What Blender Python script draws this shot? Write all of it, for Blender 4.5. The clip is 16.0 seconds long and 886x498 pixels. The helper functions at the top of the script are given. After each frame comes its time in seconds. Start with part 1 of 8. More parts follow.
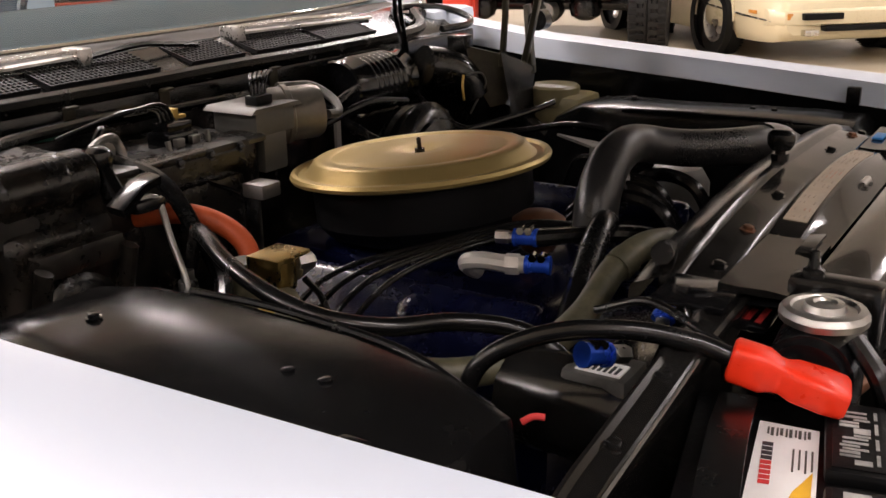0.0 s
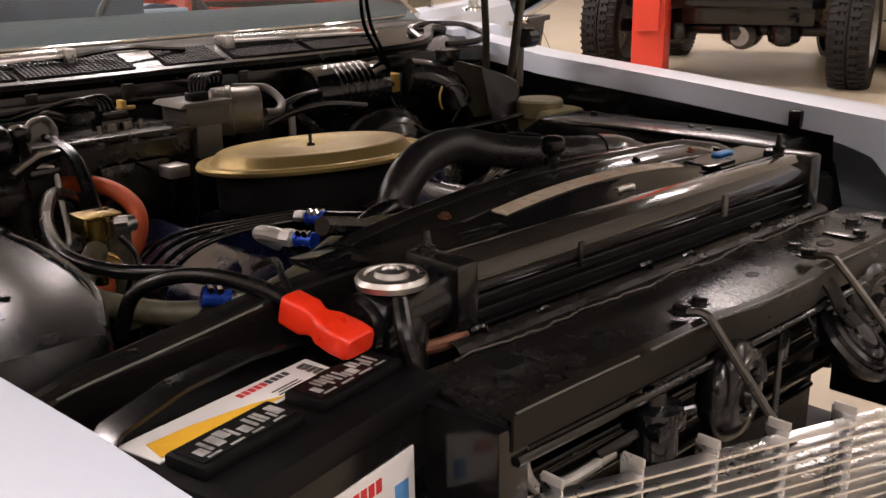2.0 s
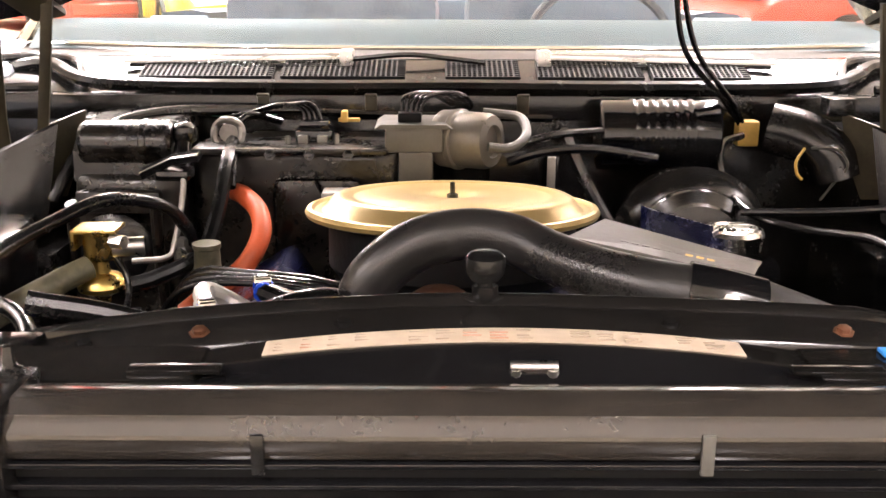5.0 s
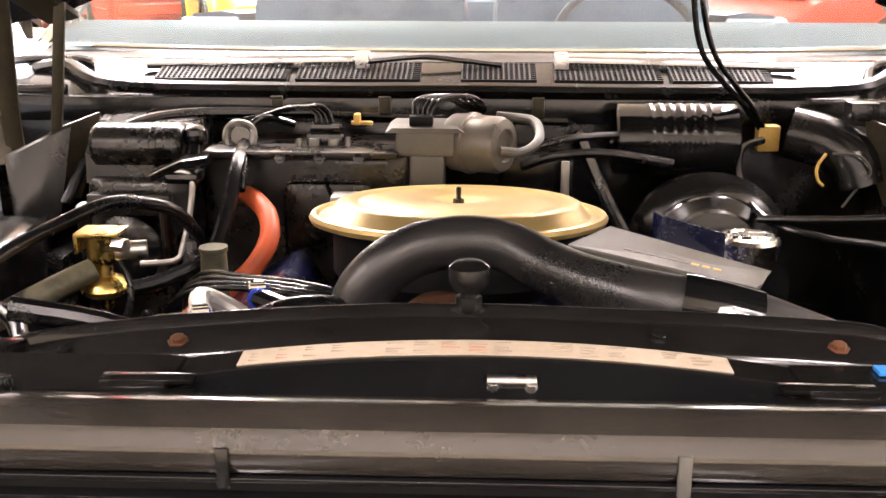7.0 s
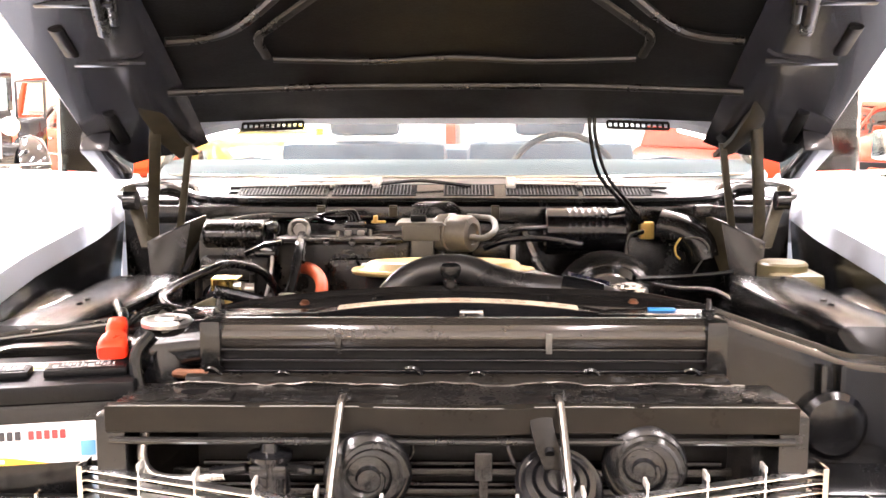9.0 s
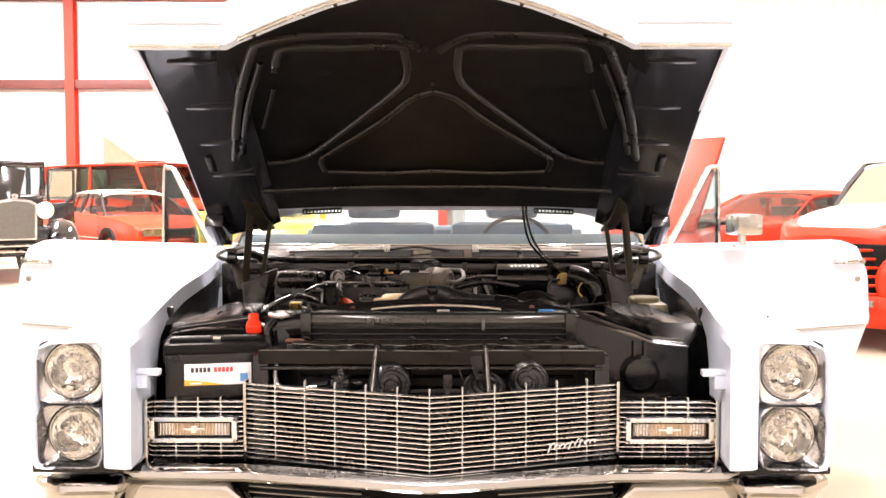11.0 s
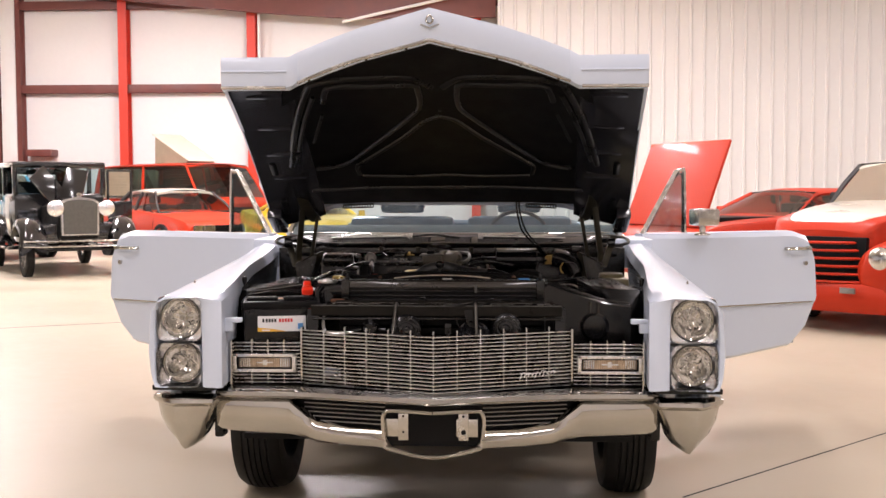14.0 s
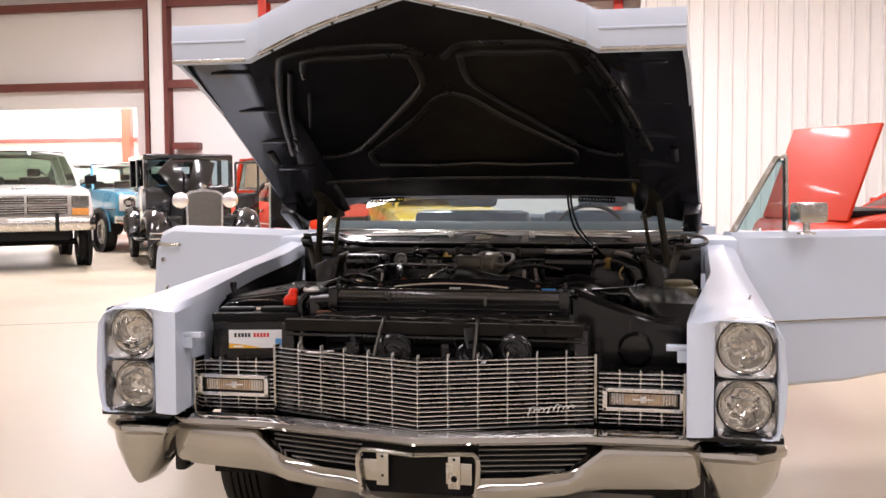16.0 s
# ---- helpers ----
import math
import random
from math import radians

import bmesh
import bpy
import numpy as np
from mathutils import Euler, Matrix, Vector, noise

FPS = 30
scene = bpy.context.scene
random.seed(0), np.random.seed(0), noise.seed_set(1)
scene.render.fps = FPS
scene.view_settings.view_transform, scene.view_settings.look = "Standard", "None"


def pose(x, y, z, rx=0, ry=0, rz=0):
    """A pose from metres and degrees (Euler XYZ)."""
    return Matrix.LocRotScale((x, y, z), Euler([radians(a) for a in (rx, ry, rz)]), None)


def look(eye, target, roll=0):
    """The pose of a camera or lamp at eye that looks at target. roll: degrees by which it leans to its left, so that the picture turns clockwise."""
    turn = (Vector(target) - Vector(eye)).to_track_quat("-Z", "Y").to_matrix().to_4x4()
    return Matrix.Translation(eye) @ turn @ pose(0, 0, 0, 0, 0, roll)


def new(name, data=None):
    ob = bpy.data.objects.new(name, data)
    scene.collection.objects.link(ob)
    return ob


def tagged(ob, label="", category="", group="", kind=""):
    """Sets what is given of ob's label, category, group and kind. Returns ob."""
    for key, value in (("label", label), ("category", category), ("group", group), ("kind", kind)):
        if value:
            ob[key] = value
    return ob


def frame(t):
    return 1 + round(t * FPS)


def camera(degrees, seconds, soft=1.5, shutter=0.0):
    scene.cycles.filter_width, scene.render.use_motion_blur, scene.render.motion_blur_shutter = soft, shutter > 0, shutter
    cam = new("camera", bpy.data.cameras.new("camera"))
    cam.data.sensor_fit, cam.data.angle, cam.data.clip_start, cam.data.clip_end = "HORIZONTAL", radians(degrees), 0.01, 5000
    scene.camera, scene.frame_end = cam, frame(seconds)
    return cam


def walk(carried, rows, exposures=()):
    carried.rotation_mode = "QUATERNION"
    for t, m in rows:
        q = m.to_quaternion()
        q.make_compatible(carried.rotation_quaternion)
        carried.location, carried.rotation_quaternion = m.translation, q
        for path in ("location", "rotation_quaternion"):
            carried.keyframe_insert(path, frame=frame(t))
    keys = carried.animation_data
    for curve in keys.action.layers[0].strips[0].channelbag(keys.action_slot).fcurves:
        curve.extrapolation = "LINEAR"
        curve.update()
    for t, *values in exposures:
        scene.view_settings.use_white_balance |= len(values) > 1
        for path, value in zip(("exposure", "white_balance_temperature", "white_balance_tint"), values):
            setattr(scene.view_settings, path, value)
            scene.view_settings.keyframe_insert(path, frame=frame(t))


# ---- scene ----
cam = camera(46.9, 16.0)
EXPOSURE = [(0, 0.0, 6700, 11), (0.5, 0.1, 6700, 11), (1.5, 0.0, 6800, 12), (2, -0.3, 6900, 14), (2.5, 0.05, 6950, 14), (3.0, 0.92, 6850, 14), (3.5, 1.36, 6850, 15), (4.5, 1.88, 6750, 13),
            (7, 1.86, 6800, 14), (8.2, 2.0, 6700, 14), (9, 2.15, 6600, 14), (11.3, 0.75, 6700, 14), (12.5, 0.04, 6600, 15), (14, -0.3, 6450, 14), (16, -0.33, 6250, 14)]
PATH = [
    (0, (-1.268, 0.134, 1.261), (0.339, 1.148, 0.637), -0.9),
    (0.5, (-1.274, 0.064, 1.261), (0.305, 1.124, 0.643), -0.9),
    (1, (-1.265, -0.101, 1.258), (0.274, 1.018, 0.641), -0.9),
    (1.5, (-1.201, -0.282, 1.263), (0.242, 0.977, 0.685), -0.8),
    (2, (-1.05, -0.441, 1.258), (0.272, 0.944, 0.679), -0.8),
    (2.5, (-0.86, -0.555, 1.253), (0.265, 0.992, 0.67), -0.8),
    (3, (-0.647, -0.577, 1.247), (0.266, 1.107, 0.672), -0.8),
    (3.5, (-0.427, -0.533, 1.246), (0.24, 1.264, 0.677), -0.5),
    (4, (-0.238, -0.472, 1.243), (0.168, 1.403, 0.677), -0.3),
    (4.5, (-0.107, -0.398, 1.244), (0.017, 1.515, 0.674), 0.0),
    (4.7, (-0.068, -0.38, 1.242), (-0.015, 1.538, 0.68), 0.4),
    (7, (0.005, -0.351, 1.245), (-0.066, 1.567, 0.682), 0.1),
    (7.5, (0.003, -0.431, 1.249), (-0.07, 1.495, 0.713), 0.4),
    (8, (0.011, -0.605, 1.246), (-0.021, 1.317, 0.694), 0.0),
    (8.5, (0.013, -0.877, 1.256), (-0.037, 1.087, 0.882), -0.1),
    (9, (0.013, -1.196, 1.253), (-0.021, 0.785, 0.978), -0.1),
    (9.2, (0.015, -1.331, 1.251), (0.007, 0.65, 0.979), -0.2),
    (11.3, (0.063, -2.775, 1.282), (0.039, -0.778, 1.18), 0.0),
    (11.5, (0.062, -2.91, 1.281), (0.037, -0.913, 1.171), -0.0),
    (12, (0.069, -3.17, 1.281), (0.036, -1.173, 1.182), 0.0),
    (12.5, (0.086, -3.394, 1.28), (0.033, -1.397, 1.18), -0.0),
    (13, (0.104, -3.545, 1.282), (0.05, -1.548, 1.177), -0.1),
    (13.5, (0.134, -3.597, 1.282), (0.055, -1.601, 1.174), -0.2),
    (14, (0.209, -3.577, 1.282), (0.11, -1.583, 1.168), -0.1),
    (14.5, (0.308, -3.491, 1.282), (0.136, -1.502, 1.162), -0.0),
    (15, (0.419, -3.308, 1.283), (0.151, -1.329, 1.167), -0.2),
    (15.5, (0.537, -3.1, 1.284), (0.192, -1.134, 1.159), -0.3),
    (16, (0.658, -2.86, 1.283), (0.251, -0.906, 1.152), -0.3),
]
walk(cam, [(t, look(eye, target, roll)) for t, eye, target, roll in PATH], EXPOSURE)

# ---- light ----
world = bpy.data.worlds.new("hall")
scene.world = world
world.use_nodes = True
world.node_tree.nodes["Background"].inputs["Color"].default_value = (1.0, 0.97, 0.93, 1)
world.node_tree.nodes["Background"].inputs["Strength"].default_value = 0.1
LAMPS = [(x, y) for x in (-9.0, -3.0, 3.0, 10.0) for y in (-7.5, -3.0, 6.0, 14.0)]
for lx, ly in LAMPS:
    lamp = bpy.data.lights.new("ceiling_lamp_light", "AREA")
    lamp.shape, lamp.size, lamp.size_y, lamp.energy = "RECTANGLE", 0.6, 3.4, 110 if ly < -5 else (235 if ly < 0 else (420 if ly < 10 else (1120 if lx < 0 else 350)))
    lamp.color = (1.0, 0.92, 0.93)
    ob = new("ceiling_lamp_light", lamp)
    ob.matrix_basis = pose(lx, ly, 6.5)
for lx, ly in ((-20.0, 25.0), (-15.0, 25.0)):  # unseen fill lights added to brighten the room behind the doorway
    lamp = bpy.data.lights.new("annex_fill_light", "AREA")
    lamp.shape, lamp.size, lamp.size_y, lamp.energy = "RECTANGLE", 2.0, 3.4, 2600
    lamp.color = (1.0, 0.95, 0.94)
    ob = new("annex_fill_light", lamp)
    ob.matrix_basis = pose(lx, ly, 6.5)

# ---- helpers of this scene ----
def smoothed(pts, n=6):
    """Catmull-Rom through the points."""
    P = [Vector(p) for p in pts]
    if len(P) < 3:
        return P
    Q = [P[0] * 2 - P[1]] + P + [P[-1] * 2 - P[-2]]
    out = []
    for i in range(1, len(Q) - 2):
        a, b, c, d = Q[i - 1:i + 3]
        for k in range(n):
            t = k / n
            out.append(0.5 * ((2 * b) + (c - a) * t + (2 * a - 5 * b + 4 * c - d) * t * t + (3 * b - a - 3 * c + d) * t ** 3))
    out.append(P[-1])
    return out


def box(bm, x0, x1, y0, y1, z0, z1, bevel=0.0, m=None, seg=2):
    vs = [bm.verts.new(v) for v in ((x0, y0, z0), (x1, y0, z0), (x1, y1, z0), (x0, y1, z0), (x0, y0, z1), (x1, y0, z1), (x1, y1, z1), (x0, y1, z1))]
    fs = [bm.faces.new([vs[i] for i in f]) for f in ((3, 2, 1, 0), (4, 5, 6, 7), (0, 1, 5, 4), (1, 2, 6, 5), (2, 3, 7, 6), (3, 0, 4, 7))]
    if bevel:
        es = list({e for f in fs for e in f.edges})
        r = bmesh.ops.bevel(bm, geom=es, offset=bevel, segments=seg, affect="EDGES", profile=0.6)
        vs = list({v for f in r["faces"] for v in f.verts} | {v for v in vs if v.is_valid})
    if m is not None:
        bmesh.ops.transform(bm, matrix=m, verts=vs)
    return vs


def loft(bm, rings, closed=True, cap0=False, cap1=False):
    """Faces between successive rings of points."""
    R = [[bm.verts.new(p) for p in r] for r in rings]
    n = len(R[0])
    for a, b in zip(R, R[1:]):
        for i in range(n if closed else n - 1):
            j = (i + 1) % n
            try:
                bm.faces.new((a[i], a[j], b[j], b[i]))
            except ValueError:
                pass
    if cap0:
        bm.faces.new(R[0][::-1])
    if cap1:
        bm.faces.new(R[-1])
    return [v for r in R for v in r]


def sweep(bm, pts, r, seg=10, n=6, taper=None, flat=1.0):
    """A tube along a smoothed line; r is a number or a function of 0..1."""
    P = smoothed(pts, n)
    up = Vector((0, 0, 1))
    rings = []
    last = None
    for i, p in enumerate(P):
        t = (P[min(i + 1, len(P) - 1)] - P[max(i - 1, 0)]).normalized()
        if last is None:
            a = t.cross(up if abs(t.z) < 0.9 else Vector((1, 0, 0))).normalized()
        else:
            a = (last - t * last.dot(t)).normalized()
        last = a
        b = t.cross(a)
        rr = r(i / max(1, len(P) - 1)) if callable(r) else r
        rings.append([p + a * math.cos(2 * math.pi * k / seg) * rr + b * math.sin(2 * math.pi * k / seg) * rr * flat for k in range(seg)])
    return loft(bm, rings, True, True, True)


def cyl(bm, p0, p1, r0, r1=None, seg=18):
    return sweep(bm, [p0, p1], (lambda t: r0 + ((r0 if r1 is None else r1) - r0) * t), seg)


def lathe(bm, profile, m=None, seg=28, cap=True):
    """(radius, height) pairs turned about z, then moved by m."""
    m = m or Matrix()
    rings = [[m @ Vector((max(r, 1e-4) * math.cos(2 * math.pi * k / seg), max(r, 1e-4) * math.sin(2 * math.pi * k / seg), z)) for k in range(seg)] for r, z in profile]
    return loft(bm, rings, True, cap, cap)


def prism(bm, poly, a0, a1, axis="y"):
    """A flat outline pushed from a0 to a1 along an axis; outline in the other two axes."""
    put = {"x": lambda p, a: (a, p[0], p[1]), "y": lambda p, a: (p[0], a, p[1]), "z": lambda p, a: (p[0], p[1], a)}[axis]
    return loft(bm, [[put(p, a0) for p in poly], [put(p, a1) for p in poly]], True, True, True)


def bolt(bm, p, r=0.008, h=0.006, axis=(0, 0, 1)):
    q = Vector(axis).to_track_quat("Z", "Y").to_matrix().to_4x4()
    lathe(bm, [(r * 1.5, 0), (r * 1.5, h * 0.25), (r, h * 0.3), (r, h), (r * 0.75, h * 1.1)], Matrix.Translation(p) @ q, 6)


def moved(bm, m):
    bmesh.ops.transform(bm, matrix=m, verts=bm.verts)
    return bm


def mirrored(make):
    """The meshes of make(bm) for the right side and, mirrored in x, for the left."""
    out = []
    for s in (1, -1):
        bm = bmesh.new()
        make(bm)
        if s < 0:
            bmesh.ops.scale(bm, vec=(-1, 1, 1), verts=bm.verts)
        out.append(bm)
    return out


def part(name, bm, material, parent=None, label="", angle=35, kind="", category="", flat=False):
    bmesh.ops.remove_doubles(bm, verts=bm.verts, dist=1e-5)
    bmesh.ops.recalc_face_normals(bm, faces=bm.faces)
    me = bpy.data.meshes.new(name)
    bm.to_mesh(me)
    bm.free()
    for p in me.polygons:
        p.use_smooth = not flat
    if not flat:
        me.set_sharp_from_angle(angle=radians(angle))
    me.materials.append(material)
    ob = new(name, me)
    ob.parent = parent
    tagged(ob, label, category, "", kind)
    return ob


def thing(name, label, category, at=(0, 0, 0), rz=0, group=""):
    ob = new(name)
    ob.empty_display_size = 0.1
    ob.matrix_basis = pose(*at, 0, 0, rz)
    return tagged(ob, label, category, group)


def made(fn, *a, **k):
    bm = bmesh.new()
    fn(bm, *a, **k)
    return bm


# ---- materials ----
def mat(name, col, rough=0.5, metal=0.0, var=0.12, scale=8.0, fine=120.0, bump=0.0, coat=0.0, rvar=0.1, spec=0.5, dirt=None, dirtamt=0.0):
    """A principled surface whose colour and gloss wander at two scales; dirt is a second colour in patches."""
    m = bpy.data.materials.new(name)
    m.use_nodes = True
    N, L = m.node_tree.nodes, m.node_tree.links
    b = N["Principled BSDF"]
    tc = N.new("ShaderNodeTexCoord")
    big, small = N.new("ShaderNodeTexNoise"), N.new("ShaderNodeTexNoise")
    big.inputs["Scale"].default_value, small.inputs["Scale"].default_value = scale, fine
    big.inputs["Detail"].default_value, small.inputs["Detail"].default_value = 5, 3
    for n in (big, small):
        L.new(tc.outputs["Object"], n.inputs["Vector"])
    mixn = N.new("ShaderNodeMath")
    mixn.operation = "MULTIPLY_ADD"
    L.new(small.outputs["Fac"], mixn.inputs[0])
    mixn.inputs[1].default_value = 0.4
    L.new(big.outputs["Fac"], mixn.inputs[2])
    ramp = N.new("ShaderNodeMapRange")
    ramp.inputs["From Min"].default_value, ramp.inputs["From Max"].default_value = 0.45, 0.95
    ramp.inputs["To Min"].default_value, ramp.inputs["To Max"].default_value = 1 - var, 1 + var
    L.new(mixn.outputs[0], ramp.inputs["Value"])
    mul = N.new("ShaderNodeVectorMath")
    mul.operation = "SCALE"
    mul.inputs[0].default_value = col[:3]
    L.new(ramp.outputs[0], mul.inputs["Scale"])
    out = mul.outputs[0]
    if dirt:
        mx = N.new("ShaderNodeMix")
        mx.data_type = "RGBA"
        dn = N.new("ShaderNodeTexNoise")
        dn.inputs["Scale"].default_value, dn.inputs["Detail"].default_value = scale * 2.3, 8
        L.new(tc.outputs["Object"], dn.inputs["Vector"])
        dr = N.new("ShaderNodeMapRange")
        dr.inputs["From Min"].default_value, dr.inputs["From Max"].default_value, dr.inputs["To Max"].default_value = 0.42, 0.85, dirtamt
        L.new(dn.outputs["Fac"], dr.inputs["Value"])
        L.new(dr.outputs[0], mx.inputs["Factor"])
        L.new(out, mx.inputs["A"])
        mx.inputs["B"].default_value = (*dirt, 1)
        out = mx.outputs["Result"]
    L.new(out, b.inputs["Base Color"])
    rr = N.new("ShaderNodeMapRange")
    rr.inputs["From Min"].default_value, rr.inputs["From Max"].default_value = 0.45, 0.95
    rr.inputs["To Min"].default_value, rr.inputs["To Max"].default_value = max(0.02, rough - rvar), min(1, rough + rvar)
    L.new(mixn.outputs[0], rr.inputs["Value"])
    L.new(rr.outputs[0], b.inputs["Roughness"])
    b.inputs["Metallic"].default_value = metal
    b.inputs["Specular IOR Level"].default_value = spec
    if coat:
        b.inputs["Coat Weight"].default_value, b.inputs["Coat Roughness"].default_value = coat, 0.04
    if bump:
        bp = N.new("ShaderNodeBump")
        bp.inputs["Strength"].default_value, bp.inputs["Distance"].default_value = 0.6, bump
        L.new(small.outputs["Fac"], bp.inputs["Height"])
        L.new(bp.outputs[0], b.inputs["Normal"])
    return m


def glass(name, col=(1, 1, 1), rough=0.0, alpha=0.15):
    """A thin pane: a clear film with a mirror's gloss."""
    m = bpy.data.materials.new(name)
    m.use_nodes = True
    N, L = m.node_tree.nodes, m.node_tree.links
    N.remove(N["Principled BSDF"])
    tr, gl, mx, fr = N.new("ShaderNodeBsdfTransparent"), N.new("ShaderNodeBsdfGlossy"), N.new("ShaderNodeMixShader"), N.new("ShaderNodeFresnel")
    tr.inputs["Color"].default_value = (*col, 1)
    gl.inputs["Roughness"].default_value = rough
    ml = N.new("ShaderNodeMath")
    ml.operation = "MULTIPLY_ADD"
    L.new(fr.outputs[0], ml.inputs[0])
    ml.inputs[1].default_value, ml.inputs[2].default_value = 1.0, alpha
    L.new(ml.outputs[0], mx.inputs["Fac"])
    L.new(tr.outputs[0], mx.inputs[1])
    L.new(gl.outputs[0], mx.inputs[2])
    L.new(mx.outputs[0], N["Material Output"].inputs["Surface"])
    return m



PAINT = mat("pale_blue_paint", (0.63, 0.70, 0.815), 0.36, 0, 0.012, 1.2, 40, coat=0.35, rvar=0.015)
CHROME = mat("chrome", (0.52, 0.505, 0.47), 0.06, 1, 0.04, 6, 80, rvar=0.04)
CHROME_WORN = mat("worn_chrome", (0.62, 0.6, 0.56), 0.22, 1, 0.15, 20, 200, rvar=0.12)
BLACK = mat("black_enamel", (0.0045, 0.0045, 0.005), 0.2, 0, 0.3, 10, 160, rvar=0.1, dirt=(0.016, 0.0145, 0.012), dirtamt=0.3)
GRIME = mat("grimy_black_case", (0.005, 0.0045, 0.0038), 0.3, 0, 0.5, 16, 130, rvar=0.2, dirt=(0.055, 0.045, 0.034), dirtamt=0.55, bump=0.0005, spec=0.5)
PLATE = mat("scuffed_plate", (0.17, 0.165, 0.15), 0.36, 0.75, 0.3, 12, 150, rvar=0.12)
COWL_GREY = mat("brown_grey_metal_tone", (0.055, 0.047, 0.042), 0.5, 0.1, 0.3, 14, 160, rvar=0.1, dirt=(0.03, 0.026, 0.022), dirtamt=0.5, spec=0.18)
# Satin black, paler than the hood panel to paint in the ribs' sheen.
RIB_BLACK = mat("satin_rib_sheen_paint", (0.012, 0.0115, 0.011), 0.3, 0, 0.2, 9, 120, rvar=0.06)
BLACK_GLOSS = mat("glossy_black_enamel", (0.005, 0.005, 0.0055), 0.11, 0, 0.2, 8, 90, rvar=0.07)
BLACK_DUST = mat("dusty_black_paint", (0.0065, 0.0063, 0.006), 0.21, 0, 0.4, 14, 220, rvar=0.1, dirt=(0.028, 0.025, 0.021), dirtamt=0.28, bump=0.0001)
MATT = mat("matt_black", (0.003, 0.003, 0.0033), 0.5, 0, 0.3, 9, 150, bump=0.0006, spec=0.2)
SLATE = mat("dark_slate_paint", (0.020, 0.021, 0.027), 0.16, 0, 0.15, 3, 20, rvar=0.03, spec=0.6, coat=0.3)
RUBBER = mat("black_rubber", (0.0045, 0.0045, 0.0045), 0.24, 0, 0.15, 20, 260, rvar=0.06, spec=0.4)
HOSE = mat("radiator_hose_rubber", (0.018, 0.0172, 0.0165), 0.33, 0, 0.2, 9, 420, rvar=0.1, bump=0.0005)
TYRE = mat("tyre_rubber", (0.011, 0.0105, 0.010), 0.65, 0, 0.2, 12, 160, bump=0.0008, spec=0.3)
GOLD = mat("gold_paint", (0.46, 0.345, 0.135), 0.36, 0.65, 0.06, 5, 90, rvar=0.06)
BRASS = mat("zinc_dichromate", (0.56, 0.40, 0.13), 0.3, 1, 0.2, 30, 200, rvar=0.1)
STEEL = mat("bare_steel", (0.5, 0.49, 0.47), 0.33, 1, 0.2, 25, 220, rvar=0.12)
ALU = mat("cast_aluminium", (0.30, 0.29, 0.275), 0.42, 0.8, 0.18, 25, 200, bump=0.0002)
GREYPLASTIC = mat("grey_cast", (0.095, 0.092, 0.082), 0.45, 0.2, 0.15, 25, 200, bump=0.0002)
BLUE_ENGINE = mat("dark_blue_enamel", (0.003, 0.0045, 0.024), 0.25, 0, 0.2, 14, 160, coat=0.3)
BLUE_ANOD = mat("blue_anodised", (0.02, 0.09, 0.62), 0.25, 0.55, 0.1, 30, 200)
RED_BOOT = mat("red_vinyl", (0.82, 0.035, 0.010), 0.33, 0, 0.08, 20, 160, bump=0.0003)
RED_HOSE = mat("orange_red_hose", (0.58, 0.10, 0.03), 0.5, 0, 0.15, 30, 200, bump=0.0005)
OLD_HOSE = mat("aged_hose", (0.055, 0.052, 0.03), 0.5, 0, 0.4, 25, 180, bump=0.0003, dirt=(0.16, 0.14, 0.085), dirtamt=0.6)
OLIVE = mat("olive_phosphate", (0.042, 0.036, 0.022), 0.38, 0.2, 0.35, 16, 180, rvar=0.1, dirt=(0.014, 0.012, 0.008), dirtamt=0.5, spec=0.3)
LIP = mat("worn_brown_black_paint", (0.008, 0.007, 0.0055), 0.34, 0, 0.3, 12, 180, rvar=0.12, dirt=(0.02, 0.016, 0.012), dirtamt=0.3, spec=0.14)
TANK = mat("tank_paint", (0.022, 0.019, 0.016), 0.16, 0, 0.3, 9, 180, rvar=0.07, coat=0.5, dirt=(0.04, 0.034, 0.027), dirtamt=0.15)
SUPPORT = mat("satin_black_enamel", (0.0075, 0.007, 0.0065), 0.15, 0, 0.3, 9, 180, rvar=0.08, coat=0.1, spec=0.3, dirt=(0.022, 0.019, 0.016), dirtamt=0.2)
FENDER_BLACK = mat("worn_black_enamel", (0.0035, 0.0035, 0.0036), 0.2, 0, 0.3, 3, 40, rvar=0.08, spec=0.22)
ROD = mat("dark_rod_steel", (0.085, 0.078, 0.068), 0.33, 0.8, 0.2, 16, 180, rvar=0.1)
SCRIPT = mat("bright_plated_script", (0.86, 0.85, 0.83), 0.45, 0.6, 0.04, 9, 120)
GRILLE = mat("bright_grille_metal", (0.81, 0.81, 0.82), 0.28, 1, 0.06, 9, 120, rvar=0.05)
SCREEN = glass("tinted_windscreen_glass", (0.42, 0.53, 0.56), 0.0, 0.05)
CREAM_LABEL = mat("cream_paper", (0.46, 0.385, 0.30), 0.55, 0, 0.15, 12, 150, dirt=(0.28, 0.21, 0.14), dirtamt=0.5)
WHITE_LABEL = mat("white_label", (0.8, 0.8, 0.8), 0.45, 0, 0.04, 12, 150)
RED_INK = mat("red_ink", (0.6, 0.04, 0.04), 0.5)
DARK_INK = mat("dark_ink", (0.03, 0.03, 0.035), 0.5)
FADED_INK = mat("faded_ink", (0.33, 0.27, 0.21), 0.5)
FADED_RED = mat("faded_red_ink", (0.44, 0.24, 0.17), 0.5)
CAN_GREY = mat("aged_can_paint", (0.16, 0.148, 0.125), 0.36, 0.35, 0.2, 16, 180, rvar=0.1)
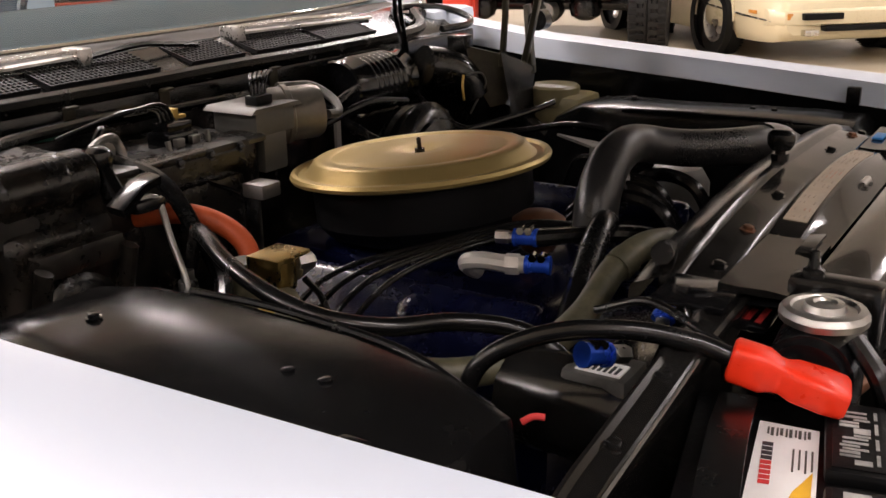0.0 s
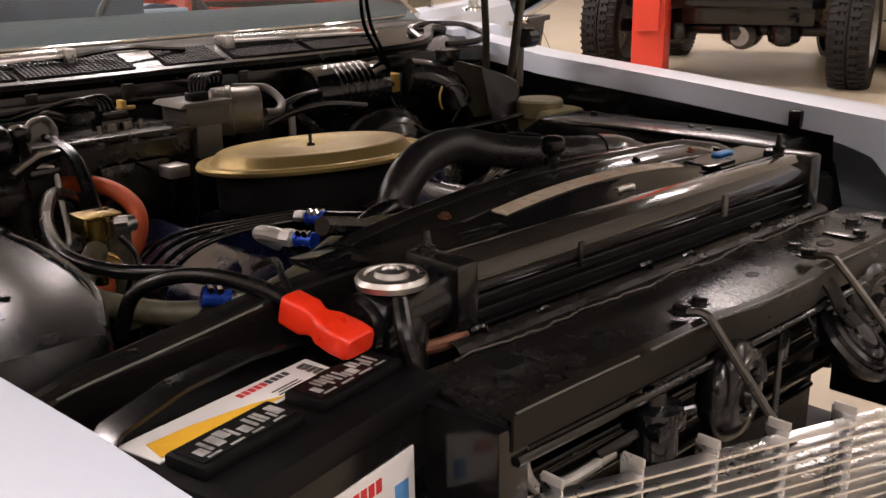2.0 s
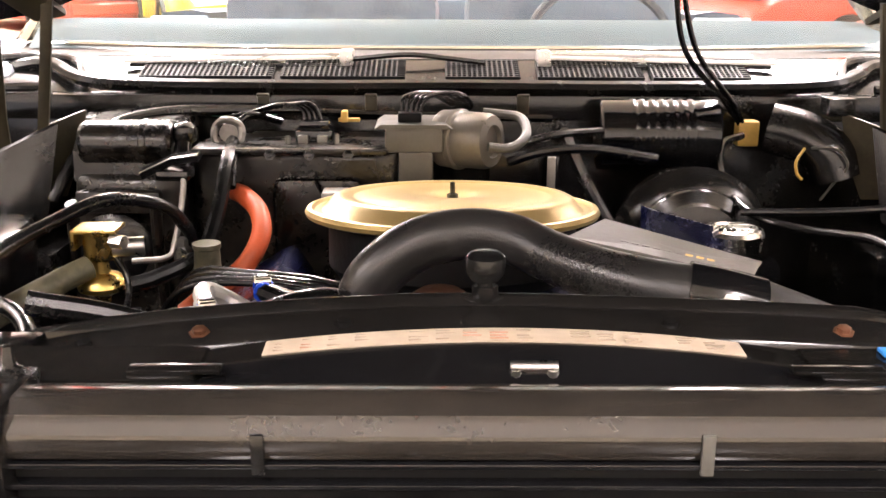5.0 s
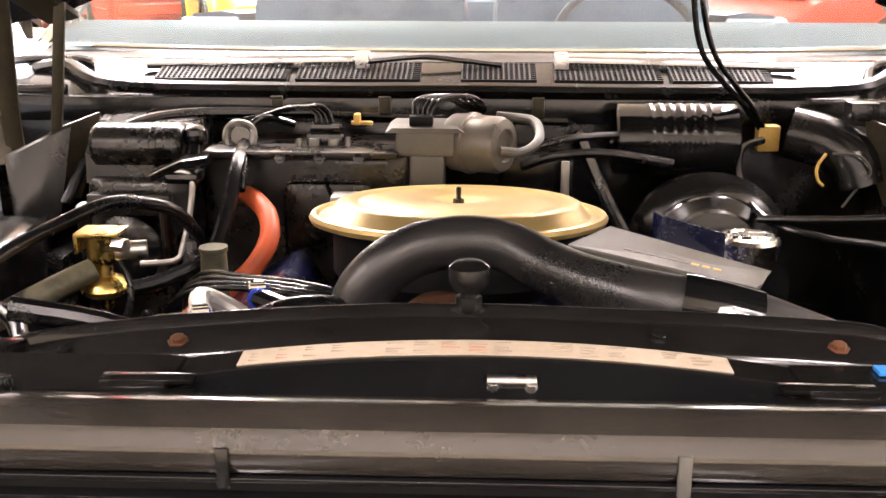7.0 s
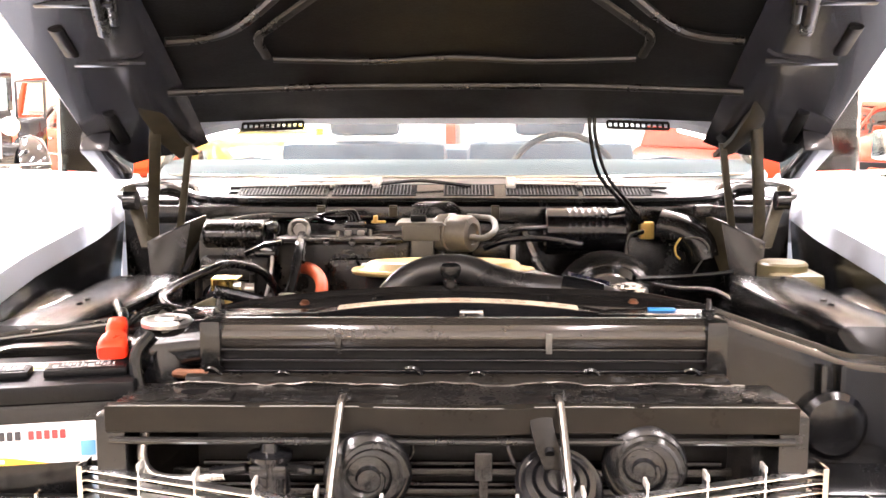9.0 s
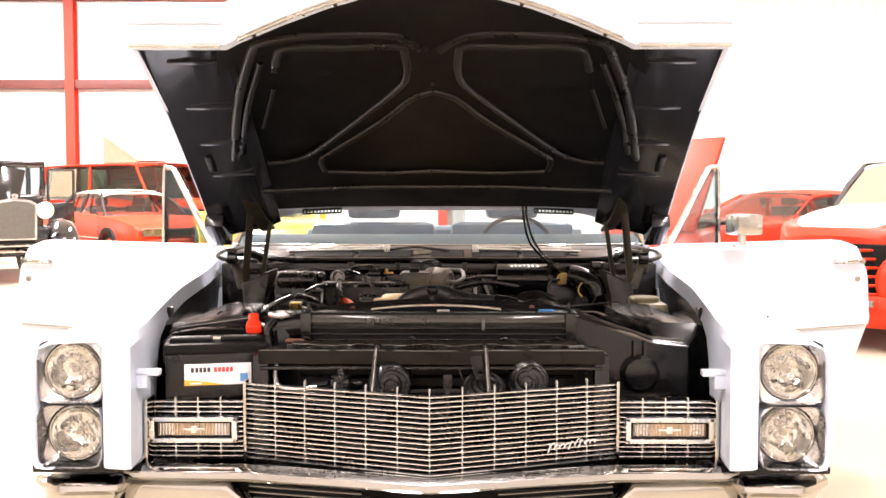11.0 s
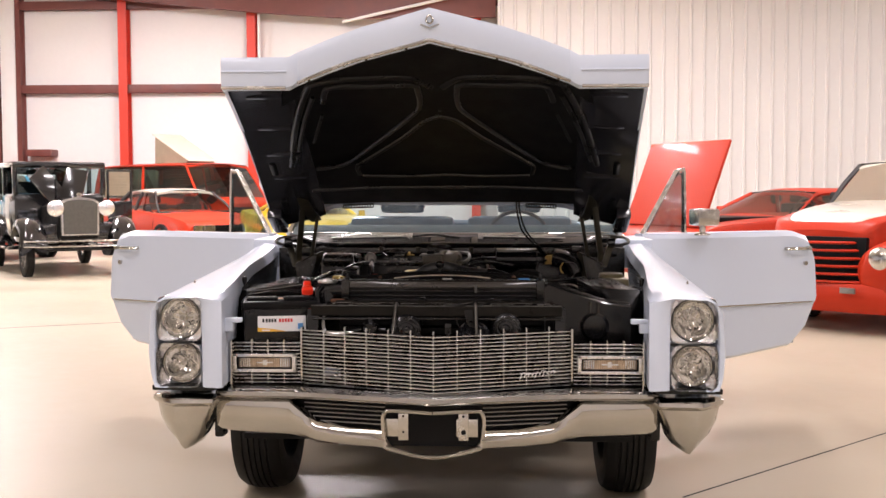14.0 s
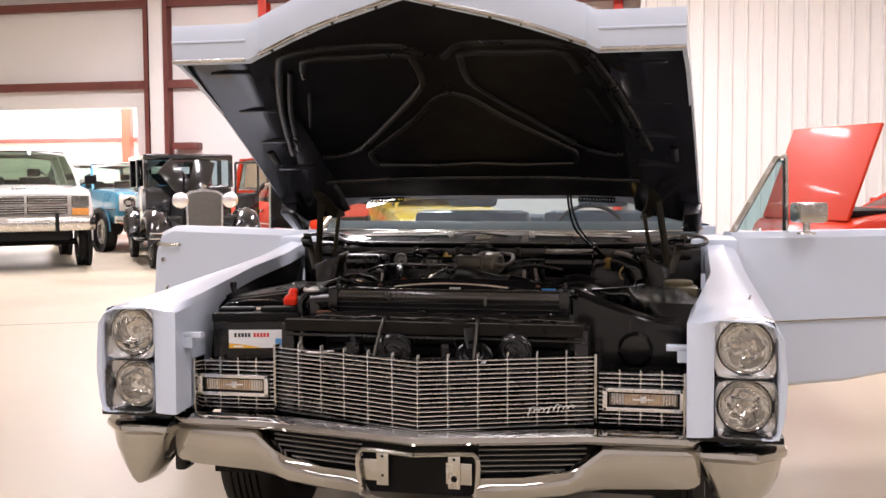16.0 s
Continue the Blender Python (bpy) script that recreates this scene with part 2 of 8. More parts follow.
PRINT_GREY = mat("worn_white_print", (0.3, 0.3, 0.29), 0.5, 0, 0.5, 40, 200)
GOLD_INK = mat("gold_ink", (0.75, 0.42, 0.04), 0.4)
BLUE_INK = mat("blue_ink", (0.12, 0.35, 0.7), 0.4)
BLUE_TAPE = mat("blue_tape", (0.03, 0.23, 0.62), 0.5)
COPPER = mat("rusty_copper", (0.15, 0.066, 0.036), 0.45, 0.6, 0.3, 30, 200)
YELLOW_PL = mat("yellow_plastic", (0.62, 0.4, 0.1), 0.5, 0, 0.15, 30, 200)
FLUID = mat("yellowed_plastic", (0.13, 0.11, 0.055), 0.38, 0, 0.15, 20, 150)
CAP_NYLON = mat("pale_nylon", (0.5, 0.48, 0.45), 0.35, 0.4, 0.1, 30, 200)
LENS = glass("lamp_glass", (0.97, 0.965, 0.95), 0.02, 0.04)
PANE = glass("window_glass", (0.66, 0.80, 0.82), 0.0, 0.05)
AMBER = mat("amber_lens", (0.62, 0.26, 0.05), 0.25, 0, 0.1, 30, 200, coat=0.5)
CLEAR_AMBER = mat("clear_over_amber_lens", (0.72, 0.56, 0.40), 0.18, 0.2, 0.3, 18, 120, coat=0.6)
LAMPREF = mat("lamp_reflector", (0.93, 0.925, 0.91), 0.07, 1, 0.05, 30, 70)
SEAT = mat("pale_blue_leather", (0.22, 0.275, 0.315), 0.45, 0, 0.1, 10, 220, bump=0.0005)
SEAT_BLUE = mat("creased_blue_leather", (0.10, 0.145, 0.20), 0.3, 0, 0.2, 8, 90, bump=0.002, rvar=0.08)
DASH = mat("teal_grey_dash_pad", (0.075, 0.10, 0.108), 0.6, 0, 0.15, 6, 120, spec=0.2)
WHEEL_BLUE = mat("dark_blue_wheel_plastic", (0.035, 0.045, 0.062), 0.3, 0, 0.1, 8, 90)
# Pale patches paint in the white wall reflected by the black tie bar.
TIE_PAINT = mat("tie_bar_reflection_paint", (0.007, 0.0065, 0.006), 0.24, 0, 0.35, 11, 170, rvar=0.1, dirt=(0.03, 0.027, 0.023), dirtamt=0.22, spec=0.4)
FLOORM = mat("sealed_concrete", (0.44, 0.385, 0.29), 0.38, 0, 0.07, 0.6, 9, rvar=0.1, spec=0.28, dirt=(0.35, 0.30, 0.22), dirtamt=0.2)
WALLM = mat("white_wall_sheet", (0.80, 0.785, 0.765), 0.5, 0, 0.03, 0.5, 10)
GIRT = mat("red_oxide_steel", (0.16, 0.05, 0.04), 0.5, 0, 0.15, 3, 40)
REDCOL = mat("red_column_paint", (0.66, 0.055, 0.03), 0.4, 0, 0.06, 2, 40)
RED_CAR = mat("red_car_paint", (0.46, 0.030, 0.007), 0.45, 0, 0.03, 2, 50, coat=0.08, rvar=0.03, spec=0.22)
WHITE_CAR = mat("cream_white_paint", (0.78, 0.74, 0.64), 0.3, 0, 0.03, 2, 50, coat=0.8, rvar=0.05)
CREAM_CAR = mat("cream_paint", (0.72, 0.63, 0.42), 0.3, 0, 0.03, 2, 50, coat=0.8, rvar=0.05)
BLACK_CAR = mat("black_car_paint", (0.008, 0.008, 0.009), 0.15, 0, 0.1, 2, 50, coat=1, rvar=0.05)
BLUE_CAR = mat("teal_blue_paint", (0.05, 0.23, 0.34), 0.3, 0, 0.04, 2, 50, coat=0.8, rvar=0.05)
SILVER_CAR = mat("silver_white_paint", (0.62, 0.61, 0.58), 0.3, 0, 0.04, 2, 50, coat=0.8, rvar=0.05)
YELLOW_CAR = mat("yellow_paint", (0.75, 0.5, 0.03), 0.3, 0, 0.04, 2, 50, coat=0.8)
CARGLASS = glass("green_tinted_car_glass", (0.55, 0.64, 0.60), 0.0, 0.06)
# Deeper tint stands in for the shade inside the utility truck and van.
SHADED_CABIN_PANE = glass("cabin_shade_car_glass", (0.26, 0.32, 0.26), 0.0, 0.05)
TRIM_DARK = mat("dark_cabin_trim", (0.02, 0.019, 0.018), 0.6, 0, 0.3, 5, 60)
LID_CREAM = mat("cream_roof_lid", (0.6, 0.54, 0.44), 0.5, 0, 0.08, 4, 60)
CANVAS = mat("tan_canvas", (0.30, 0.25, 0.17), 0.8, 0, 0.1, 6, 120, bump=0.001)
GREY_BIN = mat("grey_plastic_bin", (0.08, 0.08, 0.085), 0.5, 0, 0.1, 6, 90)

# ---- the hall ----
def wall_box(name, dims, material, label, cat):
    return tagged(part(name, made(box, *dims), material), label, cat, "", "structure")


X0, X1, Y0, Y1, ZC = -24.0, 18.0, -12.0, 21.0, 6.9
bm = bmesh.new()
box(bm, X0 - 6, X1, Y0, Y1 + 8, -0.2, 0.0)
tagged(part("floor", bm, FLOORM), "beige sealed concrete floor with fine joints", "floor", "", "structure")
for k, (xa, ya, xb, yb) in enumerate(((-30, -6.6, 3.0, 9.3), (1.0, 0.67, 18, 16.5))):
    bm = bmesh.new()
    d = Vector((xb - xa, yb - ya, 0)).normalized()
    n = Vector((-d.y, d.x, 0)) * (0.013 if k == 0 else 0.006)
    a, b = Vector((xa, ya, 0.0008)), Vector((xb, yb, 0.0008))
    bm.faces.new([bm.verts.new(v) for v in (a - n, b - n, b + n, a + n)])
    part("floor_joint", bm, MATT, None, "dark saw-cut joint in the concrete", kind="structure", category="joint")
# far wall, left: smooth white sheet with steel frame; right: ribbed liner sheet
wall_box("wall_north", (-12.2, 0.3, Y1, Y1 + 0.3, 0, ZC), WALLM, "white sheet wall between red columns", "wall")
wall_box("wall_north_upper", (X0 - 6, -12.2, Y1, Y1 + 0.3, 3.2, ZC), WALLM, "white wall sheet above the wide doorway", "wall")
bm = bmesh.new()
box(bm, 0.3, X1, Y1 - 1.0, Y1 - 0.7, 0, ZC)
liner = tagged(part("wall_liner", bm, WALLM), "off-white ribbed steel liner wall", "wall", "", "structure")
ribm = None
for k in range(58):
    if ribm is None:
        bm = bmesh.new()
        prism(bm, [(0, Y1 - 1.001), (0.02, Y1 - 1.035), (0.06, Y1 - 1.035), (0.08, Y1 - 1.001)], 0, ZC, "z")
        rb = part("rib", bm, WALLM, liner)
        ribm = rb.data
    else:
        rb = new("rib", ribm)
        rb.parent = liner
    rb.location.x = 0.35 + 0.305 * k
wall_box("wall_east", (X1, X1 + 0.3, Y0, Y1 + 0.3, 0, ZC), WALLM, "white side wall of the hall", "wall")
wall_box("wall_south", (X0 - 6, X1, Y0 - 0.3, Y0, 0, ZC), WALLM, "white end wall of the hall", "wall")
wall_box("wall_west", (X0 - 6.3, X0 - 6, Y0 - 0.3, Y1 + 8.3, 0, ZC), WALLM, "white side wall of the hall", "wall")
wall_box("wall_annex", (X0 - 6, -10, Y1 + 8, Y1 + 8.3, 0, ZC), WALLM, "white wall of the bright room behind the doorway", "wall")
wall_box("wall_annex_side", (-10, -9.7, Y1 + 0.3, Y1 + 8.3, 0, ZC), WALLM, "white partition of the room behind the doorway", "wall")
bm = bmesh.new()
box(bm, -11.69, -11.32, Y1 - 0.27, Y1 - 0.02, 0, ZC, 0.01)
part("door_jamb", bm, WALLM, None, "white boxed jamb between two steel columns", kind="structure", category="jamb")
bm = bmesh.new()
box(bm, X0 - 6.3, X1 + 0.3, Y0 - 0.3, Y1 + 8.3, ZC, ZC + 0.2)
tagged(part("ceiling", bm, WALLM), "white insulated roof underside", "ceiling", "", "structure")
# steel frame
COLS = [(-11.77, GIRT), (-11.24, GIRT), (-8.68, REDCOL), (-5.56, REDCOL), (-0.2, REDCOL)]
for cx, cm in COLS:
    bm = bmesh.new()
    w = 0.055 if cm is GIRT else 0.105
    box(bm, cx - w, cx + w, Y1 - 0.30, Y1 - 0.28, 0, ZC)
    box(bm, cx - w, cx + w, Y1 - 0.04, Y1 - 0.02, 0, ZC)
    box(bm, cx - 0.01, cx + 0.01, Y1 - 0.28, Y1 - 0.04, 0, ZC)
    part("steel_column", bm, cm, None, "red painted steel column at the wall" if cm is REDCOL else "red-oxide steel column at the wall", kind="structure", category="column")
for gz in (3.75, 5.75):
    bm = bmesh.new()
    box(bm, X0 - 6, 0.3, Y1 - 0.2, Y1 - 0.02, gz - 0.1, gz + 0.1, 0.01)
    part("wall_girt", bm, GIRT, None, "red-oxide horizontal steel girt", kind="structure", category="girt")
bm = bmesh.new()
box(bm, X0 - 6, 0.3, Y1 - 0.6, Y1 - 0.2, ZC - 0.5, ZC - 0.02, 0.01)
part("eave_beam", bm, GIRT, None, "red-oxide eave beam under the roof", kind="structure", category="beam")
bm = bmesh.new()
box(bm, -16.55, -16.25, 28.0, 28.3, 0, ZC, 0.02)
part("steel_column", bm, REDCOL, None, "red painted steel column in the bright back room", kind="structure", category="column")
bm = bmesh.new()
box(bm, X0 - 6, -10, 28.7, 28.95, 2.70, 2.84, 0.01)
part("wall_girt", bm, GIRT, None, "red-oxide girt in the bright back room", kind="structure", category="girt")
# lamps; the last two positions belong to the added back-room fill lights
for lx, ly in LAMPS + [(-20.0, 25.0), (-15.0, 25.0)]:
    t = thing("ceiling_lamp", "long white fluorescent lamp under the roof", "lamp", (lx, ly, 6.55), 0, "hall lamps")
    bm = bmesh.new()
    prism(bm, [(-0.3, 0.0), (-0.2, 0.12), (0.2, 0.12), (0.3, 0.0), (0.28, 0.0), (0.18, 0.1), (-0.18, 0.1), (-0.28, 0.0)], -1.8, 1.8, "y")
    part("reflector", bm, WALLM, t)
    for y in (-1.5, 1.5):
        bm = bmesh.new()
        cyl(bm, (0, y, 0.1), (0, y, ZC - 6.55 + 0.01), 0.012, None, 6)
        part("suspension_rod", bm, STEEL, t)
# rafter haunch over the far wall and a pale pipe below it
bm = bmesh.new()
prism(bm, [(-11.2, ZC - 0.02), (-11.0, 6.2), (-8.5, 5.78), (-5.2, 5.45), (-3.0, 5.30), (0.25, 5.30), (0.25, ZC - 0.02)], Y1 - 0.62, Y1 - 0.45, "y")
part("rafter", bm, GIRT, None, "red-oxide sloping roof rafter", kind="structure", category="beam")
bm = bmesh.new()
cyl(bm, (-3.3, Y1 - 0.75, 5.20), (-0.2, Y1 - 0.75, 5.86), 0.035, None, 10)
part("wall_pipe", bm, WALLM, None, "pale sloping pipe under the roof", kind="structure", category="pipe")
bm = bmesh.new()
box(bm, -11.04, -10.42, Y1 - 0.42, Y1 - 0.02, 2.13, 2.29, 0.01)
part("wall_bracket", bm, GIRT, None, "short red-oxide steel stub on the wall", kind="structure", category="bracket")
bm = bmesh.new()
cyl(bm, (-5.36, Y1 - 0.34, 0.0), (-5.36, Y1 - 0.34, ZC), 0.035, None, 10)
part("conduit", bm, WALLM, None, "white conduit beside the red column", kind="structure", category="pipe")

# ---- the convertible: body ----
def lerp(table, v):
    """Reads a table of (key, value) pairs at v."""
    if v <= table[0][0]:
        return table[0][1]
    for (a, p), (b, q) in zip(table, table[1:]):
        if v <= b:
            return p + (q - p) * (v - a) / (b - a)
    return table[-1][1]


car = thing("convertible_car", "pale blue classic convertible with open hood and open doors", "car", (0, 0, 0))
XI = [(-0.05, 0.745), (0.2, 0.765), (0.45, 0.80), (0.8, 0.84), (1.3, 0.855), (1.8, 0.87)]
ZT = [(-0.06, 0.917), (0.1, 0.925), (0.4, 0.942), (0.8, 0.965), (1.2, 0.99), (1.5, 1.025), (1.8, 1.05)]
WY, WZ = 0.82, 0.34


def fender(bm):
    rings = []
    ys = [-0.06, -0.045, 0.0, 0.1, 0.2, 0.28, 0.34] + [0.40 + 0.042 * i for i in range(21)] + [1.3, 1.45, 1.6, 1.76]
    for y in ys:
        xi, zt = lerp(XI, y), lerp(ZT, y)
        zl = 0.59 if y < 0.2 else lerp([(0.2, 0.59), (0.3, 0.86), (0.42, zt - 0.055)], y)
        zb = 0.59 if y < 0.2 else (0.50 if y < 0.42 else 0.27)
        r = 0.44 ** 2 - (y - WY) ** 2
        if r > 0:
            zb = max(zb, WZ + math.sqrt(r))
        zb = min(zb, 0.8)
        brow = lerp([(-0.06, 0.012), (0.0, 0.0)], y)
        k = lerp([(0.15, 0.0), (0.4, 1.0)], y)
        rings.append([(xi - 0.004 * k, y, zl if y < 0.2 else min(zl, zt - 0.05)), (xi - 0.002 - 0.002 * k, y, zt - 0.02 - 0.024 * k), (xi + 0.014 - 0.006 * k, y, zt - 0.002 - brow), (xi + 0.07, y, zt + 0.004 - brow), (0.935, y, zt - 0.002 - brow),
                      (0.974, y, zt - 0.016 - brow), (0.996, y, zt - 0.055), (1.003, y, 0.77), (1.005, y, 0.72 if zb < 0.72 else zb + 0.004), (0.998, y, max(zb + 0.002, 0.64)),
                      (0.985, y, max(zb + 0.001, 0.4)), (0.965, y, zb), (0.94, y, zb)])
    # the front rolls in round the lamps
    opening = [(0.816, 0.592), (0.816, 0.85), (0.822, 0.893), (0.842, 0.914), (0.94, 0.916), (0.966, 0.90), (0.976, 0.86), (0.981, 0.77), (0.981, 0.72), (0.980, 0.65), (0.979, 0.61), (0.965, 0.592), (0.94, 0.592)]
    edge = rings[0]
    mid = [(x + (a - x) * 0.22, -0.066, z + (b - z) * 0.22) for (x, y, z), (a, b) in zip(edge, opening)]
    rings = [[(a, 0.04, b) for a, b in opening], [(a, -0.052, b) for a, b in opening], [(x + (a - x) * 0.8, -0.062, z + (b - z) * 0.8) for (x, y, z), (a, b) in zip(edge, opening)], mid] + rings
    loft(bm, rings, False)


FENDERS = [part("fender", b, PAINT, car, "glossy pale blue front fender", 42) for b in mirrored(fender)]

# Black panel painting the shade in the gap below the fender flange.
def flange_shadow(bm):
    loft(bm, [[(lerp(XI, y) - 0.006, y, lerp(ZT, y) - 0.046), (lerp(XI, y) - 0.006, y, lerp(ZT, y) - 0.06), (lerp(XI, y) + 0.012, y, 0.78)] for y in (0.42, 0.6, 0.8, 1.0, 1.2, 1.4)], False)


for f, b in zip(FENDERS, mirrored(flange_shadow)):
    part("flange_shadow_panel", b, FENDER_BLACK, f, "black panel for the shade under the fender flange")
for y in (0.49,):
    for f, b in zip(FENDERS, mirrored(lambda bm: box(bm, lerp(XI, y) - 0.014, lerp(XI, y) + 0.002, y, y + 0.026, lerp(ZT, y) - 0.046, lerp(ZT, y) - 0.012, 0.004))):
        part("rubber_bumper", b, RUBBER, f)


def tab(bm):
    box(bm, 0.69, 0.75, 0.0, 0.03, 0.814, 0.830, 0.003)
    box(bm, 0.72, 0.75, 0.0, 0.03, 0.782, 0.822, 0.003)


for f, b in zip(FENDERS, mirrored(tab)):
    part("mounting_tab", b, PAINT, f)


def ornament(bm):
    sweep(bm, [(0.930, 0.255, 0.926), (0.933, 0.268, 0.938), (0.938, 0.292, 0.940)], 0.0032, 6)


for f, b in zip(FENDERS, mirrored(ornament)):
    part("fender_sight", b, CHROME, f)

# headlamps: two stacked in a chrome bezel
LAMP_AT = [(0.897, -0.03, 0.834), (0.9, -0.005, 0.669)]
for s in (1, -1):
    bm = bmesh.new()
    for lx, ly, lz in LAMP_AT:
        hole = [(0.072 * math.cos(a), 0.072 * math.sin(a)) for a in [math.pi * 2 * k / 32 for k in range(32)]]
        sq = []
        for a in [math.pi * 2 * k / 32 for k in range(32)]:
            q = 0.081 / (abs(math.cos(a)) ** 7 + abs(math.sin(a)) ** 7) ** (1 / 7)
            sq.append((q * math.cos(a), q * math.sin(a)))
        rings = [[(s * lx + x, ly + 0.045, lz + z) for x, z in sq], [(s * lx + x, -0.052, lz + z) for x, z in sq], [(s * lx + x * 0.985, -0.056, lz + z * 0.985) for x, z in sq], [(s * lx + x * 0.965, -0.052, lz + z * 0.965) for x, z in sq], [(s * lx + x * 0.93, ly + 0.006, lz + z * 0.93) for x, z in sq],
                 [(s * lx + x * 1.04, ly + 0.002, lz + z * 1.04) for x, z in hole], [(s * lx + x, ly + 0.010, lz + z) for x, z in hole], [(s * lx + x, ly + 0.04, lz + z) for x, z in hole]]
        loft(bm, rings)
    bez = part("headlamp_bezel", bm, GRILLE, car, "chrome bezel round two stacked lamps")
    for lx, ly, lz in LAMP_AT:
        m = Matrix.Translation((s * lx, ly, lz)) @ pose(0, 0, 0, 90, 0, 0)
        bm = bmesh.new()
        lathe(bm, [(0.0725, -0.03), (0.0715, 0.0), (0.069, 0.0035), (0.0665, 0.002), (0.066, -0.004)], m, 40, False)
        part("retaining_ring", bm, CHROME, bez)
        bm = bmesh.new()
        rings = []
        for r, z in ((0.067, 0.0), (0.064, -0.009), (0.060, -0.016), (0.056, -0.022), (0.051, -0.028), (0.046, -0.034), (0.040, -0.038), (0.034, -0.042), (0.027, -0.045), (0.020, -0.048), (0.012, -0.050), (0.006, -0.051)):
            rings.append([m @ Vector(((r + random.uniform(-0.0005, 0.0005)) * math.cos(2 * math.pi * (k + 0.5 * (len(rings) % 2)) / 34), r * math.sin(2 * math.pi * (k + 0.5 * (len(rings) % 2)) / 34), z + random.uniform(-0.0026, 0.0026))) for k in range(34)])
        loft(bm, rings, True, False, True)
        part("reflector", bm, LAMPREF, bez, "faceted bright reflector")
        bm = bmesh.new()
        rings = [(0.066, 0.0), (0.064, 0.003), (0.055, 0.007), (0.04, 0.011), (0.02, 0.013), (0.002, 0.0135)]
        lathe(bm, rings, m, 36)
        ln = part("lens", bm, LENS, bez, "clear sealed-beam lens")
        ln.visible_shadow = False
        bm = bmesh.new()
        cyl(bm, (s * lx, ly + 0.03, lz), (s * lx, ly + 0.012, lz), 0.011, 0.008, 12)
        part("bulb_shield", bm, STEEL, bez)

# bumper
def bump_y(x):
    return lerp([(0, -0.115), (0.47, 0.0), (0.76, 0.012), (0.8, 0.03)], abs(x))


bm = bmesh.new()
rings = []
for i in range(-32, 33):
    x = 0.79 * i / 32
    y = bump_y(x)
    rings.append([(x, y + 0.05, 0.603), (x, y + 0.012, 0.601), (x, y - 0.006, 0.594), (x, y - 0.010, 0.58), (x, y - 0.002, 0.571), (x, y + 0.03, 0.568), (x, y + 0.06, 0.572)])
loft(bm, rings, True, True, True)
bumper = part("front_bumper", bm, CHROME, car, "polished chrome front bumper with a pointed middle")
bumper.location.z = -0.028


def bumper_block(bm):
    rings = []
    for x, zlo in ((0.17, 0.405), (0.30, 0.405), (0.42, 0.41), (0.47, 0.425), (0.52, 0.435), (0.64, 0.44), (0.77, 0.445), (0.785, 0.45)):
        zt = lerp([(0.17, 0.475), (0.40, 0.475), (0.47, 0.53), (0.50, 0.57), (0.8, 0.57)], x)
        y = bump_y(x) + (0.0 if x < 0.5 else 0.0)
        h = zt - zlo
        rings.append([(x, y + 0.06, zt), (x, y + 0.01, zt), (x, y - 0.005, zt - 0.012), (x, y - 0.012, zlo + h * 0.55), (x, y - 0.004, zlo + h * 0.2), (x, y + 0.015, zlo + 0.004), (x, y + 0.06, zlo)])
    loft(bm, rings, True, True, True)


for b in mirrored(bumper_block):
    part("bumper_bar", b, CHROME, bumper)


def bumper_end(bm):
    rings = []
    for z, xa, xb, y in ((0.588, 0.80, 0.992, -0.02), (0.586, 0.775, 1.008, -0.05), (0.578, 0.768, 1.014, -0.064), (0.565, 0.768, 1.014, -0.066), (0.556, 0.772, 1.010, -0.058), (0.550, 0.778, 1.003, -0.048), (0.50, 0.795, 0.992, -0.052), (0.45, 0.812, 0.967, -0.050), (0.41, 0.842, 0.933, -0.036), (0.392, 0.868, 0.906, -0.02)):
        w = xb - xa
        d = lerp([(0.39, 0.06), (0.45, 0.16), (0.50, 0.28), (0.592, 0.46)], z)
        k = lerp([(0.39, 0.36), (0.45, 0.15), (0.56, 0.05)], z)
        rings.append([(xa, y + 0.08, z), (xa + 0.4 * k * w, y + 0.035, z), (xa + k * w, y + 0.006, z), (xa + (k + 0.04) * w, y, z), (xa + 0.60 * w, y - 0.010, z), (xa + 0.66 * w, y - 0.006, z), (xa + 0.9 * w, y + 0.045, z), (xb, y + 0.075, z), (xb - 0.002, y + d, z), (xa + 0.02, y + d, z)])
    loft(bm, rings, True, True, True)


for b in mirrored(bumper_end):
    part("bumper_end", b, CHROME, bumper, "pointed chrome bumper end below the lamps")


def gap_filler(bm):
    box(bm, 0.765, 0.80, 0.03, 0.10, 0.42, 0.59, 0.01)
    box(bm, 0.775, 1.0, -0.045, 0.06, 0.605, 0.624, 0.004)


for b in mirrored(gap_filler):
    part("bumper_filler", b, RUBBER, bumper)
# plate holder
bm = bmesh.new()
pl = [(0, 0.548), (-0.14, 0.548), (-0.168, 0.540), (-0.176, 0.51), (-0.168, 0.435), (-0.15, 0.412), (0, 0.394), (0.15, 0.412), (0.168, 0.435), (0.176, 0.51), (0.168, 0.540), (0.14, 0.548), (0, 0.548)]
sweep(bm, [(x, bump_y(x) - 0.002, z) for x, z in pl], 0.008, 8, 4)
part("plate_frame", bm, CHROME, bumper)
bm = bmesh.new()
prism(bm, [(-0.172, 0.56), (-0.166, 0.44), (-0.148, 0.415), (0.148, 0.415), (0.166, 0.44), (0.172, 0.56)], -0.045, -0.03, "y")
part("plate_recess", bm, MATT, bumper)
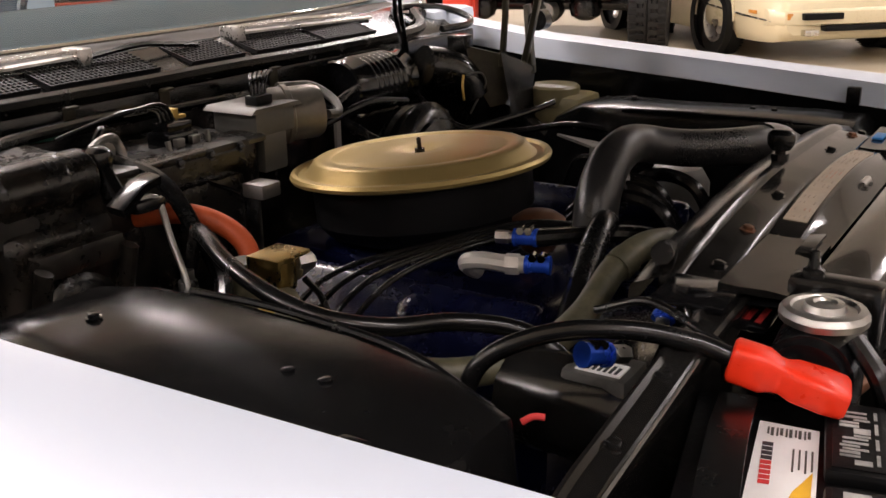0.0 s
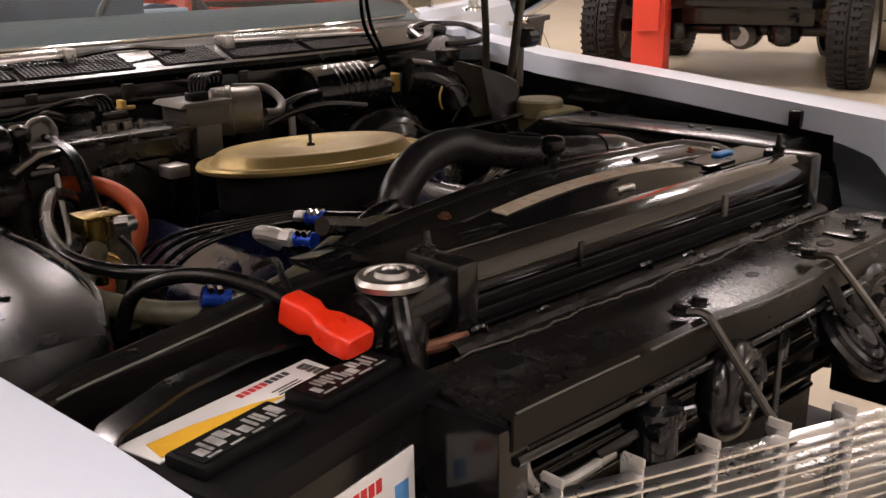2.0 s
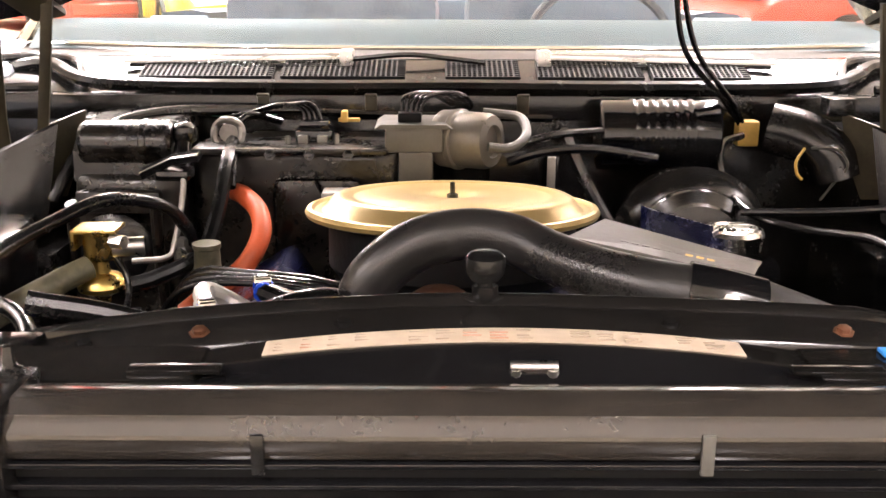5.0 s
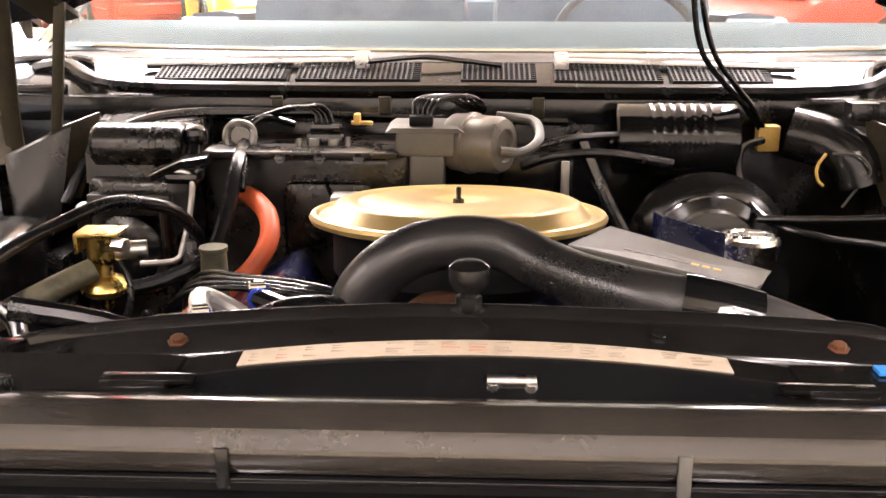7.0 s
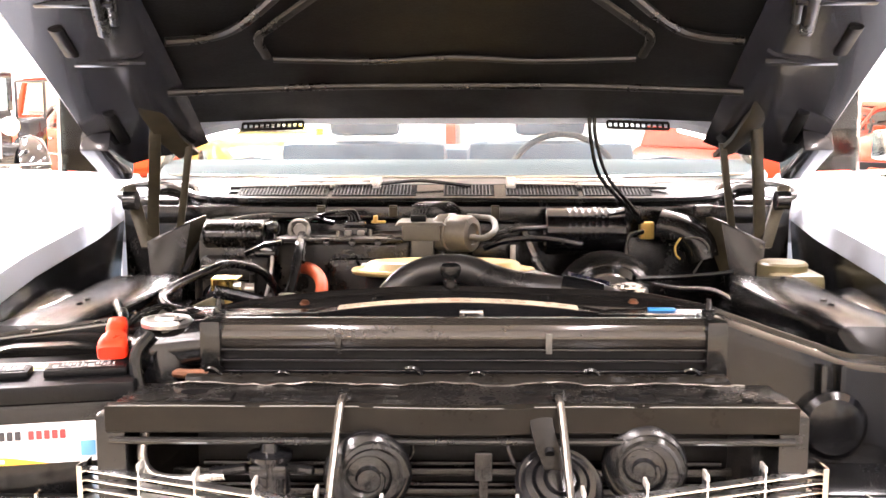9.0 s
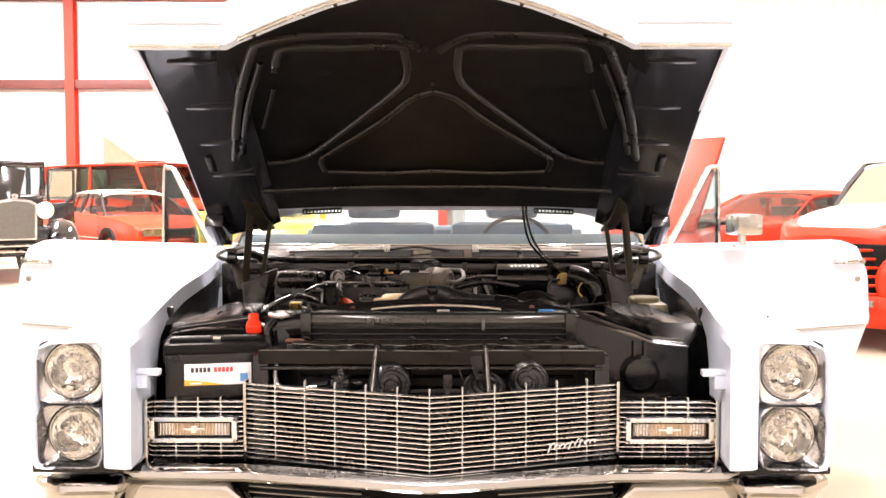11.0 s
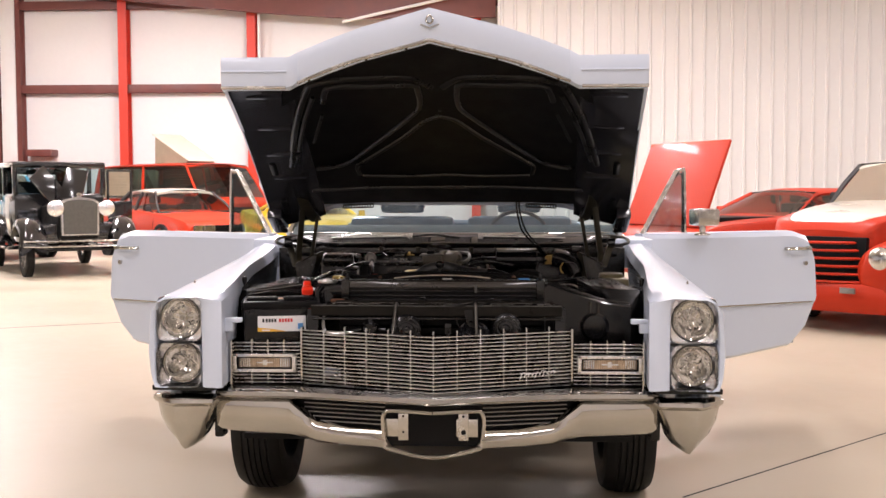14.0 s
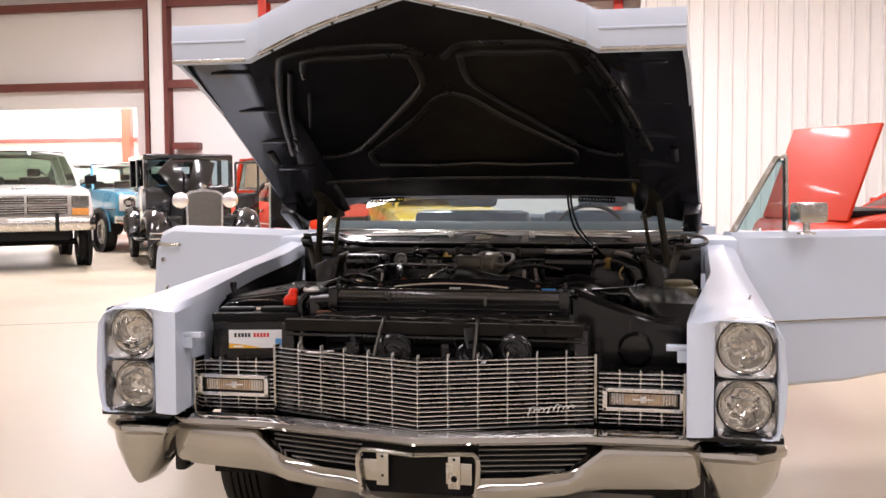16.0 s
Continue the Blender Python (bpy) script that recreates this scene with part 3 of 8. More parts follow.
for s in (1, -1):
    bm = bmesh.new()
    x = s * 0.125
    box(bm, x - 0.045, x + 0.03, -0.062, -0.057, 0.452, 0.515, 0.002)
    box(bm, x - s * 0.02 - 0.018, x - s * 0.02 + 0.018, -0.068, -0.062, 0.44, 0.535, 0.003)
    part("plate_bracket", bm, CHROME_WORN, bumper, "bent bare metal number plate bracket")
    bm = bmesh.new()
    cyl(bm, (x - s * 0.02, -0.0685, 0.47), (x - s * 0.02, -0.0665, 0.47), 0.009 if s > 0 else 0.004)
    part("plate_hole", bm, MATT, bumper)
    bm = bmesh.new()
    cyl(bm, (x - s * 0.02, -0.0685, 0.526), (x - s * 0.02, -0.0665, 0.526), 0.004)
    part("plate_hole", bm, MATT, bumper)


def lower_slot(bm):
    for k in range(5):
        z = 0.487 + k * 0.0155
        rings = [[(x, bump_y(x) + 0.03 + d, z + e) for d, e in ((0, 0), (0, 0.0026), (0.01, 0.0026), (0.01, 0))] for x in (0.17, 0.3, 0.47)]
        loft(bm, rings, True, True, True)


for b in mirrored(lower_slot):
    part("lower_grille_bar", b, ALU, bumper)


def slot_back(bm):
    rings = [[(x, bump_y(x) + 0.055, z) for z in (0.46, 0.58)] for x in (0.14, 0.3, 0.5)]
    loft(bm, rings, False)


for b in mirrored(slot_back):
    part("slot_backing", b, MATT, bumper)

# grille
def gy(x):
    x = abs(x)
    return lerp([(0, -0.075), (0.49, 0.105), (0.76, 0.105)], x)


grille = thing("radiator_grille", "", "", (0, 0, -0.028))
grille.parent = car
tagged(grille, "chrome grille of thin bars, pointed in the middle")
for k in range(16):
    z = 0.604 + k * 0.0130
    bm = bmesh.new()
    rings = [[(x, gy(x) + d, z + e) for d, e in ((0.0, 0.0013), (0.0, 0.0039), (0.003, 0.0048), (0.018, 0.004), (0.018, 0.0012), (0.003, 0.0006))] for x in (-0.49, 0, 0.49)]
    loft(bm, rings, True, True, True)
    part("grille_bar", bm, GRILLE, grille)
for i in range(-5, 6):
    x = i * 0.0817
    bm = bmesh.new()
    box(bm, x - 0.0013, x + 0.0013, gy(x) + 0.004, gy(x) + 0.03, 0.604, 0.816, 0.0005)
    part("grille_upright", bm, GRILLE, grille)
    bm = bmesh.new()
    box(bm, x - 0.0022, x + 0.0022, gy(x) + 0.003, gy(x) + 0.028, 0.810, 0.820, 0.0018)
    part("upright_end", bm, CAP_NYLON, grille, "pale rounded end of a grille upright")
for s in (1, -1):
    bm = bmesh.new()
    box(bm, s * 0.492 - 0.004, s * 0.492 + 0.004, 0.095, 0.135, 0.597, 0.812, 0.002)
    part("grille_edge", bm, CHROME, grille)
    for k in range(12):
        z = 0.606 + k * 0.0132
        bm = bmesh.new()
        a, b = sorted((s * 0.50, s * 0.742))
        box(bm, a, b, 0.112, 0.13, z, z + 0.0031, 0.0008)
        part("grille_bar", bm, GRILLE, grille)
    for x in (0.56, 0.62, 0.68):
        bm = bmesh.new()
        box(bm, s * x - 0.002, s * x + 0.002, 0.114, 0.132, 0.60, 0.765)
        part("grille_upright", bm, CHROME_WORN, grille)
    bm = bmesh.new()
    box(bm, s * 0.744 - 0.005, s * 0.744 + 0.005, 0.06, 0.13, 0.598, 0.77, 0.003)
    part("grille_edge", bm, CHROME, grille)
    bm = bmesh.new()
    a, b = sorted((s * 0.495, s * 0.745))
    box(bm, a, b, 0.15, 0.155, 0.59, 0.75)
    part("grille_backing", bm, MATT, grille)
    # turn lamp
    cx = s * 0.628
    bm = bmesh.new()
    for p, q in (((-0.116, -0.102), (0.648, 0.716)), ((0.102, 0.116), (0.648, 0.716)), ((-0.116, 0.116), (0.648, 0.660)), ((-0.116, 0.116), (0.704, 0.716))):
        box(bm, cx + p[0], cx + p[1], 0.088, 0.125, q[0], q[1], 0.003)
    lampf = part("turn_lamp", bm, GRILLE, grille, "oblong chrome-framed parking and turn lamp")
    bm = bmesh.new()
    box(bm, cx - 0.102, cx + 0.102, 0.108, 0.12, 0.66, 0.704)
    for k in range(-12, 13):
        cyl(bm, (cx + k * 0.0078, 0.107, 0.662), (cx + k * 0.0078, 0.107, 0.702), 0.0032, None, 6)
    part("lens", bm, CLEAR_AMBER, lampf, "ribbed amber and clear lens")
    bm = bmesh.new()
    box(bm, cx - 0.03, cx + 0.03, 0.098, 0.104, 0.679, 0.685, 0.002)
    box(bm, cx - 0.008, cx + 0.008, 0.097, 0.104, 0.672, 0.692, 0.002)
    part("emblem", bm, GRILLE, lampf)
    # Black strips fill the gap between lamp frame and lens.
    bm = bmesh.new()
    for p, q in (((-0.1025, -0.097), (0.66, 0.704)), ((0.097, 0.1025), (0.66, 0.704)), ((-0.097, 0.097), (0.66, 0.6645)), ((-0.097, 0.097), (0.6995, 0.704))):
        box(bm, cx + p[0], cx + p[1], 0.096, 0.107, q[0], q[1])
    part("lens_surround", bm, MATT, lampf, "black strips round the lens")
    for k in (-1, 1):
        bm = bmesh.new()
        for i in range(5):
            x = cx + k * (0.058 + 0.008 * i)
            cyl(bm, (x, 0.1035, 0.666), (x, 0.1035, 0.698), 0.0026, None, 6)
        part("clear_rib", bm, GRILLE, lampf, "clear ribbed end of the lens")
bm = bmesh.new()
loft(bm, [[(x, gy(x) + 0.04, z) for z in (0.59, 0.63)] for x in (-0.49, 0, 0.49)], False)
part("grille_backing", bm, MATT, grille)
# the maker's script as one wavy stroke
bm = bmesh.new()
pts = []
for k in range(90):
    u = k / 89
    tall = 1.9 if u < 0.14 or 0.42 < u < 0.5 or 0.58 < u < 0.7 else 0.75
    x = 0.30 + 0.135 * u + 0.0035 * math.sin(u * 62) + 0.004 * math.cos(u * 62) * tall * 0.6
    pts.append((x, gy(x) - 0.006, 0.650 + 0.010 * u + 0.0065 * tall * math.cos(u * 62)))
sweep(bm, pts, 0.0015, 6, 1)
part("script_badge", bm, SCRIPT, grille, "flowing chrome script badge")

# hood, built closed and swung up about its hinge line
HY, HZ = 1.30, 1.143
HW = 0.735
hood_m = Matrix.Translation((0, HY, HZ)) @ pose(0, 0, 0, -25, 0, 0)


def hood_top(x, v):
    """Height of the skin above the hinge line; v from 0 at the nose to 1 at the back."""
    a = abs(x)
    nose = lerp([(0, 0.02), (0.3, 0.014), (0.47, -0.006), (0.50, -0.027), (HW, -0.027)], a)
    back = lerp([(0, 0.065), (0.4, 0.06), (0.55, 0.03), (HW, 0.0)], a)
    base = nose + (back - nose) * v
    return base + (0.05 - 0.04 * a) * math.sin(math.pi * v)


def hood_y(x, v):
    a = abs(x)
    nose = lerp([(0, -1.692), (0.25, -1.585), (0.47, -1.475), (0.50, -1.478), (HW, -1.478)], a)
    back = lerp([(0, -0.07), (0.45, -0.085), (0.6, -0.05), (HW, -0.01)], a)
    return nose + (back - nose) * v


XS = [-HW, -0.62, -0.52, -0.50, -0.47, -0.36, -0.24, -0.12, -0.05, 0, 0.05, 0.12, 0.24, 0.36, 0.47, 0.50, 0.52, 0.62, HW]
bm = bmesh.new()
VS = [0, 0.01, 0.04, 0.15, 0.35, 0.6, 0.85, 1.0]
wid = lambda x, v: x * (1 + 0.139 * v)
face = lambda x, u: (x, hood_y(x, 0) + 0.044 * u - 0.03 * u * (1 - u), hood_top(x, 0) - 0.093 * u)
rings = [[(x, y + 0.02, z - 0.002) for x, y, z in [face(x, 1) for x in XS]]] + [[face(x, u) for x in XS] for u in (1, 0.93, 0.6, 0.3, 0.1)]
rings += [[(wid(x, v), hood_y(x, v), hood_top(x, v)) for x in XS] for v in VS]
rings += [[(wid(x, 1), hood_y(x, 1), hood_top(x, 1) - 0.02) for x in XS]]
loft(bm, rings, False)
for s in (1, -1):
    edge = [(wid(s * HW, v), hood_y(HW, v), hood_top(HW, v)) for v in VS]
    loft(bm, [edge, [(x, y + (0.04 if y < -1.4 else 0), z - lerp([(-1.48, 0.092), (-1.1, 0.06), (0, 0.05)], y)) for x, y, z in edge], [(x - s * 0.012, y + (0.04 if y < -1.4 else 0), z - lerp([(-1.48, 0.09), (-1.1, 0.06), (0, 0.05)], y)) for x, y, z in edge]], False)
moved(bm, hood_m)
hood = part("hood", bm, PAINT, car, "raised pale blue hood with black underside")
# underside: black inner panel with pressed ribs
bm = bmesh.new()
UX = [-0.515, -0.49, -0.45, -0.3, -0.15, 0, 0.15, 0.3, 0.45, 0.49, 0.515]
UV = [0.035, 0.05, 0.1, 0.3, 0.5, 0.7, 0.9, 0.985]
dep = lambda x, v: lerp([(0, 0.075), (0.15, 0.06), (0.75, 0.06), (1.0, 0.014)], v)
uw = lambda x, v: x * (1 + 0.17 * min(1, v / 0.4))
loft(bm, [[(wid(uw(x, v), v), hood_y(x, v), hood_top(x, v) - dep(x, v)) for x in UX] for v in UV], False)
moved(bm, hood_m)
under = part("inner_panel", bm, MATT, hood, "satin black pressed underside")
for s in (1, -1):
    bm = bmesh.new()
    loft(bm, [[(wid(s * x, v), hood_y(x, v), hood_top(x, v) - d) for x, d in ((0.51, 0.05), (0.56, 0.06), (0.62, 0.056), (0.70, 0.058), (HW - 0.006, 0.062))] for v in UV], False)
    moved(bm, hood_m)
    part("side_panel", bm, SLATE, hood, "dark slate painted hood side underside")


def rib(pts, r=0.015, flat=0.75):
    bm = bmesh.new()
    sweep(bm, [(wid(x, v), hood_y(x, v), hood_top(x, v) - dep(x, v) - 0.003) for x, v in pts], r, 8, 4, None, flat)
    moved(bm, hood_m)
    return bm


for s in (1, -1):
    for pts, r in (([(s * 0.59, 0.58), (s * 0.535, 0.34), (s * 0.465, 0.15), (s * 0.42, 0.115), (s * 0.27, 0.165), (s * 0.11, 0.215), (s * 0.06, 0.25), (s * 0.02, 0.295)], 0.013),
                   ([(s * 0.565, 0.56), (s * 0.51, 0.35), (s * 0.445, 0.19)], 0.009),
                   ([(s * 0.415, 0.24), (s * 0.40, 0.19), (s * 0.37, 0.17), (s * 0.23, 0.225), (s * 0.09, 0.262), (s * 0.07, 0.30), (s * 0.07, 0.375), (s * 0.10, 0.42), (s * 0.23, 0.53), (s * 0.36, 0.635), (s * 0.43, 0.655), (s * 0.50, 0.63)], 0.012),
                   ([(0, 0.45), (s * 0.06, 0.465), (s * 0.15, 0.54), (s * 0.31, 0.65), (s * 0.345, 0.68), (s * 0.34, 0.73)], 0.010),
                   ([(s * 0.43, 0.31), (s * 0.485, 0.46)], 0.006)):
        part("pressed_rib", rib(pts, r), RIB_BLACK, under)
part("pressed_rib", rib([(-0.33, 0.74), (-0.15, 0.77), (0, 0.775), (0.15, 0.77), (0.33, 0.74)], 0.008), RIB_BLACK, under)
part("pressed_rib", rib([(-0.54, 0.78), (-0.25, 0.85), (0, 0.865), (0.25, 0.85), (0.54, 0.78)], 0.010), RIB_BLACK, under)
part("pressed_rib", rib([(-0.42, 0.045), (0, 0.06), (0.42, 0.045)], 0.01), RIB_BLACK, under)
bm = bmesh.new()
for xc, v in ((0.0, 0.42), (-0.012, 0.44)):
    bolt(bm, Vector((xc, hood_y(xc, v), hood_top(xc, v) - dep(xc, v))), 0.006, 0.006, (0, 0, -1))
moved(bm, hood_m)
part("panel_bolt", bm, RIB_BLACK, under)
# bare metal reinforcement under the nose, in two lengths a side
for s in (1, -1):
    for xa, xb in ((0.05, 0.25), (0.27, 0.46)):
        bm = bmesh.new()
        loft(bm, [[(s * x, hood_y(x, 0) + d, hood_top(x, 0) - 0.090 + e) for d, e in ((0.046, 0.0), (0.046, -0.004), (0.070, -0.003), (0.070, 0.002))] for x in (xa, (xa + xb) / 2, xb)], True, True, True)
        for x in (xa + 0.03, xb - 0.03):
            bolt(bm, Vector((s * x, hood_y(x, 0) + 0.058, hood_top(x, 0) - 0.093)), 0.005, 0.004, (0, 0, -1))
        moved(bm, hood_m)
        part("nose_reinforcement", bm, COWL_GREY, hood, "worn bare metal strip under the hood's nose")
for s in (1, -1):
    for v in (0.14, 0.33, 0.5, 0.66):
        bm = bmesh.new()
        box(bm, *sorted((wid(s * (HW - 0.19), v), wid(s * (HW - 0.06), v))), hood_y(0.6, v) - 0.006, hood_y(0.6, v) + 0.006, hood_top(0.62, v) - 0.066, hood_top(0.62, v) - 0.054, 0.003)
        moved(bm, hood_m)
        part("side_brace", bm, SLATE, under)
    bm = bmesh.new()
    x = s * 0.735
    box(bm, *sorted((wid(x, 0.9), wid(x - s * 0.06, 0.9))), -0.24, -0.06, -0.095, -0.045, 0.01)
    moved(bm, hood_m)
    part("corner_guard", bm, SLATE, hood)
    for va, vb in ((0.80, 0.90), (0.55, 0.62)):
        bm = bmesh.new()
        sweep(bm, [(wid(s * 0.665, v), hood_y(0.665, v), hood_top(0.665, v) - 0.060) for v in (va, (va + vb) / 2, vb)], 0.014, 8, 3, None, 0.4)
        moved(bm, hood_m)
        part("side_slot", bm, MATT, hood)
    # slotted vent strip hanging at the rear edge
    strip = lambda u, d: (s * (0.36 + 0.14 * u), -0.085 - 0.015 * u, 0.045 - 0.012 * u - d)
    bm = bmesh.new()
    sweep(bm, [strip(u, 0.0) for u in (0, 0.25, 0.5, 0.75, 1)], 0.0035, 6, 2)
    sweep(bm, [strip(u, 0.016) for u in (0, 0.25, 0.5, 0.75, 1)], 0.0035, 6, 2)
    moved(bm, hood_m)
    louvre = part("louvre_strip", bm, MATT, hood, "black slotted vent strip at the hood's rear edge")
    for k in range(12):
        bm = bmesh.new()
        cyl(bm, strip(k / 11, 0.0), strip(k / 11, 0.016), 0.003, None, 6)
        moved(bm, hood_m)
        part("louvre_bar", bm, MATT, louvre)
for s in (1, -1):
    bm = bmesh.new()
    sweep(bm, [tuple(Vector(face(s * x, 0.52)) + Vector((0, -0.001, 0))) for x in (0.505, 0.6, HW)], 0.0035, 6, 2)
    moved(bm, hood_m)
    part("ear_crease", bm, PAINT, hood)
# chrome lip under the nose and crest
bm = bmesh.new()
sweep(bm, [(x, hood_y(x, 0) + 0.042, hood_top(x, 0) - 0.096) for x in (-0.47, -0.3, -0.15, -0.04, 0, 0.04, 0.15, 0.3, 0.47)], 0.006, 8, 3)
moved(bm, hood_m)
part("nose_trim", bm, CHROME_WORN, hood)
for s in (1, -1):
    bm = bmesh.new()
    sweep(bm, [(s * 0.51, hood_y(0.5, 0) + 0.042, hood_top(0.5, 0) - 0.096), (s * HW, hood_y(HW, 0) + 0.042, hood_top(HW, 0) - 0.096)], 0.006, 8)
    moved(bm, hood_m)
    part("nose_trim", bm, CHROME_WORN, hood)
bm = bmesh.new()
crest = lambda x, u: tuple(Vector(face(x, u)) + Vector((0, -0.006, 0)))
for s in (1, -1):
    sweep(bm, [crest(0, 0.70), crest(s * 0.03, 0.52)], 0.0025, 6)
sweep(bm, [crest(-0.011, 0.42), crest(-0.009, 0.5), crest(0, 0.57), crest(0.009, 0.5), crest(0.011, 0.42), crest(0.007, 0.34), crest(0, 0.31), crest(-0.007, 0.34), crest(-0.011, 0.42)], 0.003, 6)
moved(bm, hood_m)
part("hood_crest", bm, CHROME, hood, "chrome crest and V on the hood's nose")

# hinges: linked arms and a brace to the inner fender
def strap(bm, pts, w, t, axis):
    """A flat bar of width w along an axis and thickness t through the points."""
    P = [Vector(p) for p in pts]
    a = Vector(axis).normalized()
    rings = []
    for k, p in enumerate(P):
        d = (P[min(k + 1, len(P) - 1)] - P[max(k - 1, 0)]).normalized()
        b = d.cross(a).normalized()
        rings.append([p + a * w * u + b * t * v for u, v in ((-0.5, -0.4), (-0.4, -0.5), (0.4, -0.5), (0.5, -0.4), (0.5, 0.4), (0.4, 0.5), (-0.4, 0.5), (-0.5, 0.4))])
    loft(bm, rings, True, True, True)


for s in (1, -1):
    hg = thing("hood_hinge", "", "", (0, 0, 0))
    hg.parent = car
    tagged(hg, "olive phosphated hood hinge with linked arms")
    bm = bmesh.new()
    strap(bm, [(s * 0.648, 0.92, 1.31), (s * 0.655, 1.02, 1.245), (s * 0.645, 1.12, 1.185), (s * 0.625, 1.20, 1.145)], 0.05, 0.012, (1, 0, 0.2))
    part("upper_arm", bm, OLIVE, hg)
    bm = bmesh.new()
    strap(bm, [(s * 0.664, 1.08, 1.235), (s * 0.684, 1.12, 1.10), (s * 0.70, 1.15, 1.0), (s * 0.706, 1.17, 0.93)], 0.026, 0.012, (1, 0.25, 0))
    part("rear_link", bm, OLIVE, hg)
    bm = bmesh.new()
    strap(bm, [(s * 0.612, 1.16, 1.17), (s * 0.630, 1.17, 1.06), (s * 0.652, 1.19, 0.95)], 0.016, 0.010, (1, 0.1, 0))
    part("front_link", bm, OLIVE, hg)
    bm = bmesh.new()
    loft(bm, [[(s * (x + d), y, z) for x, y, z in ((0.705, 1.145, 0.945), (0.62, 1.175, 0.985), (0.645, 1.16, 0.84), (0.69, 1.13, 0.81))] for d in (0, 0.01)], True, True, True)
    part("base_plate", bm, BLACK_DUST, hg)
    bm = bmesh.new()
    tri = [(0.687, 1.150, 0.941), (0.652, 1.199, 0.977), (0.60, 1.248, 0.996), (0.609, 1.237, 0.930), (0.628, 1.205, 0.865), (0.652, 1.183, 0.870)]
    loft(bm, [[(s * (x + d), y, z) for x, y, z in tri] for d in (0, 0.005)], True, True, True)
    gus = part("gusset", bm, OLIVE, hg, "grey-green pressed steel gusset")
    for q in ((0.662, 1.172, 0.938), (0.656, 1.178, 0.92)):
        bm = bmesh.new()
        bolt(bm, (s * (q[0] - 0.001), q[1] - 0.003, q[2]), 0.004, 0.003, (-s * 0.6, -0.8, 0))
        part("hole", bm, MATT, gus)
    bm = bmesh.new()
    strap(bm, [(s * 0.765, 1.19, 1.07), (s * 0.74, 1.17, 1.0), (s * 0.715, 1.15, 0.93)], 0.03, 0.012, (1, 0.2, 0))
    part("fork", bm, OLIVE, hg)
    bm = bmesh.new()
    cyl(bm, (s * 0.735, 1.15, 1.04), (s * 0.765, 1.15, 1.04), 0.022, None, 18)
    part("pivot", bm, BLACK_DUST, hg)
    bm = bmesh.new()
    cyl(bm, (s * 0.69, 1.13, 1.23), (s * 0.63, 1.13, 1.23), 0.014, None, 14)
    part("pivot_pin", bm, OLIVE, hg)

# cowl, windscreen and cabin
WSX = [-0.84, -0.78, -0.68, -0.5, -0.3, 0, 0.3, 0.5, 0.68, 0.78, 0.84]
wsy = lambda x: 1.52 + 0.10 * (abs(x) / 0.84) ** 3
cowl = thing("cowl", "", "", (0, 0, 0))
cowl.parent = car
tagged(cowl, "cowl below the windscreen")
for s in (1, -1):
    bm = bmesh.new()
    box(bm, *sorted((s * 0.80, s * 0.99)), 1.45, 1.78, 0.9, 1.045, 0.02)
    part("cowl_corner", bm, PAINT, cowl)
# Chrome-like strip; its brown-grey colour paints in what it reflects.
bm = bmesh.new()
loft(bm, [[(x, wsy(x) - 0.035, 1.0535) for x in WSX], [(x, wsy(x) + 0.06, 1.064) for x in WSX]], False)
part("cowl_strip", bm, COWL_GREY, cowl, "brown-grey strip under the wipers with its reflections painted in")
bm = bmesh.new()
loft(bm, [[(x, 1.37 + 0.05 * (abs(x) / 0.84) ** 2, 1.0) for x in WSX], [(x, 1.40 + 0.05 * (abs(x) / 0.84) ** 2, 1.022) for x in WSX], [(x, wsy(x) - 0.036, 1.052) for x in WSX]], False)
part("cowl_tray", bm, BLACK_DUST, cowl, "dusty black tray in front of the windscreen")
for a, b in ((-0.56, -0.33), (-0.315, -0.10), (-0.03, 0.10), (0.13, 0.315), (0.33, 0.50)):
    bm = bmesh.new()
    box(bm, a, b, 1.407, 1.486, 1.0265, 1.033, 0.002)
    n = int((b - a) / 0.009)
    for k in range(n):
        box(bm, a + k * 0.009, a + k * 0.009 + 0.003, 1.406, 1.487, 1.033, 1.037)
    for k in range(9):
        box(bm, a, b, 1.407 + k * 0.0096, 1.4098 + k * 0.0096, 1.033, 1.0365)
    moved(bm, Matrix.Translation((0, 1.447, 1.03)) @ pose(0, 0, 0, 15, 0, 0) @ Matrix.Translation((0, -1.447, -1.024)))
    part("cowl_screen", bm, MATT, cowl, "black mesh screen over the cowl vent")
bm = bmesh.new()
sweep(bm, [(-0.86, 1.50, 1.02), (-0.74, 1.47, 1.045), (-0.62, 1.385, 1.022), (-0.3, 1.365, 1.018), (0, 1.36, 1.02), (0.3, 1.365, 1.018), (0.62, 1.385, 1.022), (0.74, 1.47, 1.045), (0.86, 1.50, 1.02)], 0.013, 8, 6)
part("cowl_seal", bm, RUBBER, car, "black rubber seal along the cowl")
for s in (1, -1):
    bm = bmesh.new()
    sweep(bm, [(s * 0.66, 1.42, 1.028), (s * 0.70, 1.50, 1.048), (s * 0.78, 1.52, 1.052), (s * 0.85, 1.47, 1.048), (s * 0.86, 1.40, 1.03), (s * 0.80, 1.36, 1.018), (s * 0.70, 1.37, 1.016)], 0.008, 8, 5)
    part("corner_seal", bm, RUBBER, car, "looped rubber seal in the cowl corner")


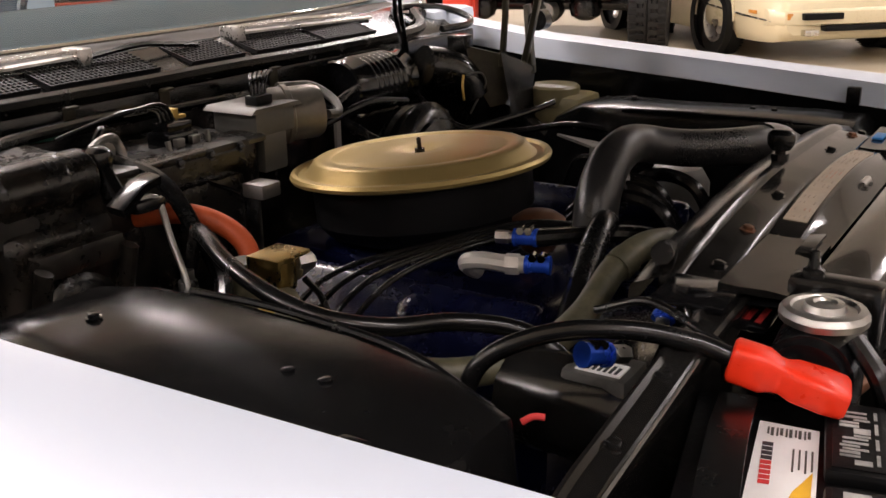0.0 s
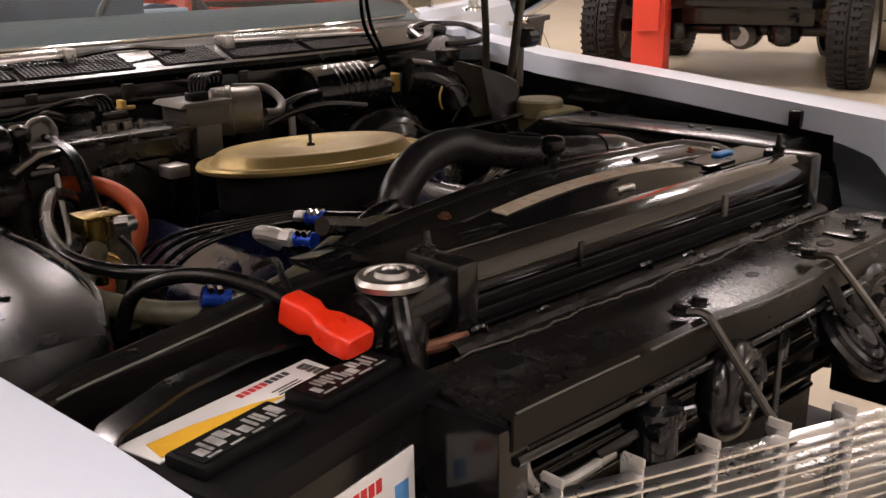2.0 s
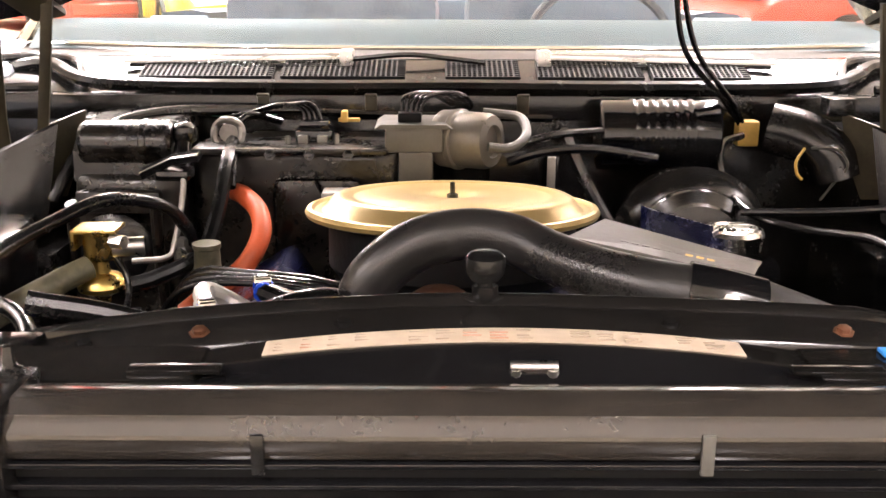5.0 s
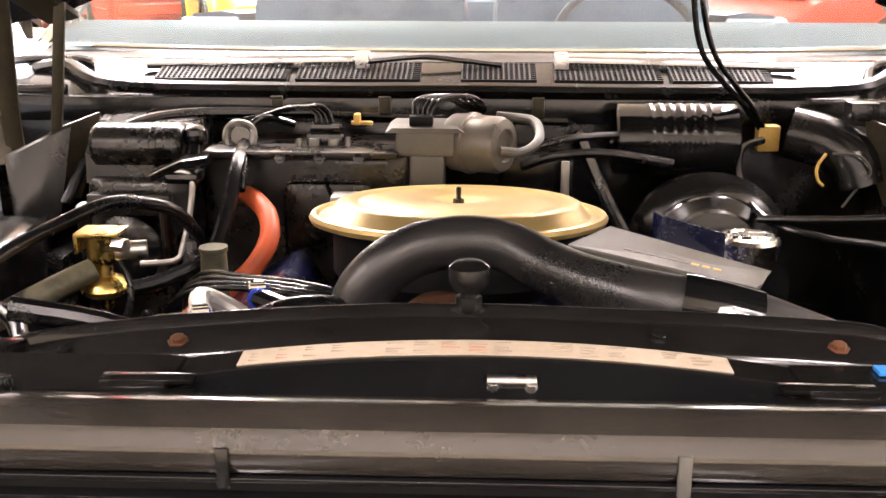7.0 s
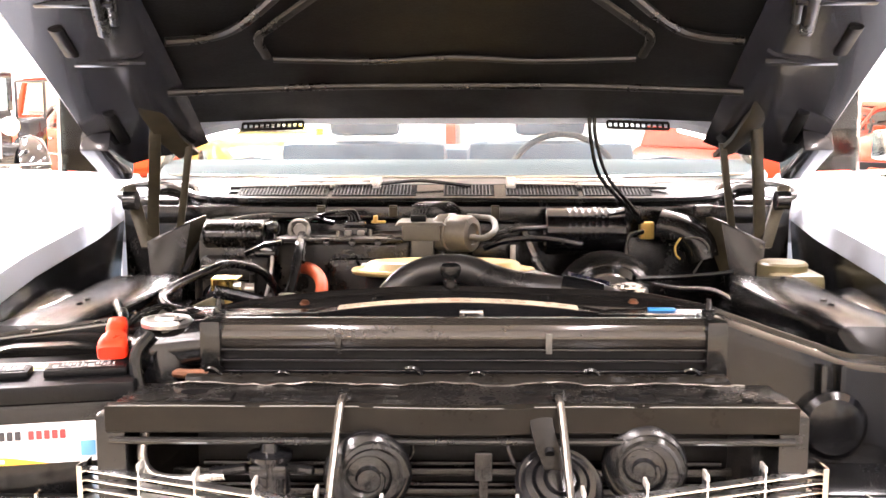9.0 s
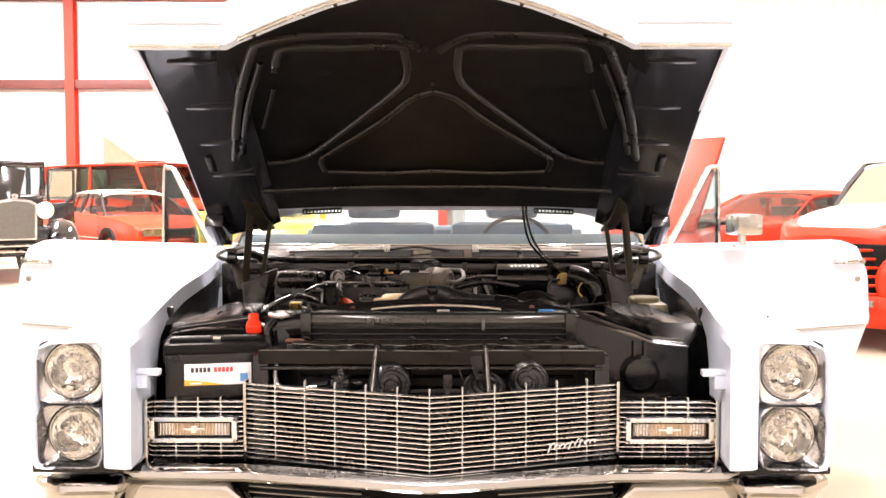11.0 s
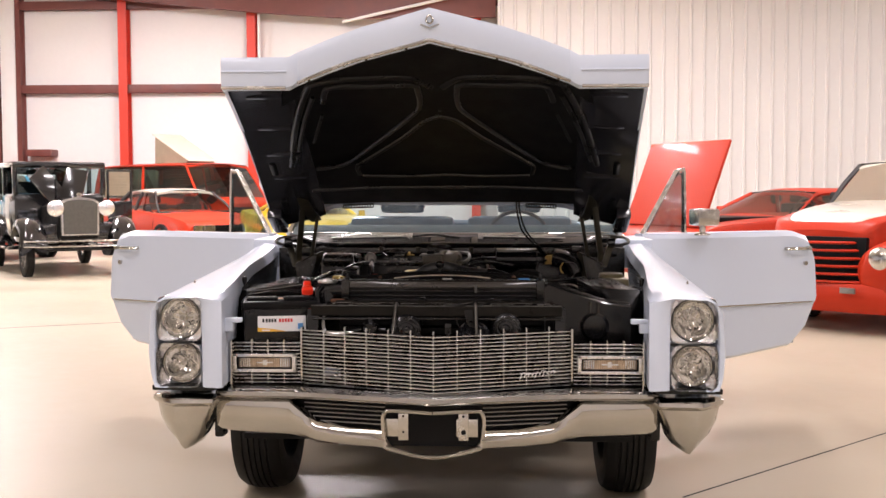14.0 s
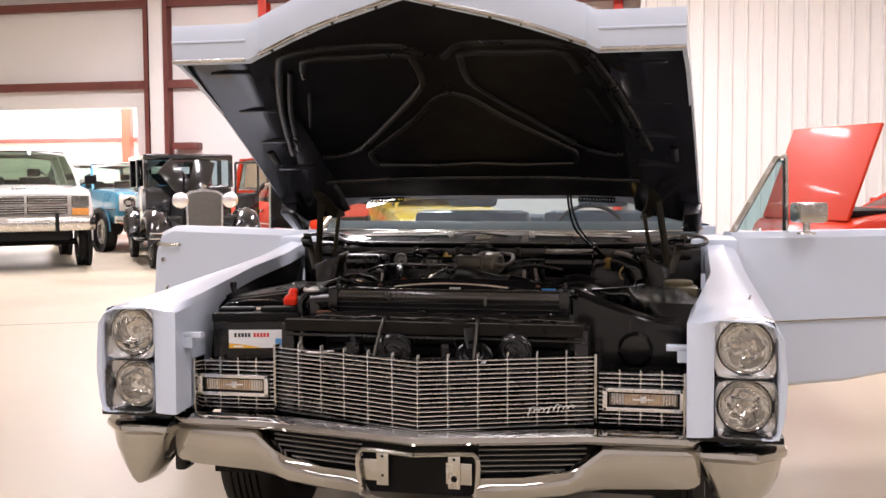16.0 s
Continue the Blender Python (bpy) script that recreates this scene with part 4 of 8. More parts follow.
def wiper(x0, x1, y, pivot):
    """A blade in its spring frame, with the arm from the pivot clipped on behind it."""
    bm = bmesh.new()
    d = 1 if pivot == x1 else -1
    tip = x0 if d > 0 else x1
    loft(bm, [[(x, y + yy, z + zz) for yy, zz in ((-0.006, 0), (-0.006, 0.004), (0.006, 0.006), (0.006, 0.001))] for x, z in ((tip, 1.047), ((x0 + x1) / 2, 1.052), (pivot, 1.056))], True, True, True)
    w = part("wiper", bm, STEEL, car, "brushed steel wiper arm and blade")
    bm = bmesh.new()
    loft(bm, [[(x, y + yy, z + zz) for yy, zz in ((0.012, 0), (0.012, 0.003), (0.03, 0.006), (0.03, 0.002))] for x, z in ((tip + d * 0.04, 1.058), ((x0 + x1) / 2, 1.062), (pivot, 1.064))], True, True, True)
    part("arm", bm, CHROME_WORN, w)
    bm = bmesh.new()
    box(bm, pivot - 0.012, pivot + 0.012, y - 0.012, y + 0.034, 1.040, 1.071, 0.004)
    part("pivot_cap", bm, STEEL, w)
    bm = bmesh.new()
    box(bm, min(tip, pivot) + 0.01, max(tip, pivot) - 0.01, y - 0.004, y + 0.003, 1.040, 1.048, 0.001)
    part("rubber_blade", bm, RUBBER, w)
    return w


wiper(-0.60, -0.205, 1.465, -0.205)
wiper(0.145, 0.56, 1.465, 0.145)
bm = bmesh.new()
sweep(bm, [(-0.20, 1.462, 1.055), (-0.10, 1.458, 1.064), (-0.03, 1.46, 1.058), (0.04, 1.462, 1.05)], 0.005, 6)
part("wiper_link", bm, BLACK, car)
# screen
bm = bmesh.new()
TOPY = lambda x: 2.02 + 0.10 * (abs(x) / 0.84) ** 2
loft(bm, [[(x * (1 - 0.14 * v), wsy(x) + 0.02 + (TOPY(x) - wsy(x)) * v, 1.075 + 0.31 * v + 0.02 * math.sin(math.pi * v)) for x in [-0.84 + 0.03 * k for k in range(57)]] for v in [0.1 * j for j in range(11)]], False)
ws = part("windscreen", bm, SCREEN, car, "clear curved windscreen", 60)
ws.visible_shadow = False
bm = bmesh.new()
sweep(bm, [(x, wsy(x) + 0.018, 1.068) for x in WSX], 0.004, 8, 3)
sweep(bm, [(x * 0.86, TOPY(x) + 0.01, 1.39) for x in WSX], 0.018, 8, 3)
for s in (1, -1):
    sweep(bm, [(s * 0.845, wsy(0.84) + 0.02, 1.06), (s * 0.73, TOPY(0.84) + 0.01, 1.395)], 0.018, 8)
part("windscreen_frame", bm, CHROME, car, "bright metal windscreen surround")
for s in (1, -1):
    bm = bmesh.new()
    box(bm, *sorted((s * 0.05, s * 0.55)), 2.06, 2.075, 1.31, 1.385, 0.006)
    part("sun_visor", bm, SEAT, car)
bm = bmesh.new()
box(bm, -0.1, 0.1, 2.0, 2.02, 1.28, 1.335, 0.008)
cyl(bm, (0, 2.02, 1.31), (0, 2.05, 1.38), 0.006)
part("rear_view_mirror", bm, CHROME, car)
bm = bmesh.new()
loft(bm, [[(x, 1.60, 1.06), (x, 1.66, 1.092), (x, 1.75, 1.104), (x, 1.88, 1.098), (x, 1.96, 1.06), (x, 1.98, 1.0), (x, 1.96, 0.75)] for x in (-0.82, -0.4, 0, 0.4, 0.82)], False)
part("dashboard", bm, DASH, car, "pale blue padded dashboard")
bm = bmesh.new()
rm = Matrix.Translation((0.345, 2.1, 1.0)) @ pose(0, 0, 0, 66, 0, 0)
sweep(bm, [rm @ Vector((0.18 * math.cos(a), 0.18 * math.sin(a), 0)) for a in [2 * math.pi * k / 24 for k in range(25)]], 0.011, 8, 2)
for a in (0.1, math.pi - 0.1):
    sweep(bm, [rm @ Vector((0, 0, -0.02)), rm @ Vector((0.18 * math.cos(a), 0.18 * math.sin(a), 0))], 0.012, 6)
cyl(bm, rm @ Vector((0, 0, 0)), rm @ Vector((0, 0, -0.35)), 0.03)
part("steering_wheel", bm, WHEEL_BLUE, car, "thin-rimmed steering wheel")


def seat(cx, y, w, h):
    bm = bmesh.new()
    box(bm, cx - w / 2, cx + w / 2, y - 0.55, y, 0.45, 0.62, 0.05)
    box(bm, cx - w / 2, cx + w / 2, y - 0.02, y + 0.14, 0.55, h, 0.05)
    k = -w / 2 + 0.08
    while k < w / 2 - 0.06:
        box(bm, cx + k, cx + k + 0.075, y - 0.045, y, 0.62, h - 0.09, 0.018)
        k += 0.08
    return part("seat", bm, SEAT_BLUE, car, "pale blue pleated leather seat")


seat(-0.37, 2.85, 0.66, 1.12)
seat(0.37, 2.85, 0.66, 1.12)
seat(0, 3.75, 1.35, 1.06)
for cx in (-0.37, 0.37):
    bm = bmesh.new()
    box(bm, cx - 0.14, cx + 0.14, 2.88, 2.98, 1.14, 1.27, 0.035)
    part("headrest", bm, SEAT_BLUE, car, "pale blue padded headrest")
# rear body, floor and sides
def quarter(bm):
    rings = []
    for y in [3.08, 3.3, 3.6, 3.75] + [3.78 + 0.08 * i for i in range(11)] + [4.7, 5.0, 5.3, 5.5, 5.6]:
        zb = 0.27
        r = 0.42 ** 2 - (y - 4.11) ** 2
        if r > 0:
            zb = max(zb, 0.34 + 0.8 * math.sqrt(r))
        zt = lerp([(3.08, 1.05), (4.2, 1.0), (5.6, 0.95)], y)
        rings.append([(0.80, y, zt - 0.01), (0.86, y, zt), (0.95, y, zt - 0.01), (0.995, y, zt - 0.1), (1.0, y, 0.7), (0.985, y, max(zb + 0.01, 0.4)), (0.96, y, zb)])
    loft(bm, rings, False)
    box(bm, 0.80, 0.99, 3.06, 3.1, 0.27, 1.03, 0.01)


for b in mirrored(quarter):
    part("rear_quarter", b, PAINT, car)
bm = bmesh.new()
box(bm, -0.86, 0.86, 4.2, 5.6, 0.9, 0.985, 0.02)
box(bm, -0.98, 0.98, 5.55, 5.7, 0.3, 0.95, 0.03)
part("trunk_lid", bm, PAINT, car)
bm = bmesh.new()
box(bm, -0.86, 0.86, 3.75, 4.25, 0.9, 1.06, 0.05)
part("folded_top", bm, SEAT, car, "folded convertible top under its boot")
bm = bmesh.new()
box(bm, -0.9, 0.9, 1.5, 5.5, 0.22, 0.3)
for s in (1, -1):
    box(bm, *sorted((s * 0.90, s * 0.97)), 1.76, 3.1, 0.24, 0.36, 0.01)
    box(bm, *sorted((s * 0.86, s * 0.90)), 1.6, 3.1, 0.3, 0.4)
part("floor_pan", bm, BLACK, car)


# doors, swung open
def door(s):
    d = thing("door", "", "", (0, 0, 0))
    d.parent = car
    tagged(d, "open pale blue car door with chrome handle")
    d.matrix_basis = Matrix.Translation((s * 1.0, 1.80, 0)) @ pose(0, 0, 0, 0, 0, -s * 64)
    L = 1.16
    bm = bmesh.new()
    rings = []
    for y in (0.0, 0.015, 0.2, 0.6, 1.0, 1.10, 1.145, L):
        zb = lerp([(0, 0.34), (0.9, 0.36), (1.05, 0.42), (1.12, 0.52), (L, 0.62)], y)
        zt = lerp([(0, 1.055), (1.0, 1.055), (1.09, 1.04), (1.13, 0.98), (L, 0.9)], y)
        inn = 0.006 if y in (0.0, L) else 0.0
        rings.append([(-s * 0.11, y, zt - 0.02), (-s * 0.09, y, zt), (-s * 0.03, y, zt - 0.002), (-s * (0.008 + inn), y, zt - 0.03), (s * (0.004 - inn), y, max(0.70, zb + 0.1)), (s * (0.008 - inn), y, max(0.655, zb + 0.06)), (-s * 0.002, y, max(0.645, zb + 0.05)), (-s * (0.02 + inn), y, zb + 0.02), (-s * 0.05, y, zb), (-s * 0.11, y, zb)])
    loft(bm, rings, True, True, True)
    part("shell", bm, PAINT, d)
    bm = bmesh.new()
    sweep(bm, [(s * 0.009, 0.0, 0.652), (s * 0.009, 0.6, 0.652), (s * 0.009, 1.12, 0.652)], 0.004, 6)
    part("side_trim", bm, CHROME, d)
    bm = bmesh.new()
    box(bm, *sorted((-s * 0.12, -s * 0.11)), 0.04, 1.1, 0.4, 1.03, 0.004)
    part("trim_panel", bm, SEAT, d)
    bm = bmesh.new()
    sweep(bm, [(0, 0.93, 0.955), (s * 0.03, 0.95, 0.955), (s * 0.032, 1.04, 0.955), (0, 1.07, 0.955)], 0.009, 8, 4)
    cyl(bm, (s * 0.0, 1.085, 0.955), (s * 0.03, 1.085, 0.955), 0.012)
    part("handle", bm, CHROME, d, "chrome pull handle")
    bm = bmesh.new()
    cyl(bm, (-s * 0.005, 1.075, 0.87), (s * 0.01, 1.075, 0.87), 0.012)
    part("lock_cylinder", bm, CHROME, d)
    # quarter window
    bm = bmesh.new()
    sweep(bm, [(-s * 0.06, 0.02, 1.05), (-s * 0.08, 0.25, 1.385)], 0.013, 8)
    sweep(bm, [(-s * 0.08, 0.25, 1.385), (-s * 0.08, 0.285, 1.39), (-s * 0.08, 0.30, 1.37), (-s * 0.075, 0.305, 1.05)], 0.010, 8, 2)
    part("vent_window_frame", bm, CHROME_WORN, d, "chrome triangular vent window frame")
    bm = bmesh.new()
    sweep(bm, [(-s * 0.068, 0.045, 1.055), (-s * 0.08, 0.243, 1.355), (-s * 0.08, 0.272, 1.365), (-s * 0.077, 0.288, 1.34), (-s * 0.074, 0.29, 1.055)], 0.006, 6, 2)
    part("vent_window_rubber", bm, RUBBER, d)
    bm = bmesh.new()
    prism(bm, [(0.05, 1.06), (0.255, 1.375), (0.285, 1.375), (0.295, 1.06)], -s * 0.072, -s * 0.068, "x")
    g = part("vent_pane", bm, PANE, d)
    g.visible_shadow = False
    if s > 0:
        bm = bmesh.new()
        box(bm, 0.02, 0.11, 0.255, 0.395, 1.095, 1.185, 0.015)
        loft(bm, [[(0.065 + r * math.cos(a), 0.315 + r * math.sin(a), z) for a in [math.pi * k / 8 for k in range(16)]] for r, z in ((0.042, 1.045), (0.040, 1.052), (0.016, 1.060), (0.016, 1.10))], True, True, True)
        part("door_mirror", bm, CHROME_WORN, d, "square chrome door mirror")
    return d


door(1)
door(-1)


# wheels
def wheel(at, r, w, rim_mat, hub_mat, parent, seg=40, lugs=True):
    x, y, z = at
    m = Matrix.Translation((x, y, z)) @ pose(0, 0, 0, 0, 90, 0)
    h = w / 2
    bm = bmesh.new()
    lathe(bm, [(r * 0.62, -h * 0.85), (r * 0.8, -h), (r * 0.93, -h * 0.92), (r * 0.975, -h * 0.7), (r * 0.985, -h * 0.5), (r * 0.965, -h * 0.47), (r * 0.965, -h * 0.42), (r * 0.995, -h * 0.4), (r, -0.24 * h), (r * 0.97, -0.22 * h), (r * 0.97, -0.18 * h), (r, -0.16 * h), (r, -0.03 * h), (r * 0.97, -0.01 * h), (r * 0.97, 0.03 * h), (r, 0.05 * h), (r, 0.18 * h), (r * 0.97, 0.2 * h), (r * 0.97, 0.24 * h), (r, 0.26 * h), (r * 0.995, h * 0.4), (r * 0.965, h * 0.42), (r * 0.965, h * 0.47), (r * 0.985, h * 0.5), (r * 0.975, h * 0.7), (r * 0.93, h * 0.92), (r * 0.8, h), (r * 0.62, h * 0.85)], m, seg, False)
    for k in range(48 if lugs else 0):
        a = 2 * math.pi * k / 48
        for q in (-0.72, 0.72):
            c = m @ Vector((r * 0.985 * math.cos(a), r * 0.985 * math.sin(a), h * q))
            d = Vector((0, math.sin(a), -math.cos(a)))
            mm = Matrix.Translation(c) @ pose(0, 0, 0, math.degrees(math.atan2(c.z - z, c.y - y)), 0, 0)
            box(bm, -h * 0.2, h * 0.2, -r * 0.02, r * 0.012, -r * 0.02, r * 0.02, 0, mm)
    if lugs and r > 0.4:
        for k in range(40):
            a = 2 * math.pi * (k + 0.5) / 40
            for q in (-0.32, 0.32):
                aa = a + (0.04 if q > 0 else -0.04)
                c = m @ Vector((r * 1.0 * math.cos(aa), r * 1.0 * math.sin(aa), h * q))
                mm = Matrix.Translation(c) @ pose(0, 0, 0, math.degrees(math.atan2(c.z - z, c.y - y)), 0, 0) @ pose(0, 0, 0, 0, 0, 0)
                box(bm, -h * 0.22, h * 0.22, -r * 0.03, r * 0.02, -r * 0.045, r * 0.045, 0, mm)
    wh = part("wheel", bm, TYRE, parent, "black tyre on a road wheel")
    bm = bmesh.new()
    lathe(bm, [(0.02, -h * 0.5), (r * 0.35, -h * 0.55), (r * 0.45, -h * 0.4), (r * 0.58, -h * 0.6), (r * 0.63, -h * 0.88), (r * 0.63, h * 0.88), (r * 0.58, h * 0.6), (r * 0.45, h * 0.4), (r * 0.35, h * 0.55), (0.02, h * 0.5)], m, 28)
    part("rim", bm, rim_mat, wh)
    bm = bmesh.new()
    for k in range(5):
        a = 2 * math.pi * k / 5
        for q in (-1, 1):
            p = m @ Vector((r * 0.2 * math.cos(a), r * 0.2 * math.sin(a), q * h * 0.52))
            cyl(bm, p, p + Vector((q * 0.02, 0, 0)), 0.01, None, 6)
    lathe(bm, [(0.055, -h * 0.72), (0.055, h * 0.72)], m, 16)
    part("hub", bm, hub_mat, wh)
    return wh


for s in (1, -1):
    wheel((s * 0.765, WY, WZ), 0.35, 0.215, MATT, MATT, car, 48, False)
    wheel((s * 0.765, 4.11, WZ), 0.35, 0.215, CHROME, CHROME, car, 48, False)

# ---- the convertible: engine bay ----
def bay(name, bm, material, label="", parent=None, angle=35):
    return part(name, bm, material, parent or car, label, angle)


def hose(name, pts, r, material, label="", parent=None, seg=10, n=6):
    bm = bmesh.new()
    sweep(bm, pts, r, seg, n)
    return bay(name, bm, material, label, parent)


# firewall, bay floor and side walls
bm = bmesh.new()
box(bm, -0.84, 0.84, 1.37, 1.40, 0.42, 1.005, 0.004)
box(bm, -0.80, 0.80, 1.345, 1.372, 0.965, 1.008, 0.006)
bay("firewall", bm, BLACK_DUST, "dusty black firewall at the back of the engine bay")
# Added matt black panel that blocks the bright floor below the bay.
bm = bmesh.new()
box(bm, -0.72, 0.72, 0.15, 1.4, 0.36, 0.38)
bay("bay_bottom_blank", bm, MATT)


def wheelhouse(bm):
    rings = []
    for y, xa, zt in ((0.43, 0.70, 0.74), (0.445, 0.67, 0.85), (0.47, 0.635, 0.893), (0.54, 0.605, 0.90), (0.66, 0.58, 0.902), (0.8, 0.57, 0.90), (0.92, 0.575, 0.90), (0.98, 0.59, 0.894), (1.05, 0.62, 0.86), (1.10, 0.65, 0.79)):
        rings.append([(xa + 0.02, y, 0.40), (xa + 0.008, y, zt - 0.12), (xa, y, zt - 0.02), (xa + 0.006, y, zt - 0.004), (xa + 0.02, y, zt), (xa + 0.14, y, zt - 0.002 if y < 1.05 else zt + 0.01), (xa + 0.19, y, zt - 0.02), (0.81, y, zt - 0.04), (0.852, y, zt - 0.02)])
    loft(bm, rings, False)
    loft(bm, [[rings[0][i] for i in range(9)], [(0.70, 0.43, 0.40)] * 4 + [(0.75, 0.43, 0.55)] * 3 + [(0.80, 0.43, 0.6), (0.85, 0.43, 0.6)]], False)


WH = [bay("inner_fender", b, FENDER_BLACK, "glossy black inner fender panel") for b in mirrored(wheelhouse)]
for s, w in zip((1, -1), WH):
    for y, z in ((0.62, 0.872), (0.66, 0.872), (0.9, 0.874)):
        bm = bmesh.new()
        bolt(bm, (s * 0.68, y, z + 0.026), 0.006, 0.005)
        bay("bolt", bm, BLACK, "", w)
    bm = bmesh.new()
    sweep(bm, [(s * 0.634, 0.49, 0.888), (s * 0.593, 0.6, 0.898), (s * 0.574, 0.76, 0.900), (s * 0.572, 0.88, 0.896)], 0.0042, 8)
    bay("edge_seal", bm, RUBBER, "", w)


def rear_apron(bm):
    box(bm, 0.62, 0.86, 1.1, 1.4, 0.60, 0.80, 0.02)
    prism(bm, [(1.08, 0.8), (1.36, 0.8), (1.36, 0.93), (1.16, 0.86)], 0.66, 0.70, "x")


for b in mirrored(rear_apron):
    bay("apron", b, BLACK_DUST)

# tie bar ahead of the radiator
bm = bmesh.new()
box(bm, -0.455, 0.455, 0.105, 0.235, 0.852, 0.858, 0.002)
tie = bay("tie_bar", bm, TIE_PAINT, "worn black steel tie bar in front of the radiator")
bm = bmesh.new()
pts = [(-0.455, 0.1), (-0.12, 0.1), (-0.06, 0.09), (0.06, 0.09), (0.12, 0.1), (0.455, 0.1)]
loft(bm, [[(x, y, 0.828), (x, y - 0.003, 0.83), (x, y - 0.003, 0.864), (x, y + 0.012, 0.866), (x, y + 0.012, 0.860), (x, y, 0.858)] for x, y in pts], True, True, True)
bay("front_lip", bm, LIP, "", tie)
for s in (1, -1):
    bm = bmesh.new()
    box(bm, *sorted((s * 0.43, s * 0.47)), 0.10, 0.22, 0.56, 0.852, 0.005)
    bay("upright", bm, BLACK, "", tie)
    bm = bmesh.new()
    sweep(bm, [(s * 0.143, 0.13, 0.868), (s * 0.143, 0.105, 0.872), (s * 0.145, 0.085, 0.855), (s * 0.15, -0.0, 0.765)], 0.0052, 8, 5)
    rod = bay("support_rod", bm, ROD, "plain steel support rod from tie bar to grille", car)
    bm = bmesh.new()
    bolt(bm, (s * 0.143, 0.135, 0.866), 0.010, 0.010)
    bay("rod_bolt", bm, BLACK_DUST, "", rod)
    bm = bmesh.new()
    bolt(bm, (s * 0.15, 0.003, 0.762), 0.010, 0.012)
    bay("rod_bolt", bm, BLACK_DUST, "", rod)
for x in (-0.40, -0.37, -0.33, -0.08, 0.19, 0.31, 0.36, 0.40):
    bm = bmesh.new()
    bolt(bm, (x, 0.15 + 0.03 * math.sin(x * 40), 0.858), 0.009, 0.007)
    bay("bolt", bm, BLACK_DUST, "", tie)
for x, y, r in ((-0.26, 0.15, 0.010), (-0.235, 0.175, 0.005), (-0.36, 0.19, 0.013), (-0.20, 0.14, 0.004), (0.05, 0.16, 0.008), (0.11, 0.19, 0.006), (0.24, 0.16, 0.011), (0.27, 0.185, 0.005)):
    bm = bmesh.new()
    lathe(bm, [(r * 1.5, 0), (r * 1.5, 0.0006), (0.001, 0.0006)], Matrix.Translation((x, y, 0.8582)) @ Matrix.Diagonal((1, 0.65, 1, 1)), 16)
    bay("punched_hole", bm, MATT, "", tie)
for x in (-0.42, -0.32, 0.30, 0.42):
    bm = bmesh.new()
    box(bm, x - 0.020, x + 0.020, 0.140, 0.185, 0.858, 0.8605, 0.001)
    bay("mount_plate", bm, TIE_PAINT, "", tie)
# bare metal showing on the lip's edge, also painting in its highlight
for xa, xb in ((-0.45, -0.27), (-0.25, -0.12), (-0.10, 0.07), (0.11, 0.24), (0.26, 0.45)):
    bm = bmesh.new()
    sweep(bm, [(xa, lerp(pts, xa) - 0.001, 0.8645), ((xa + xb) / 2, lerp(pts, (xa + xb) / 2) - 0.001, 0.865), (xb, lerp(pts, xb) - 0.001, 0.8645)], 0.0014, 6, 3)
    bay("worn_edge", bm, GREYPLASTIC, "", tie)
# crumpled foil between tie bar and condenser
bm = bmesh.new()
rnd = random.Random(5)
def crumple(x):
    return 0.0004 + 0.0042 * max(0, math.sin(19 * x + 1.1) * math.sin(47 * x) - 0.35)


loft(bm, [[(-0.385 + 0.0065 * k + rnd.uniform(-1, 1) * crumple(-0.385 + 0.0065 * k), y, z + rnd.uniform(-1, 1) * crumple(-0.385 + 0.0065 * k)) for k in range(121)] for y, z in ((0.230, 0.850), (0.233, 0.862), (0.238, 0.867), (0.245, 0.870), (0.251, 0.869), (0.256, 0.864))], False)
bay("crumpled_foil", bm, LIP, "crumpled glossy black sealing foil", None, 20)
# wavy sealing strip between tie bar and condenser, grey for its edge highlight
hose("sealing_strip", [(-0.40 + 0.0126 * k, 0.227 + 0.0022 * math.sin(k * 0.9) * math.sin(k * 0.31) + rnd.uniform(-0.0012, 0.0012), 0.860 + 0.002 * math.sin(k * 0.47) + rnd.uniform(-0.0012, 0.0012)) for k in range(66)], 0.0018, ROD, "crinkled edge of the sealing foil with its highlight painted grey", None, 6, 2)
for k in range(6):
    q = random.random()
    x = -0.36 + 0.14 * k + 0.06 * (q - 0.5)
    bm = bmesh.new()
    sweep(bm, [(x - 0.012, 0.245, 0.868 + 0.01 * q), (x, 0.24, 0.873 + 0.008 * q), (x + 0.012, 0.246, 0.867)], 0.0025 + 0.0015 * q, 6, 3)
    bay("retaining_clip", bm, BLACK_DUST if k % 4 == 0 else BLACK_GLOSS)

# condenser and radiator
bm = bmesh.new()
box(bm, -0.37, 0.40, 0.235, 0.262, 0.50, 0.865, 0.003)
cond = bay("condenser", bm, MATT, "black condenser in front of the radiator")
for k in range(9):
    bm = bmesh.new()
    sweep(bm, [(-0.36, 0.232, 0.58 + 0.032 * k), (0.39, 0.232, 0.58 + 0.032 * k)], 0.005, 8)
    bay("cooling_tube", bm, BLACK, "", cond)
bm = bmesh.new()
box(bm, -0.36, 0.40, 0.27, 0.32, 0.50, 0.90, 0.003)
rad = bay("radiator", bm, MATT, "black radiator with rounded top tank")
for z in (0.868, 0.884, 0.9):
    bm = bmesh.new()
    box(bm, -0.36, 0.40, 0.258, 0.272, z, z + 0.004, 0.001)
    bay("core_fin", bm, BLACK_GLOSS, "", rad)
bm = bmesh.new()
prof = [(0.262, 0.906), (0.258, 0.915), (0.258, 0.926), (0.264, 0.938), (0.278, 0.944), (0.30, 0.944), (0.318, 0.938), (0.326, 0.925), (0.326, 0.905)]
